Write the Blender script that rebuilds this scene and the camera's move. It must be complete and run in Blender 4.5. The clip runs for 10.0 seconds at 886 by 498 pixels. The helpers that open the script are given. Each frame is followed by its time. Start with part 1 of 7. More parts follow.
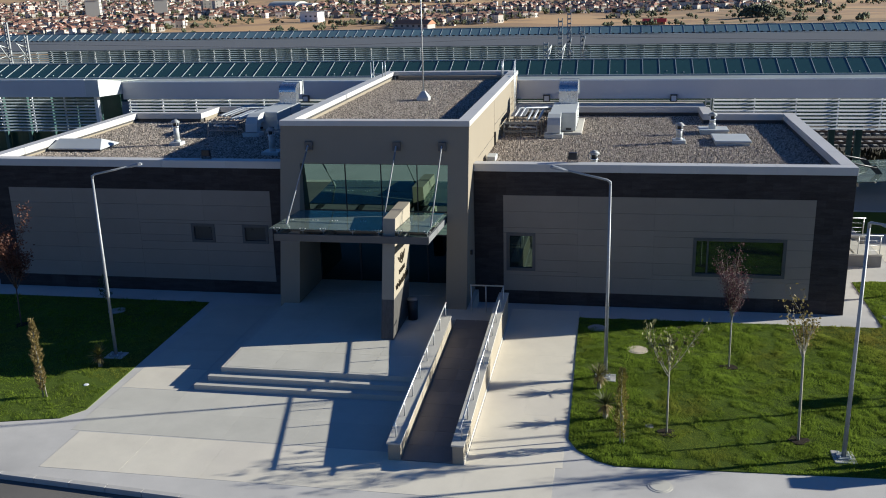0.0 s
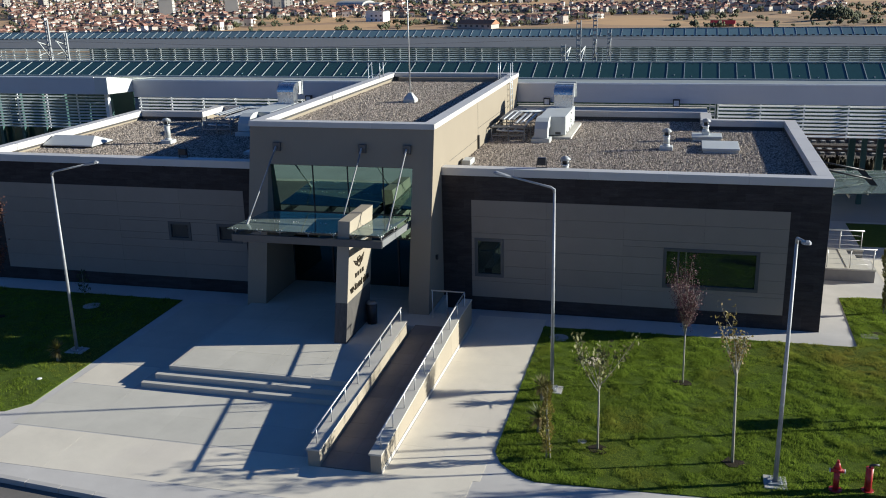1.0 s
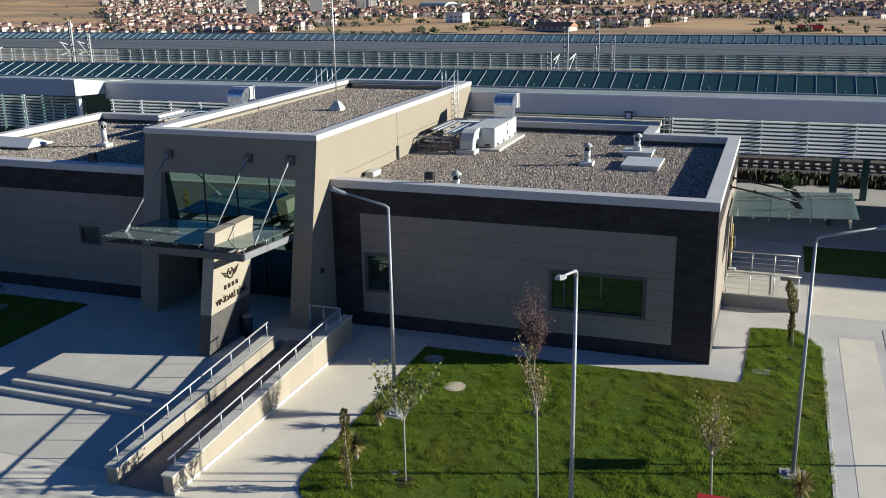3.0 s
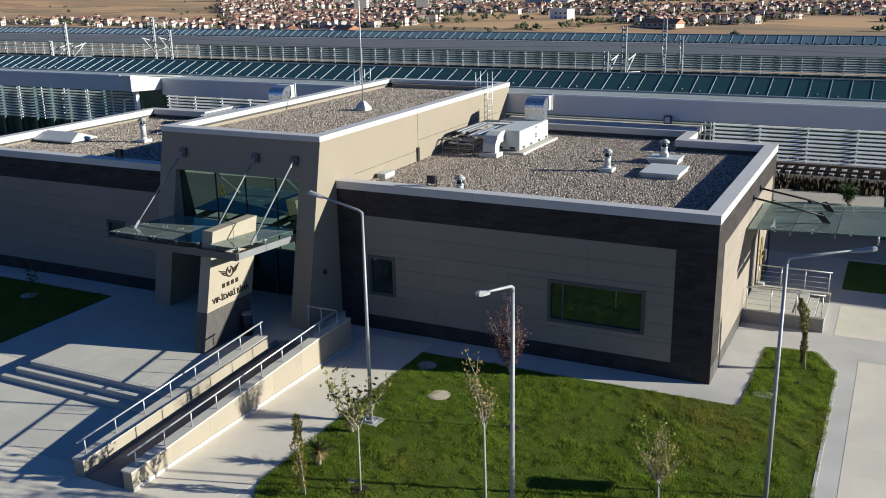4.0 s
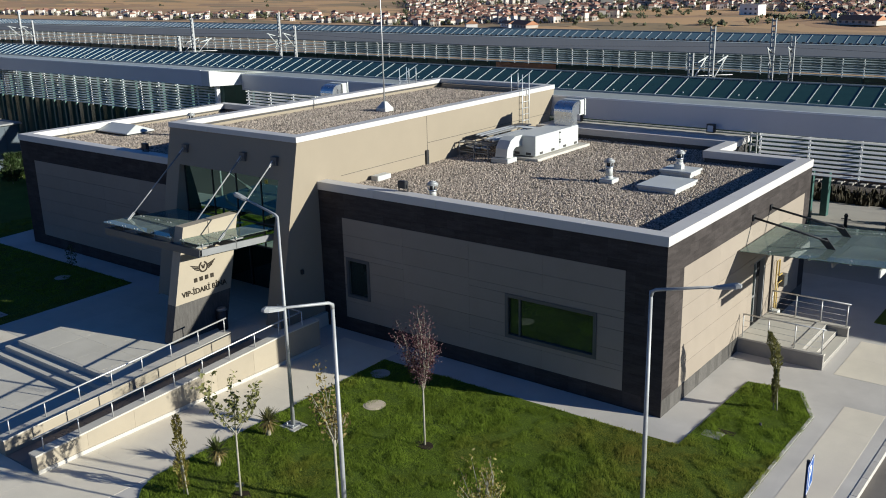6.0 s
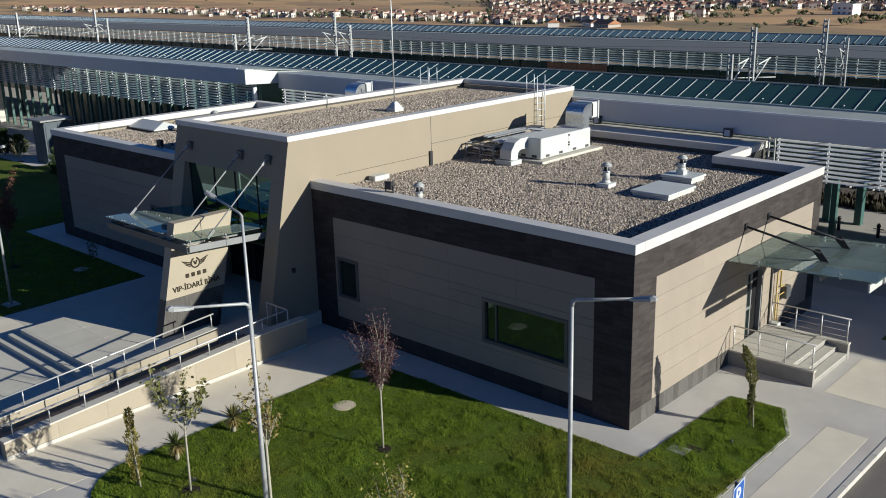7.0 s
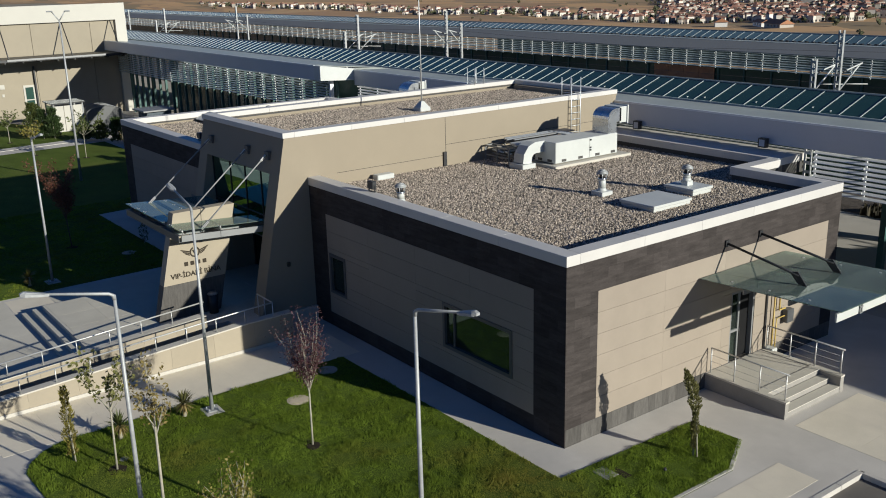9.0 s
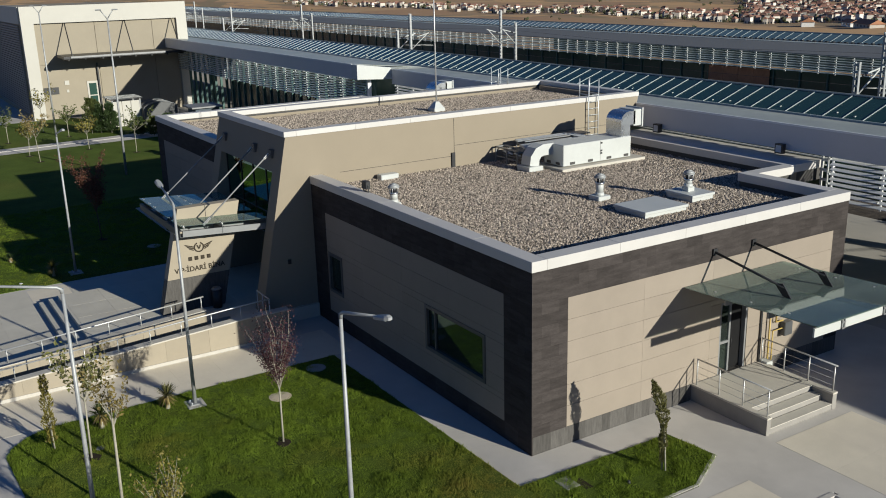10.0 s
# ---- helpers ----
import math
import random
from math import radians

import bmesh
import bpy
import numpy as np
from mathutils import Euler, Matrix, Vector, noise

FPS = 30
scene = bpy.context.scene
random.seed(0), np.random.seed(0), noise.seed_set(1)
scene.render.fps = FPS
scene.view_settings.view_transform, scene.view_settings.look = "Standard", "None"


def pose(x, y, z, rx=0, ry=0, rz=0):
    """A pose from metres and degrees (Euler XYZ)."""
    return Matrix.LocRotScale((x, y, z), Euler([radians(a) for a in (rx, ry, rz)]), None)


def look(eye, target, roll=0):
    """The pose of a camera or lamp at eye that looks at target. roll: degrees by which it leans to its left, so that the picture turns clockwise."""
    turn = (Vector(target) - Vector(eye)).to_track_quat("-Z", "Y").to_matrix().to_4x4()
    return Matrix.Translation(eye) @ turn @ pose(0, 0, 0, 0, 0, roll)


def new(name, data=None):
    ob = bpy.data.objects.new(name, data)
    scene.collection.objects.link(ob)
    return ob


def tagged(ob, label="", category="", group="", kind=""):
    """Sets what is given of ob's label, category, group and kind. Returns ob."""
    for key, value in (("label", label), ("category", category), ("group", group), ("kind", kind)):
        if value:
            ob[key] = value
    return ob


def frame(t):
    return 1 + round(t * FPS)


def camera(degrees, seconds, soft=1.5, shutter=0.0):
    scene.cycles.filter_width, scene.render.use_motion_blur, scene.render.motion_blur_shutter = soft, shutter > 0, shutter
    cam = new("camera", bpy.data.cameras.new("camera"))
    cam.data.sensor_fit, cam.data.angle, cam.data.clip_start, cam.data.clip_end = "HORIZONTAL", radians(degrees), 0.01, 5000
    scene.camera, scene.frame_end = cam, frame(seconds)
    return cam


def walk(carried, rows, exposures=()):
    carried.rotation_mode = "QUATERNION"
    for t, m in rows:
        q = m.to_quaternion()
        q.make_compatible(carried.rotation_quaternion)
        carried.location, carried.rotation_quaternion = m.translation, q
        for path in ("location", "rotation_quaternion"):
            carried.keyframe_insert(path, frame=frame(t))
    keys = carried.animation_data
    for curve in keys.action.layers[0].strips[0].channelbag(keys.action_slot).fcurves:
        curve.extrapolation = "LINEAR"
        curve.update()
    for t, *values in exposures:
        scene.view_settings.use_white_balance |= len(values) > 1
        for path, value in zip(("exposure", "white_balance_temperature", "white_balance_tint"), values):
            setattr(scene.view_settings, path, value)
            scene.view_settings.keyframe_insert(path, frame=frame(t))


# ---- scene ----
cam = camera(51.0, 10.0, soft=1.0)
PATH = [
    (0, (-8.207, -32.811, 12.04), (-8.559, -30.928, 11.467), -1.5),
    (0.5, (-6.477, -32.247, 12.024), (-6.903, -30.378, 11.452), -1.4),
    (1, (-4.831, -31.652, 12.002), (-5.318, -29.798, 11.432), -1.3),
    (1.5, (-3.179, -30.992, 12.028), (-3.718, -29.151, 11.46), -1.2),
    (2, (-1.663, -30.293, 12.057), (-2.229, -28.46, 11.49), -1.2),
    (2.5, (-0.085, -29.493, 12.061), (-0.675, -27.667, 11.496), -1.1),
    (4, (4.393, -26.854, 12.202), (3.537, -25.138, 11.633), -1.1),
    (4.5, (5.886, -25.82, 12.241), (4.94, -24.152, 11.671), -1.2),
    (5, (7.26, -24.77, 12.266), (6.235, -23.151, 11.695), -1.2),
    (5.5, (8.594, -23.624, 12.254), (7.49, -22.057, 11.682), -1.3),
    (7, (12.138, -20.252, 12.207), (10.827, -18.853, 11.638), -1.5),
    (7.5, (13.13, -19.203, 12.221), (11.76, -17.862, 11.651), -1.5),
    (8, (14.157, -18.042, 12.159), (12.725, -16.766, 11.593), -1.5),
    (8.5, (15.076, -16.85, 12.147), (13.588, -15.641, 11.581), -1.5),
    (9, (15.923, -15.69, 12.14), (14.384, -14.545, 11.575), -1.5),
    (9.5, (16.685, -14.524, 12.13), (15.098, -13.445, 11.565), -1.5),
    (10, (17.393, -13.319, 12.136), (15.761, -12.31, 11.572), -1.5),
]
walk(cam, [(t, look(eye, target, roll)) for t, eye, target, roll in PATH], [(0, 0.78, 5700, 10), (2.5, 0.76, 5700, 10), (5, 0.64, 5720, 10), (7.5, 0.38, 5760, 10), (10, 0.16, 5850, 10)])

# ---- world, sun, exposure ----
SUN_DIR = Vector((3.15, 1.0, 1.0)).normalized()
world = bpy.data.worlds.new("world")
scene.world = world
world.use_nodes = True
wn = world.node_tree.nodes
sky = wn.new("ShaderNodeTexSky")
sky.sky_type = "NISHITA"
sky.sun_disc = False
sky.sun_elevation = math.asin(SUN_DIR.z)
sky.sun_rotation = math.atan2(SUN_DIR.x, SUN_DIR.y)
sky.air_density, sky.dust_density, sky.ozone_density = 1.0, 0.1, 7.0
tint = wn.new("ShaderNodeMix")
tint.data_type, tint.blend_type = "RGBA", "MULTIPLY"
tint.inputs[0].default_value = 1.0
tint.inputs[7].default_value = (0.885, 0.98, 1.12, 1)
world.node_tree.links.new(sky.outputs[0], tint.inputs[6])
world.node_tree.links.new(tint.outputs[2], wn["Background"].inputs[0])
wn["Background"].inputs[1].default_value = 0.0445
sun_data = bpy.data.lights.new("sun", "SUN")
sun_data.energy, sun_data.angle, sun_data.color = 5.4, radians(0.55), (1.0, 0.915, 0.715)
sun = new("sun", sun_data)
sun.matrix_world = look(SUN_DIR * 60, (0, 0, 0))


# ---- materials ----
def material(name, base, rough=0.8, metal=0.0, vary=0.15, scale=3.0, fine=60.0, bump=0.15, per_object=0.0, per_island=0.0, dark=None, spec=0.5, stretch=None, bump_size=0.01, space="Object", stain=0.0, through_light=0.0):
    """Base colour varied at two scales, with grain relief."""
    m = bpy.data.materials.new(name)
    m.use_nodes = True
    nt = m.node_tree
    n, l = nt.nodes, nt.links
    b = n["Principled BSDF"]
    b.inputs["Roughness"].default_value = rough
    b.inputs["Metallic"].default_value = metal
    b.inputs["Specular IOR Level"].default_value = spec
    tc = n.new("ShaderNodeTexCoord")
    src = tc.outputs[space] if space != "World" else n.new("ShaderNodeNewGeometry").outputs["Position"]
    if stretch:
        mp = n.new("ShaderNodeMapping")
        mp.inputs["Scale"].default_value = stretch
        l.new(src, mp.inputs[0])
        src = mp.outputs[0]
    big = n.new("ShaderNodeTexNoise")
    big.inputs["Scale"].default_value = scale
    big.inputs["Detail"].default_value = 5
    big.inputs["Roughness"].default_value = 0.65
    l.new(src, big.inputs[0])
    small = n.new("ShaderNodeTexNoise")
    small.inputs["Scale"].default_value = fine
    small.inputs["Detail"].default_value = 3
    l.new(src, small.inputs[0])
    mixf = n.new("ShaderNodeMath")
    mixf.operation = "MULTIPLY_ADD"
    l.new(small.outputs[0], mixf.inputs[0])
    mixf.inputs[1].default_value = 0.45
    l.new(big.outputs[0], mixf.inputs[2])
    ramp = n.new("ShaderNodeMapRange")
    ramp.inputs[1].default_value, ramp.inputs[2].default_value = 0.42, 1.02
    ramp.inputs[3].default_value, ramp.inputs[4].default_value = 1 - vary, 1 + vary
    l.new(mixf.outputs[0], ramp.inputs[0])
    factor = ramp.outputs[0]
    if per_object or per_island:
        if per_object:
            info = n.new("ShaderNodeObjectInfo")
            rnd, amount = info.outputs["Random"], per_object
        else:
            info = n.new("ShaderNodeNewGeometry")
            rnd, amount = info.outputs["Random Per Island"], per_island
        rr = n.new("ShaderNodeMapRange")
        rr.inputs[3].default_value, rr.inputs[4].default_value = 1 - amount, 1 + amount
        l.new(rnd, rr.inputs[0])
        mul = n.new("ShaderNodeMath")
        mul.operation = "MULTIPLY"
        l.new(factor, mul.inputs[0])
        l.new(rr.outputs[0], mul.inputs[1])
        factor = mul.outputs[0]
    mix = n.new("ShaderNodeVectorMath")
    mix.operation = "SCALE"
    mix.inputs[0].default_value = base
    l.new(factor, mix.inputs["Scale"])
    colour = mix.outputs[0]
    if dark:
        blend = n.new("ShaderNodeMix")
        blend.data_type = "RGBA"
        spots = n.new("ShaderNodeTexNoise")
        spots.inputs["Scale"].default_value = scale * 0.37
        spots.inputs["Detail"].default_value = 6
        l.new(src, spots.inputs[0])
        sr = n.new("ShaderNodeMapRange")
        sr.inputs[1].default_value, sr.inputs[2].default_value = 0.5, 0.72
        sr.inputs[4].default_value = stain or 0.6
        l.new(spots.outputs[0], sr.inputs[0])
        l.new(sr.outputs[0], blend.inputs[0])
        l.new(colour, blend.inputs[6])
        blend.inputs[7].default_value = (*dark, 1)
        colour = blend.outputs[2]
    l.new(colour, b.inputs["Base Color"])
    rv = n.new("ShaderNodeMapRange")
    rv.inputs[3].default_value, rv.inputs[4].default_value = max(rough - 0.1, 0.02), min(rough + 0.1, 1)
    l.new(big.outputs[0], rv.inputs[0])
    l.new(rv.outputs[0], b.inputs["Roughness"])
    if bump:
        bp = n.new("ShaderNodeBump")
        bp.inputs["Strength"].default_value = bump
        bp.inputs["Distance"].default_value = bump_size
        l.new(small.outputs[0], bp.inputs["Height"])
        l.new(bp.outputs[0], b.inputs["Normal"])
    if through_light:
        tr = n.new("ShaderNodeBsdfTranslucent")
        l.new(colour, tr.inputs[0])
        ms = n.new("ShaderNodeMixShader")
        ms.inputs[0].default_value = through_light
        l.new(b.outputs[0], ms.inputs[1])
        l.new(tr.outputs[0], ms.inputs[2])
        l.new(ms.outputs[0], n["Material Output"].inputs[0])
    return m


def glass(name, tint, reflect=0.12, rough=0.0, sheen=(0.85, 0.95, 0.92), dust_veil=0.0):
    """Tinted pane: lets light through, with a mirror coat that grows at grazing angles."""
    m = bpy.data.materials.new(name)
    m.use_nodes = True
    nt = m.node_tree
    n, l = nt.nodes, nt.links
    n.remove(n["Principled BSDF"])
    out = n["Material Output"]
    clear = n.new("ShaderNodeBsdfTransparent")
    clear.inputs[0].default_value = (*tint, 1)
    gloss = n.new("ShaderNodeBsdfGlossy")
    gloss.inputs["Roughness"].default_value = rough
    gloss.inputs[0].default_value = (*sheen, 1)
    fr = n.new("ShaderNodeFresnel")
    fr.inputs[0].default_value = 1.5
    mr = n.new("ShaderNodeMapRange")
    mr.inputs[3].default_value, mr.inputs[4].default_value = reflect, 1.0
    l.new(fr.outputs[0], mr.inputs[0])
    mix = n.new("ShaderNodeMixShader")
    l.new(mr.outputs[0], mix.inputs[0])
    l.new(clear.outputs[0], mix.inputs[1])
    l.new(gloss.outputs[0], mix.inputs[2])
    last = mix
    if dust_veil:
        film = n.new("ShaderNodeBsdfDiffuse")
        film.inputs[0].default_value = (0.38, 0.46, 0.41, 1)
        spots = n.new("ShaderNodeTexNoise")
        spots.inputs["Scale"].default_value = 1.6
        spots.inputs["Detail"].default_value = 6
        level = n.new("ShaderNodeMapRange")
        level.inputs[3].default_value, level.inputs[4].default_value = dust_veil * 0.4, dust_veil * 1.6
        l.new(spots.outputs[0], level.inputs[0])
        last = n.new("ShaderNodeMixShader")
        l.new(level.outputs[0], last.inputs[0])
        l.new(mix.outputs[0], last.inputs[1])
        l.new(film.outputs[0], last.inputs[2])
    l.new(last.outputs[0], out.inputs[0])
    return m


CONCRETE = material("concrete_paving", (0.52, 0.49, 0.45), 0.85, vary=0.13, scale=0.6, fine=40, dark=(0.36, 0.34, 0.315), stain=0.8)
CONCRETE_WARM = material("warm_paving", (0.66, 0.60, 0.49), 0.85, vary=0.10, scale=0.8, fine=40, per_object=0.02, dark=(0.56, 0.50, 0.44), stain=0.5, space="World")
SLAB = material("paving_slab", (0.52, 0.49, 0.42), 0.82, vary=0.10, scale=0.9, fine=45, per_object=0.035, space="World")
STONE_STEP = material("step_stone", (0.50, 0.47, 0.41), 0.75, vary=0.10, scale=1.2, fine=50)
GLAZING_BAR = material("glazing_bar", (0.36, 0.40, 0.40), 0.55, metal=0.2, vary=0.08, scale=1, bump=0)
GRANITE_STEP = material("granite_step", (0.27, 0.255, 0.235), 0.8, vary=0.14, scale=2.0, fine=55, dark=(0.20, 0.19, 0.175), stain=0.5, space="World")
PALE_STONE = material("pale_base_stone", (0.47, 0.445, 0.40), 0.8, vary=0.12, scale=2, fine=40, dark=(0.42, 0.39, 0.35), stain=0.5)
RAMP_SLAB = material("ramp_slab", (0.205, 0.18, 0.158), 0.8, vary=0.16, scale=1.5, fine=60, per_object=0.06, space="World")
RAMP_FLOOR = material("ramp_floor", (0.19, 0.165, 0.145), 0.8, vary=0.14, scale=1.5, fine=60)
KERB = material("kerb_stone", (0.47, 0.445, 0.41), 0.85, vary=0.12, scale=2, fine=50, per_object=0.08, space="World")
ASPHALT = material("asphalt", (0.15, 0.135, 0.12), 0.9, vary=0.2, scale=0.5, fine=120, bump=0.3, dark=(0.07, 0.066, 0.062))
GRASS_SOIL = material("lawn_base", (0.080, 0.115, 0.020), 0.95, vary=0.35, scale=0.9, fine=25, bump=0.6, bump_size=0.04, dark=(0.07, 0.075, 0.02), stain=0.5, spec=0.05)
FAR_LAWN = material("far_lawn", (0.084, 0.118, 0.024), 0.95, vary=0.3, scale=0.5, fine=9, bump=0.6, bump_size=0.05, dark=(0.13, 0.14, 0.035), stain=0.5, spec=0.05)
GRASS_BLADE = material("grass_blade", (0.184, 0.252, 0.031), 0.85, vary=0.44, scale=0.55, fine=6.5, bump=0, per_island=0.10, dark=(0.30, 0.235, 0.06), stain=0.8, spec=0.08, through_light=0.47, space="World")
BEIGE = material("beige_panel", (0.285, 0.244, 0.200), 0.8, vary=0.07, scale=1.2, fine=70, bump=0.08, per_object=0.03, spec=0.15, space="World")
BEIGE_WALL = material("beige_render", (0.280, 0.240, 0.182), 0.8, vary=0.05, scale=0.8, fine=80, bump=0.08, spec=0.15)
RAMP_CLAD = material("ramp_cladding", (0.315, 0.272, 0.205), 0.75, vary=0.08, scale=1.5, fine=60, per_object=0.05, space="World")
SLATE = material("slate_tile", (0.052, 0.045, 0.043), 0.75, vary=0.42, scale=1.5, fine=14, bump=0.4, per_object=0.14, stretch=(1.0, 1.0, 5.0), bump_size=0.006, spec=0.08, space="World")
SLATE_UP = material("slate_plinth", (0.085, 0.080, 0.075), 0.6, vary=0.4, scale=2.5, fine=26, bump=0.4, per_object=0.25, stretch=(6.0, 6.0, 1.0), bump_size=0.006, spec=0.2, space="World")
JOINT = material("joint_backing", (0.05, 0.045, 0.041), 0.9, vary=0.1)
COPING = material("coping_metal", (0.54, 0.522, 0.50), 0.5, metal=0.0, vary=0.05, scale=1.0, fine=30, bump=0.04, per_object=0.03, space="World")
GRAVEL = material("roof_gravel", (0.12, 0.10, 0.08), 0.9, vary=0.5, scale=14, fine=45, bump=0.9, bump_size=0.03)
STONES = material("gravel_stone", (0.315, 0.268, 0.222), 0.85, vary=0.15, scale=8, fine=60, bump=0, per_island=0.75, spec=0.2)
NEAR_BLACK = material("near_black_sheet", (0.060, 0.057, 0.055), 0.8, vary=0.2, scale=2)
WHITE_METAL = material("painted_white_metal", (0.505, 0.52, 0.505), 0.45, vary=0.06, scale=1.5, fine=30, bump=0.03)
BRIGHT_STEEL = material("bright_sheet_steel", (0.62, 0.64, 0.66), 0.28, metal=0.9, vary=0.10, scale=3, fine=25, bump=0.02)
GALV = material("galvanised_steel", (0.55, 0.57, 0.58), 0.45, metal=0.45, vary=0.12, scale=4, fine=25, bump=0.03)
STEEL = material("brushed_steel", (0.55, 0.55, 0.54), 0.42, metal=0.5, vary=0.08, scale=6, fine=60, bump=0.02)
POLE_METAL = material("lamp_pole_grey", (0.33, 0.34, 0.345), 0.5, metal=0.2, vary=0.24, scale=4, fine=30, bump=0.03)
DARK_METAL = material("dark_painted_metal", (0.030, 0.031, 0.034), 0.45, metal=0.2, vary=0.15, scale=4, fine=40, bump=0.03)
GREY_METAL = material("grey_aluminium", (0.23, 0.235, 0.24), 0.5, metal=0.3, vary=0.08, scale=2, fine=40, bump=0.03)
FASCIA = material("fascia_panel", (0.56, 0.56, 0.58), 0.6, vary=0.05, scale=0.5, fine=20, bump=0.04)
ROD_STEEL = material("rod_steel", (0.25, 0.255, 0.26), 0.55, vary=0.15, scale=3, fine=30, bump=0.03, spec=0.3)
LOUVRE = material("louvre_aluminium", (0.72, 0.735, 0.755), 0.45, metal=0.0, vary=0.08, scale=0.6, fine=10, bump=0.03)
# darker, bluer copy of LOUVRE: shade on the west blades is in the colour
LOUVRE_SHADED = material("shaded_louvre", (0.46, 0.53, 0.58), 0.45, vary=0.12, scale=0.6, fine=10, bump=0.03)
# bluer, darker copy of LOUVRE: cool shade of the far blades is in it
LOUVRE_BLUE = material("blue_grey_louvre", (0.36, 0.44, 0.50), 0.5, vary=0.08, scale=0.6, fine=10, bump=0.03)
GREEN_STEEL = material("green_painted_steel", (0.035, 0.095, 0.085), 0.5, vary=0.15, scale=2, fine=30, bump=0.03)
GREEN_GLASS_ROOF = material("green_roof_glass", (0.030, 0.070, 0.058), 0.18, vary=0.16, scale=0.3, fine=4, bump=0.0, per_island=0.15, spec=0.5)
# paler than the near roof glass: sky reflection is put into the colour
SKY_TONED_GLASS = material("sky_toned_glass", (0.13, 0.20, 0.215), 0.22, vary=0.14, scale=0.3, fine=4, bump=0.0, per_island=0.12, spec=0.5)
# warm grey, toned against the blue sky light on the far fascia
FAR_FASCIA = material("far_fascia", (0.34, 0.33, 0.30), 0.7, vary=0.07, scale=0.4, fine=10, bump=0.03, spec=0.2)
# opaque eave strip; shadow switched off in places to let sun under the roof
EAVE_STRIP = material("eave_strip_cover", (0.34, 0.36, 0.33), 0.4, vary=0.2, scale=0.4, fine=6, bump=0.0)
# black for the unlit interior seen through the open side door
OPENING_BLACK = material("opening_black", (0.010, 0.010, 0.011), 0.6, vary=0.2, scale=3, bump=0.02, spec=0.15)
# dark blue-grey holds the shade seen on the kiosk walls
KIOSK_SHADE = material("kiosk_shade_tone", (0.075, 0.095, 0.115), 0.6, vary=0.1, scale=2, fine=30, bump=0.02, spec=0.3)
FROSTED = material("frosted_pane", (0.045, 0.05, 0.055), 0.3, vary=0.1, bump=0)
# its film is a painted grey haze that mutes the reflected lawn
PANE = glass("window_glass", (0.08, 0.11, 0.10), 0.085, rough=0.02, sheen=(0.46, 0.68, 0.60), dust_veil=0.05)
FRAME_METAL = material("window_frame_metal", (0.085, 0.088, 0.092), 0.45, metal=0.1, vary=0.12, scale=4, fine=40, bump=0.03)
CURTAIN = glass("green_curtain_glass", (0.12, 0.25, 0.22), 0.42, sheen=(0.50, 0.74, 0.65))
DOOR_GLASS = glass("dark_door_glass", (0.05, 0.085, 0.08), 0.15, sheen=(0.42, 0.66, 0.64))
ENTRY_GLASS = glass("entrance_canopy_glass", (0.50, 0.68, 0.62), 0.07, dust_veil=0.27)
CANOPY_GLASS = glass("canopy_glass", (0.76, 0.87, 0.82), 0.05, dust_veil=0.25)
ROOM = material("interior_plaster", (0.36, 0.34, 0.31), 0.9, vary=0.06)
BARK = material("pale_bark", (0.32, 0.30, 0.235), 0.9, vary=0.3, scale=9, fine=60, bump=0.4)
BARK_DARK = material("dark_bark", (0.12, 0.085, 0.065), 0.9, vary=0.3, scale=9, fine=60, bump=0.4)
LEAF_GREEN = material("leaf_green", (0.095, 0.115, 0.030), 0.6, vary=0.2, scale=3, fine=20, bump=0, per_island=0.4, through_light=0.35)
LEAF_OLIVE = material("leaf_olive", (0.15, 0.15, 0.042), 0.65, vary=0.2, scale=3, fine=20, bump=0, per_island=0.45, through_light=0.3)
LEAF_SHRUB = material("leaf_shrub", (0.165, 0.160, 0.055), 0.65, vary=0.2, scale=3, fine=20, bump=0, per_island=0.45, through_light=0.3)
LEAF_DARK = material("leaf_dark_green", (0.050, 0.082, 0.024), 0.6, vary=0.2, scale=3, fine=20, bump=0, per_island=0.4, through_light=0.35)
LEAF_RED = material("leaf_dark_red", (0.082, 0.034, 0.038), 0.6, vary=0.2, scale=3, fine=20, bump=0, per_island=0.45, through_light=0.35)
LEAF_RUST = material("leaf_rust", (0.13, 0.052, 0.030), 0.6, vary=0.2, scale=3, fine=20, bump=0, per_island=0.45, through_light=0.35)
LEAF_YELLOW = material("leaf_yellow_green", (0.22, 0.19, 0.04), 0.6, vary=0.2, scale=3, fine=20, bump=0, per_island=0.4, through_light=0.35)
LEAF_AUTUMN = material("leaf_autumn", (0.20, 0.155, 0.045), 0.65, vary=0.25, scale=3, fine=20, bump=0, per_island=0.5, through_light=0.35)
LEAF_DRY = material("leaf_dry_tan", (0.25, 0.19, 0.07), 0.7, vary=0.2, scale=3, fine=20, bump=0, per_island=0.4, through_light=0.35)
RED_PAINT = material("red_paint", (0.36, 0.022, 0.022), 0.45, vary=0.1, scale=4, fine=30, bump=0.02)
BLUE_PAINT = material("blue_sign_paint", (0.02, 0.09, 0.36), 0.4, vary=0.05)
WHITE_PAINT = material("white_paint", (0.78, 0.78, 0.76), 0.5, vary=0.04)
TERM_WALL = material("terminal_panel", (0.30, 0.265, 0.205), 0.8, vary=0.06, scale=0.8, fine=40, bump=0.05, per_object=0.04, spec=0.15)
TERM_FRAME = material("terminal_render", (0.48, 0.465, 0.42), 0.8, vary=0.05, scale=0.6, fine=30, bump=0.05)
YELLOW_PAINT = material("yellow_pipe_paint", (0.50, 0.36, 0.10), 0.5, vary=0.08)
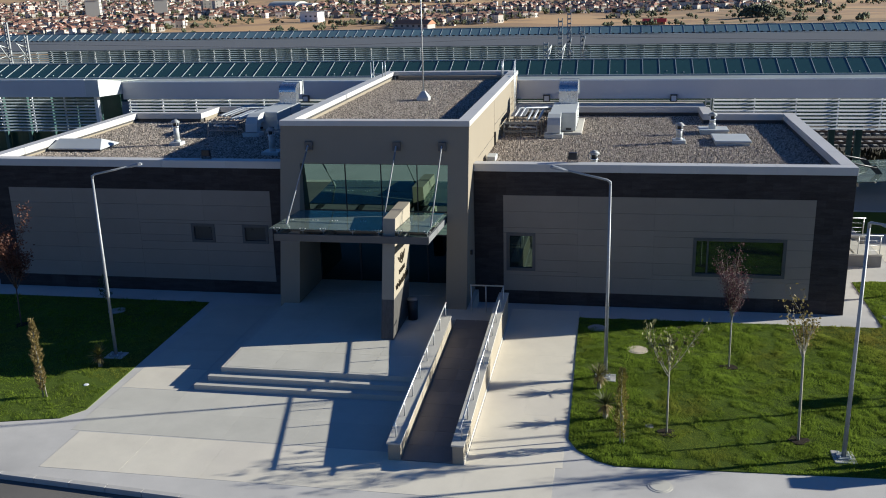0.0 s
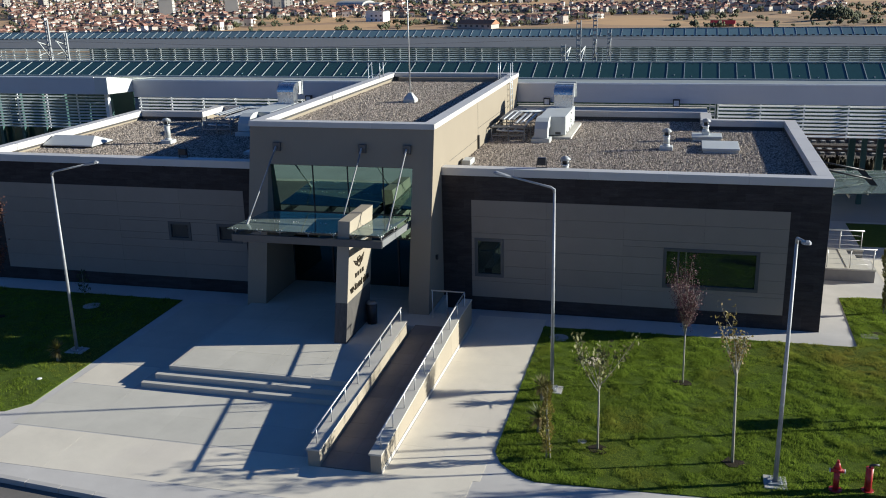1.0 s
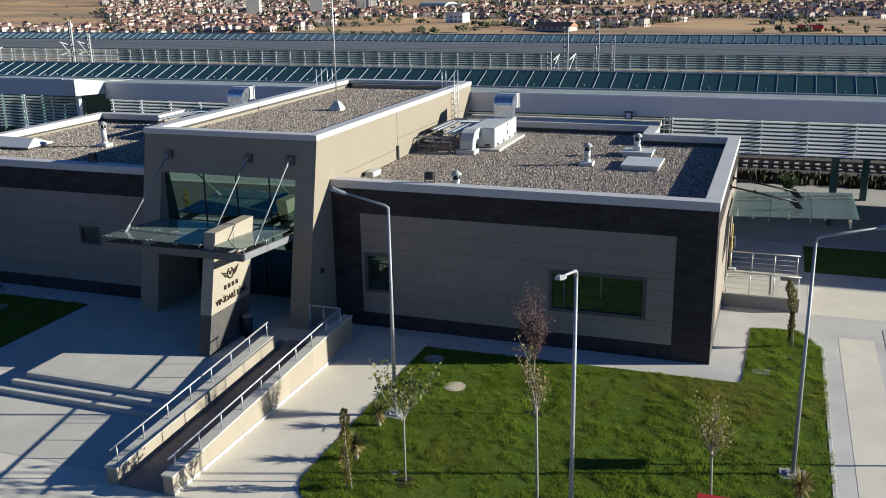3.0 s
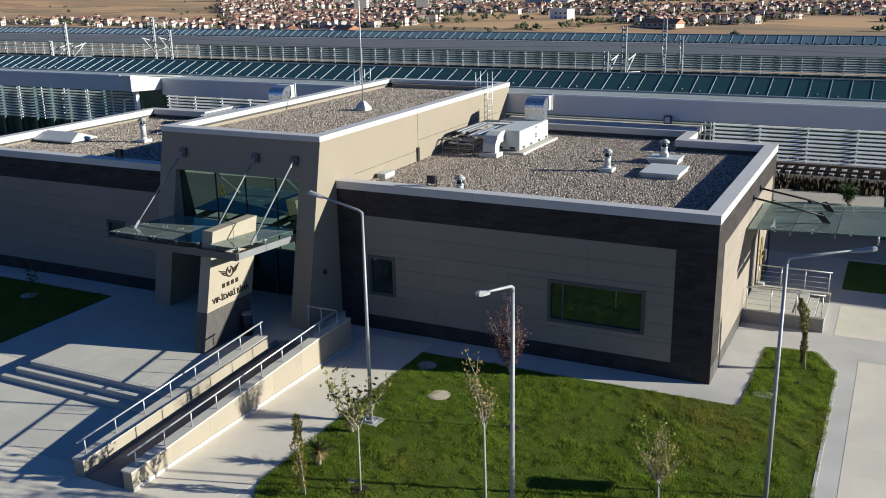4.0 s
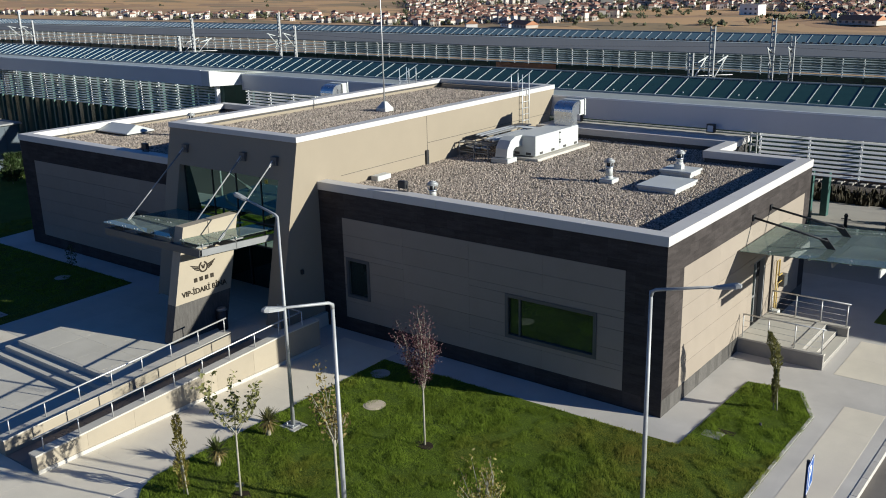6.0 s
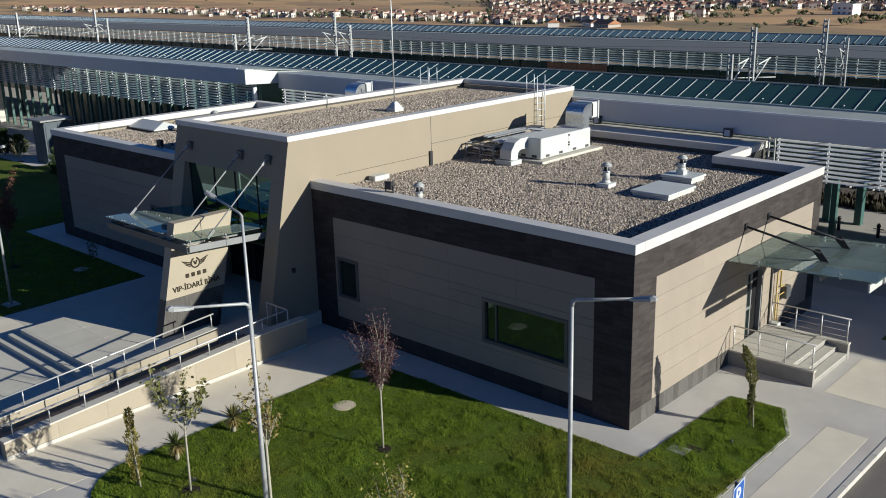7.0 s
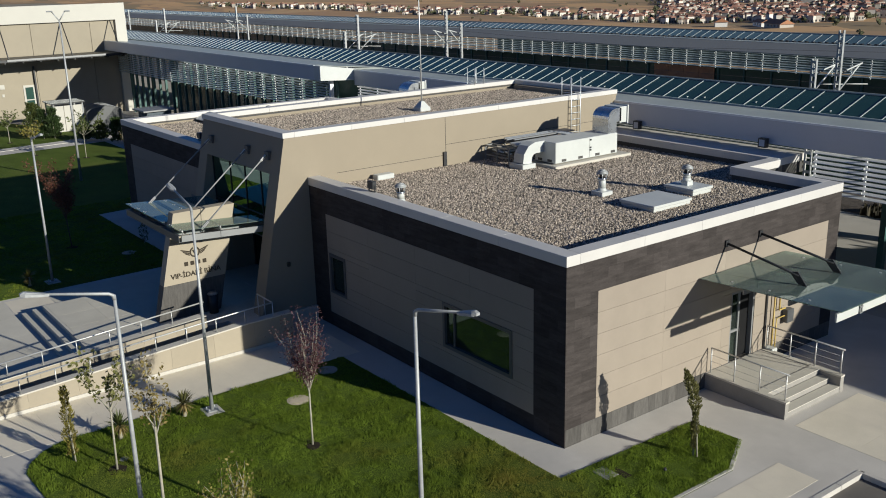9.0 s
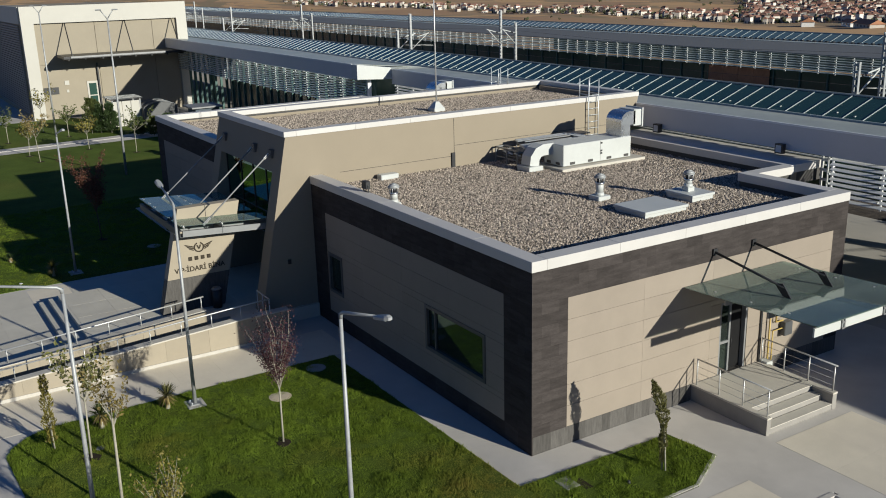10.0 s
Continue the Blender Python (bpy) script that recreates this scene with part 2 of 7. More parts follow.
SOIL = material("garden_soil", (0.035, 0.028, 0.02), 0.95, vary=0.4, scale=6, fine=40, bump=0.8, bump_size=0.03, spec=0.1)
HEDGE = material("dry_hedge", (0.045, 0.038, 0.022), 0.9, vary=0.3, scale=3, fine=20, bump=0, per_island=0.5)
LETTER = material("bronze_letter", (0.055, 0.045, 0.033), 0.4, metal=0.6, vary=0.1)
IRON = material("cast_iron_cover", (0.36, 0.34, 0.31), 0.7, vary=0.2, scale=5, fine=50)
COVER_TAN = material("tan_cover", (0.52, 0.44, 0.33), 0.85, vary=0.15, scale=4, fine=50)
BALLAST = material("ballast", (0.085, 0.070, 0.058), 0.95, vary=0.5, scale=6, fine=30, bump=0.9, bump_size=0.05)
SLEEPER = material("concrete_sleeper", (0.30, 0.285, 0.265), 0.85, vary=0.12, scale=3)
RAIL_STEEL = material("rail_steel", (0.16, 0.11, 0.085), 0.5, metal=0.5, vary=0.2, scale=3)
PLATFORM = material("platform_paving", (0.40, 0.375, 0.34), 0.85, vary=0.1, scale=0.5, fine=20)
TOWN_WALL = material("town_wall", (0.56, 0.515, 0.455), 0.9, vary=0.05, scale=0.2, bump=0, per_island=0.5)
TOWN_ROOF = material("town_roof_tile", (0.24, 0.125, 0.09), 0.9, vary=0.1, scale=0.3, bump=0, per_island=0.6)
TOWN_TREE = material("town_tree", (0.085, 0.090, 0.045), 0.9, vary=0.2, scale=0.2, bump=0, per_island=0.45)
TOWN_WINDOW = material("town_window", (0.06, 0.065, 0.07), 0.4, vary=0.1, bump=0)


# ---- mesh helpers ----
def box(bm, x0, y0, z0, x1, y1, z1):
    v = [bm.verts.new((x, y, z)) for z in (z0, z1) for x, y in ((x0, y0), (x1, y0), (x1, y1), (x0, y1))]
    for f in ((3, 2, 1, 0), (4, 5, 6, 7), (0, 1, 5, 4), (1, 2, 6, 5), (2, 3, 7, 6), (3, 0, 4, 7)):
        bm.faces.new([v[i] for i in f])
    return v


def prism(bm, outline, axis, a, b):
    """An outline of two coordinates, drawn out along an axis from a to b."""
    def at(p, d):
        return {"x": (d, p[0], p[1]), "y": (p[0], d, p[1]), "z": (p[0], p[1], d)}[axis]
    lo = [bm.verts.new(at(p, a)) for p in outline]
    hi = [bm.verts.new(at(p, b)) for p in outline]
    made = [bm.faces.new(lo[::-1]), bm.faces.new(hi)]
    for i in range(len(lo)):
        j = (i + 1) % len(lo)
        made.append(bm.faces.new((lo[i], lo[j], hi[j], hi[i])))
    bmesh.ops.recalc_face_normals(bm, faces=made)


def rod(bm, a, b, r0, r1=None, sides=8, caps=True):
    a, b = Vector(a), Vector(b)
    r1 = r0 if r1 is None else r1
    q = (b - a).to_track_quat("Z", "Y")
    rings = []
    for p, r in ((a, r0), (b, r1)):
        rings.append([bm.verts.new(p + q @ Vector((r * math.cos(2 * math.pi * i / sides), r * math.sin(2 * math.pi * i / sides), 0))) for i in range(sides)])
    for i in range(sides):
        j = (i + 1) % sides
        f = bm.faces.new((rings[0][i], rings[0][j], rings[1][j], rings[1][i]))
        f.smooth = True
    if caps:
        bm.faces.new(rings[0][::-1])
        bm.faces.new(rings[1])


def tube(bm, points, r, sides=8):
    """A round tube along points, mitred at its bends. r: one radius, or one for each point."""
    points = [Vector(p) for p in points]
    radii = r if isinstance(r, (list, tuple)) else [r] * len(points)
    rings, up = [], None
    for i, p in enumerate(points):
        d = (points[min(i + 1, len(points) - 1)] - points[max(i - 1, 0)]).normalized()
        if up is None:
            up = d.orthogonal().normalized()
        up = (up - d * up.dot(d)).normalized()
        side = d.cross(up)
        rings.append([bm.verts.new(p + radii[i] * (math.cos(2 * math.pi * k / sides) * up + math.sin(2 * math.pi * k / sides) * side)) for k in range(sides)])
    for a, b in zip(rings, rings[1:]):
        for k in range(sides):
            j = (k + 1) % sides
            f = bm.faces.new((a[k], a[j], b[j], b[k]))
            f.smooth = True
    bm.faces.new(rings[0][::-1])
    bm.faces.new(rings[-1])


def beam(bm, a, b, w, h):
    """A square bar from a to b, w wide and h high."""
    a, b = Vector(a), Vector(b)
    d = (b - a).normalized()
    side = d.cross(Vector((0, 0, 1)))
    side = Vector((1, 0, 0)) if side.length < 1e-4 else side.normalized()
    up = side.cross(d).normalized()
    ends = [[bm.verts.new(p + side * sx * w / 2 + up * sz * h / 2) for sx, sz in ((-1, -1), (1, -1), (1, 1), (-1, 1))] for p in (a, b)]
    bm.faces.new(ends[0][::-1])
    bm.faces.new(ends[1])
    for i in range(4):
        j = (i + 1) % 4
        bm.faces.new((ends[0][i], ends[0][j], ends[1][j], ends[1][i]))


def bevelled(bm, width, segments=1):
    bmesh.ops.recalc_face_normals(bm, faces=bm.faces)
    bmesh.ops.bevel(bm, geom=bm.edges[:], offset=width, segments=segments, affect="EDGES", clamp_overlap=True)


def mesh_of(name, bm, mat):
    me = bpy.data.meshes.new(name)
    bmesh.ops.recalc_face_normals(bm, faces=bm.faces)
    bm.to_mesh(me)
    bm.free()
    me.materials.append(mat)
    return me


def part(name, bm, mat, parent=None, label=""):
    ob = new(name, mesh_of(name, bm, mat))
    ob.parent = parent
    return tagged(ob, label)


def thing(name, label, category, x=0, y=0, z=0, turn=0, group=""):
    ob = new(name)
    ob.empty_display_size = 0.2
    ob.matrix_basis = pose(x, y, z, 0, 0, turn)
    return tagged(ob, label, category, group)


def structure(name, bm, mat, label):
    return tagged(part(name, bm, mat), label, kind="structure")


def poly_sheet(bm, outline, z0, z1):
    prism(bm, outline, "z", z0, z1)


UNIT = {}


def unit_piece(key, size, mat, bevel=0.004):
    """A shared block mesh for loose pieces: its origin is its lower corner."""
    k = (key, tuple(round(s, 4) for s in size))
    if k not in UNIT:
        bm = bmesh.new()
        box(bm, 0, 0, 0, *size)
        if bevel:
            bevelled(bm, bevel)
        UNIT[k] = mesh_of(key, bm, mat)
    return UNIT[k]


def piece(key, size, mat, at, parent, bevel=0.004):
    ob = new(key, unit_piece(key, size, mat, bevel))
    ob.location = at
    ob.parent = parent
    return ob


rng = random.Random(7)


# ---- ground, paving, lawns ----
def fall(x, y):
    """The land's height: level round the station, falling to a plain beyond it and rising to hills far off."""
    d = max(0.0, min(1.0, (y - 75) / 240, 1.0))
    side = max(0.0, min(1.0, (abs(x) - 260) / 300))
    d = max(d, side if y > 0 else 0.0)
    z = -21.0 * d * d * (3 - 2 * d)
    if y > 60:
        z += 3.5 * d * noise.noise((x * 0.006, y * 0.006, 0.3)) + 1.2 * d * noise.noise((x * 0.03, y * 0.03, 1.3))
    far = math.hypot(x, y)
    if far > 1100:
        z += 160 * min(1.0, (far - 1100) / 2600) ** 1.3 * (0.7 + 0.5 * noise.noise((x * 0.0009, y * 0.0009, 5.0)))
    return z - 0.16


def build_ground():
    steps = [0, 30, 60, 80, 110, 150, 190, 230, 270, 310, 350, 400, 450, 500, 560, 620, 690, 760, 840, 930, 1030, 1150, 1350, 1700, 2300, 3200, 4300]
    xs = sorted({s * k for s in steps for k in (1, -1)})
    ys = sorted({s for s in steps} | {-s for s in steps[::2]})
    verts = [(x, y, fall(x, y)) for y in ys for x in xs]
    n = len(xs)
    faces = [(j * n + i, j * n + i + 1, (j + 1) * n + i + 1, (j + 1) * n + i) for j in range(len(ys) - 1) for i in range(n - 1)]
    me = bpy.data.meshes.new("ground")
    me.from_pydata(verts, [], faces)
    me.polygons.foreach_set("use_smooth", [True] * len(faces))
    m = material("dry_fields", (0.48, 0.30, 0.14), 0.95, vary=0.25, scale=0.012, fine=0.4, bump=0.2, bump_size=0.4, dark=(0.25, 0.175, 0.09), stain=0.6)
    nt = m.node_tree
    n, l = nt.nodes, nt.links
    cells = n.new("ShaderNodeTexVoronoi")
    cells.inputs["Scale"].default_value = 0.016
    bend = n.new("ShaderNodeTexNoise")
    bend.inputs["Scale"].default_value = 0.02
    shift = n.new("ShaderNodeVectorMath")
    shift.operation = "MULTIPLY_ADD"
    shift.inputs[1].default_value = (60, 60, 0)
    place = n.new("ShaderNodeNewGeometry")
    l.new(bend.outputs["Color"], shift.inputs[0])
    l.new(place.outputs["Position"], bend.inputs[0])
    l.new(place.outputs["Position"], shift.inputs[2])
    strips = n.new("ShaderNodeMapping")
    strips.inputs["Scale"].default_value = (0.8, 2.4, 1.0)
    l.new(shift.outputs[0], strips.inputs[0])
    l.new(strips.outputs[0], cells.inputs["Vector"])
    tones = n.new("ShaderNodeValToRGB")
    tones.color_ramp.interpolation = "CONSTANT"
    for at, c in ((0.0, (0.50, 0.30, 0.135)), (0.22, (0.25, 0.165, 0.09)), (0.42, (0.42, 0.265, 0.13)), (0.6, (0.17, 0.135, 0.07)), (0.78, (0.31, 0.18, 0.095))):
        e = tones.color_ramp.elements.new(at) if at else tones.color_ramp.elements[0]
        e.color = (*c, 1)
    tones.color_ramp.elements.remove(tones.color_ramp.elements[-1])
    spread = n.new("ShaderNodeMapRange")
    spread.inputs[1].default_value, spread.inputs[2].default_value = 0.25, 0.75
    l.new(cells.outputs["Color"], spread.inputs[0])
    l.new(spread.outputs[0], tones.inputs[0])
    bsdf = n["Principled BSDF"]
    old = bsdf.inputs["Base Color"].links[0].from_socket
    both = n.new("ShaderNodeMix")
    both.data_type = "RGBA"
    both.inputs[0].default_value = 0.72
    l.new(old, both.inputs[6])
    l.new(tones.outputs[0], both.inputs[7])
    l.new(both.outputs[2], bsdf.inputs["Base Color"])
    me.materials.append(m)
    tagged(new("ground", me), "dry golden fields and bare earth falling away to a plain", kind="structure")


build_ground()

bm = bmesh.new()
poly_sheet(bm, [(-150, -10.2), (-60, -11.15), (-23.4, -14.05), (-5, -15.5), (1.6, -14.6), (4.4, -12.4), (5.5, -9), (5.5, 4.9), (60, 5.0), (60, 15.4), (-150, 15.4)], -0.30, 0.0)
pavement = structure("pavement", bm, CONCRETE, "light grey concrete paving round the station pavilion")

bm = bmesh.new()
poly_sheet(bm, [(-200, -80), (200, -80), (200, 15), (-200, 15)], -0.5, -0.13)
road = structure("road", bm, ASPHALT, "dark worn asphalt road and parking area")


# out of view: pale ground added to brighten the curtain wall's reflection
bm = bmesh.new()
poly_sheet(bm, [(-150, -19.6), (-60, -20.4), (-24, -22.6), (-14, -22.2), (-6, -24.0), (8, -24.6), (16, -22.0), (30, -21.0), (110, -20.6), (110, -78), (-150, -78)], -0.30, 0.0)
structure("reflected_pavement", bm, CONCRETE, "unseen light paving across the road, added for the glass to reflect")


def kerb_run(points):
    for (x0, y0), (x1, y1) in zip(points, points[1:]):
        length = math.hypot(x1 - x0, y1 - y0)
        count = max(1, round(length / 1.0))
        turn = math.degrees(math.atan2(y1 - y0, x1 - x0))
        for i in range(count):
            f = i / count
            ob = piece("kerb_stone", (length / count - 0.012, 0.16, 0.20), KERB, (0, 0, 0), pavement, 0.005)
            ob.matrix_basis = pose(x0 + (x1 - x0) * f, y0 + (y1 - y0) * f, -0.188, 0, 0, turn)


LAWN_R = [(-9.2, -1.3), (-9.14, -10.35), (-8.9, -10.9), (-8.4, -11.4), (-7.9, -11.62), (-1.4, -11.35), (1.6, -10.8), (2.9, -9.6), (3.5, -7.8), (3.5, 2.45), (2.7, 3.95), (1.15, 3.75), (1.05, -1.17), (-3.0, -1.22)]
LAWN_L = [(-23.35, -1.2), (-23.15, -10.4), (-23.6, -11.0), (-25.3, -11.45), (-38.0, -10.77), (-38.0, 7.0), (-36.0, 7.0), (-35.2, -1.2)]
LAWN_M = [(-38.0, -10.77), (-58.5, -9.6), (-59.8, 7.0), (-38.0, 7.0)]
LAWN_REAR = [(-38.2, 7.05), (-52.0, 7.05), (-52.0, 13.2), (-38.2, 13.2)]
LAWN_FAR = [(-61.2, -8.0), (-76.0, -7.4), (-77.0, 3.5), (-64, 9.0), (-62.6, 7.3)]
LAWN_BACK = [(3.0, 11.0), (40.0, 11.0), (40.0, 15.0), (3.0, 15.0)]


def inside(outline, px, py):
    hit = np.zeros(len(px), bool)
    n = len(outline)
    for i in range(n):
        (x0, y0), (x1, y1) = outline[i], outline[(i + 1) % n]
        if y0 == y1:
            continue
        cross = (y0 > py) != (y1 > py)
        hit ^= cross & (px < (x1 - x0) * (py - y0) / (y1 - y0) + x0)
    return hit


def blades(outline, count, seed, low=0.020, high=0.074, limit=None):
    r = np.random.RandomState(seed)
    xs, ys = [p[0] for p in outline], [p[1] for p in outline]
    clumps = count // 8
    cx, cy = r.uniform(min(xs), max(xs), clumps), r.uniform(min(ys), max(ys), clumps)
    size = r.uniform(0.8, 1.2, clumps)
    px = np.repeat(cx, 8) + r.normal(0, 0.06, clumps * 8)
    py = np.repeat(cy, 8) + r.normal(0, 0.06, clumps * 8)
    size = np.repeat(size, 8)
    keep = inside(outline, px, py)
    if limit:
        keep &= (px > limit[0]) & (px < limit[1])
    px, py, size = px[keep], py[keep], size[keep]
    n = len(px)
    tuft = 0.75 + 0.5 * np.sin(px * 3.1 + np.sin(py * 2.3) * 2) * np.sin(py * 2.7 + np.cos(px * 1.9) * 2)
    for cell, depth in ((0.20, 0.65), (0.5, 0.30)):
        gx, gy = (px - min(xs)) / cell, (py - min(ys)) / cell
        ix, iy = gx.astype(int), gy.astype(int)
        lattice = r.uniform(-1, 1, (ix.max() + 2, iy.max() + 2))
        fx, fy = gx - ix, gy - iy
        tuft = tuft + depth * ((lattice[ix, iy] * (1 - fx) + lattice[ix + 1, iy] * fx) * (1 - fy) + (lattice[ix, iy + 1] * (1 - fx) + lattice[ix + 1, iy + 1] * fx) * fy)
    h = r.uniform(low, high, n) * np.clip(tuft, 0.25, 1.8) * size
    a = r.uniform(0, math.pi, n)
    w = r.uniform(0.006, 0.012, n)
    lean = r.normal(0, 0.022, (n, 2))
    z = np.full(n, 0.02)
    v = np.empty((n, 3, 3))
    v[:, 0] = np.stack([px - w * np.cos(a), py - w * np.sin(a), z], 1)
    v[:, 1] = np.stack([px + w * np.cos(a), py + w * np.sin(a), z], 1)
    v[:, 2] = np.stack([px + lean[:, 0], py + lean[:, 1], z + h], 1)
    me = bpy.data.meshes.new("grass")
    me.from_pydata(v.reshape(-1, 3).tolist(), [], np.arange(3 * n).reshape(-1, 3).tolist())
    me.materials.append(GRASS_BLADE)
    return me


def lawn(name, outline, label, count=0, seed=1, limit=None):
    bm = bmesh.new()
    poly_sheet(bm, outline, -0.1, 0.022)
    ob = structure(name, bm, GRASS_SOIL if count else FAR_LAWN, label)
    if count:
        g = new("grass", blades(outline, count, seed, limit=limit))
        tagged(g, "short mown green grass with yellowing patches", "grass", kind="stuff")
    return ob


lawn("lawn_1", LAWN_R, "mown lawn bed beside the pavilion", 520000, 3)
lawn("lawn_2", LAWN_L, "mown lawn in the pavilion's shade", 190000, 4)
lawn("lawn_5", LAWN_M, "mown lawn between the pavilion and the terminal")
lawn("lawn_6", LAWN_REAR, "lawn strip behind the pavilion's end")
lawn("lawn_3", LAWN_FAR, "mown lawn before the terminal building")
lawn("lawn_4", LAWN_BACK, "shaded lawn strip beside the platform")

kerb_run([(-60, -11.2), (-23.4, -14.1), (-5, -15.55), (1.6, -14.65), (4.4, -12.45), (5.5, -9.05), (5.62, 4.85)])
kerb_run([(5.62, 4.78), (24.0, 4.85)])


def edging(points):
    """A narrow flush border of pale stones round a lawn."""
    for (x0, y0), (x1, y1) in zip(points, points[1:]):
        length = math.hypot(x1 - x0, y1 - y0)
        count = max(1, round(length / 0.9))
        turn = math.degrees(math.atan2(y1 - y0, x1 - x0))
        for i in range(count):
            f = i / count
            ob = piece("edging_stone", (length / count - 0.01, 0.10, 0.12), KERB, (0, 0, 0), pavement, 0.008)
            ob.matrix_basis = pose(x0 + (x1 - x0) * f, y0 + (y1 - y0) * f, -0.085, 0, 0, turn)


edging([(1.6, -10.8), (2.9, -9.6), (3.5, -7.8), (3.5, 2.45), (2.7, 3.95)])


def slabs(x0, y0, x1, y1, du, dv, mat, name="paving_slab"):
    nu, nv = max(1, round((x1 - x0) / du)), max(1, round((y1 - y0) / dv))
    w, h = (x1 - x0) / nu, (y1 - y0) / nv
    for i in range(nu):
        for j in range(nv):
            ob = piece(name, (w - 0.002, h - 0.002, 0.05), mat, (x0 + i * w + 0.001, y0 + j * h + 0.001, -0.0455 + rng.uniform(-0.0005, 0.0005)), pavement, 0)


# plaza fields, the ramp's side walk, the warm border strips
slabs(-22.9, -11.6, -14.0, -8.85, 2.2, 1.37, SLAB)
slabs(-22.9, -7.2, -20.75, -1.3, 2.15, 1.5, SLAB)
slabs(-22.9, -8.8, -20.75, -7.25, 2.15, 1.5, CONCRETE_WARM, "warm_slab")
slabs(-22.6, -13.6, -9.4, -11.66, 2.2, 1.9, CONCRETE_WARM, "warm_slab")
slabs(-11.66, -11.9, -9.22, -0.6, 1.22, 1.4, CONCRETE_WARM, "warm_slab")
slabs(3.99, -8.5, 5.1, 3.67, 1.0, 1.5, CONCRETE_WARM, "warm_slab")
slabs(3.1, 5.77, 12.0, 9.0, 1.9, 1.6, CONCRETE_WARM, "warm_slab")

# ---- the pavilion ----
pavilion = thing("station_pavilion", "low flat-roofed pavilion of beige panels and dark slate tiles", "building")
D, TOP, COP = 12.5, 5.33, 5.05
TX0, TX1, TTOP, TCOP = -20.06, -13.14, 7.01, 6.82
CX = -16.565
LANDING = 0.5


def cut(rects, hole):
    out = []
    hu0, hz0, hu1, hz1 = hole
    for u0, z0, u1, z1 in rects:
        if hu0 >= u1 or hu1 <= u0 or hz0 >= z1 or hz1 <= z0:
            out.append((u0, z0, u1, z1))
            continue
        if hz0 > z0:
            out.append((u0, z0, u1, hz0))
        if hz1 < z1:
            out.append((u0, hz1, u1, z1))
        a, b = max(z0, hz0), min(z1, hz1)
        if hu0 > u0:
            out.append((u0, a, hu0, b))
        if hu1 < u1:
            out.append((hu1, a, u1, b))
    return [r for r in out if r[2] - r[0] > 0.03 and r[3] - r[1] > 0.03]


def clad(wall, face, at, u0, z0, u1, z1, du, dz, key, mat, gap=0.008, thick=0.03, holes=(), shift=False):
    """Lays panels on a wall. face 'front': u is x and the panels look to -y from y = at; 'side': u is y and they look to +x from x = at."""
    rows = max(1, round((z1 - z0) / dz))
    cols = max(1, round((u1 - u0) / du))
    h, w = (z1 - z0) / rows, (u1 - u0) / cols
    for r in range(rows):
        off = w * 0.5 if shift and r % 2 else 0.0
        edges = [u0] + [u0 + w * c - off for c in range(1, cols + (1 if off else 0)) if u0 + w * c - off > u0 + 0.02] + [u1]
        for a, b in zip(edges, edges[1:]):
            rects = [(a, z0 + r * h, b, z0 + (r + 1) * h)]
            for hole in holes:
                rects = cut(rects, hole)
            for p, q, s, t in rects:
                if face == "front":
                    piece(key, (s - p - gap * 0.4, thick, t - q - gap), mat, (p + gap * 0.2, at, q + gap / 2), wall, 0.001)
                else:
                    piece(key + "_side", (thick, s - p - gap * 0.4, t - q - gap), mat, (at - thick, p + gap * 0.2, q + gap / 2), wall, 0.001).name = key


def wall_with_holes(name, face, at, thick, u0, z0, u1, z1, holes, mat, label):
    """A wall core as one mesh of blocks round its openings."""
    rects = [(u0, z0, u1, z1)]
    for hole in holes:
        rects = cut(rects, hole)
    bm = bmesh.new()
    for a, b, c, d in rects:
        if face == "front":
            box(bm, a, at, b, c, at + thick, d)
        else:
            box(bm, at - thick, a, b, at, c, d)
    return part(name, bm, mat, pavilion, label)


def window(x0, z0, x1, z1, mullions=(), at=0.0, pane=None):
    """A fixed window with a deep dark frame, set into an opening."""
    w = new("window")
    w.parent = pavilion
    tagged(w, "dark-framed fixed window with reflecting glass")
    f, deep = 0.11, 0.16
    bm = bmesh.new()
    box(bm, x0, at - 0.025, z0, x1, at + deep, z0 + f)
    box(bm, x0, at - 0.025, z1 - f, x1, at + deep, z1)
    box(bm, x0, at - 0.025, z0 + f, x0 + f, at + deep, z1 - f)
    box(bm, x1 - f, at - 0.025, z0 + f, x1, at + deep, z1 - f)
    for m in mullions:
        box(bm, m - 0.03, at + 0.02, z0 + f, m + 0.03, at + deep - 0.02, z1 - f)
    part("window_frame", bm, FRAME_METAL, w)
    bm = bmesh.new()
    box(bm, x0 + f - 0.01, at + 0.065, z0 + f - 0.01, x1 - f + 0.01, at + 0.078, z1 - f + 0.01)
    part("pane", bm, pane or PANE, w)
    return w


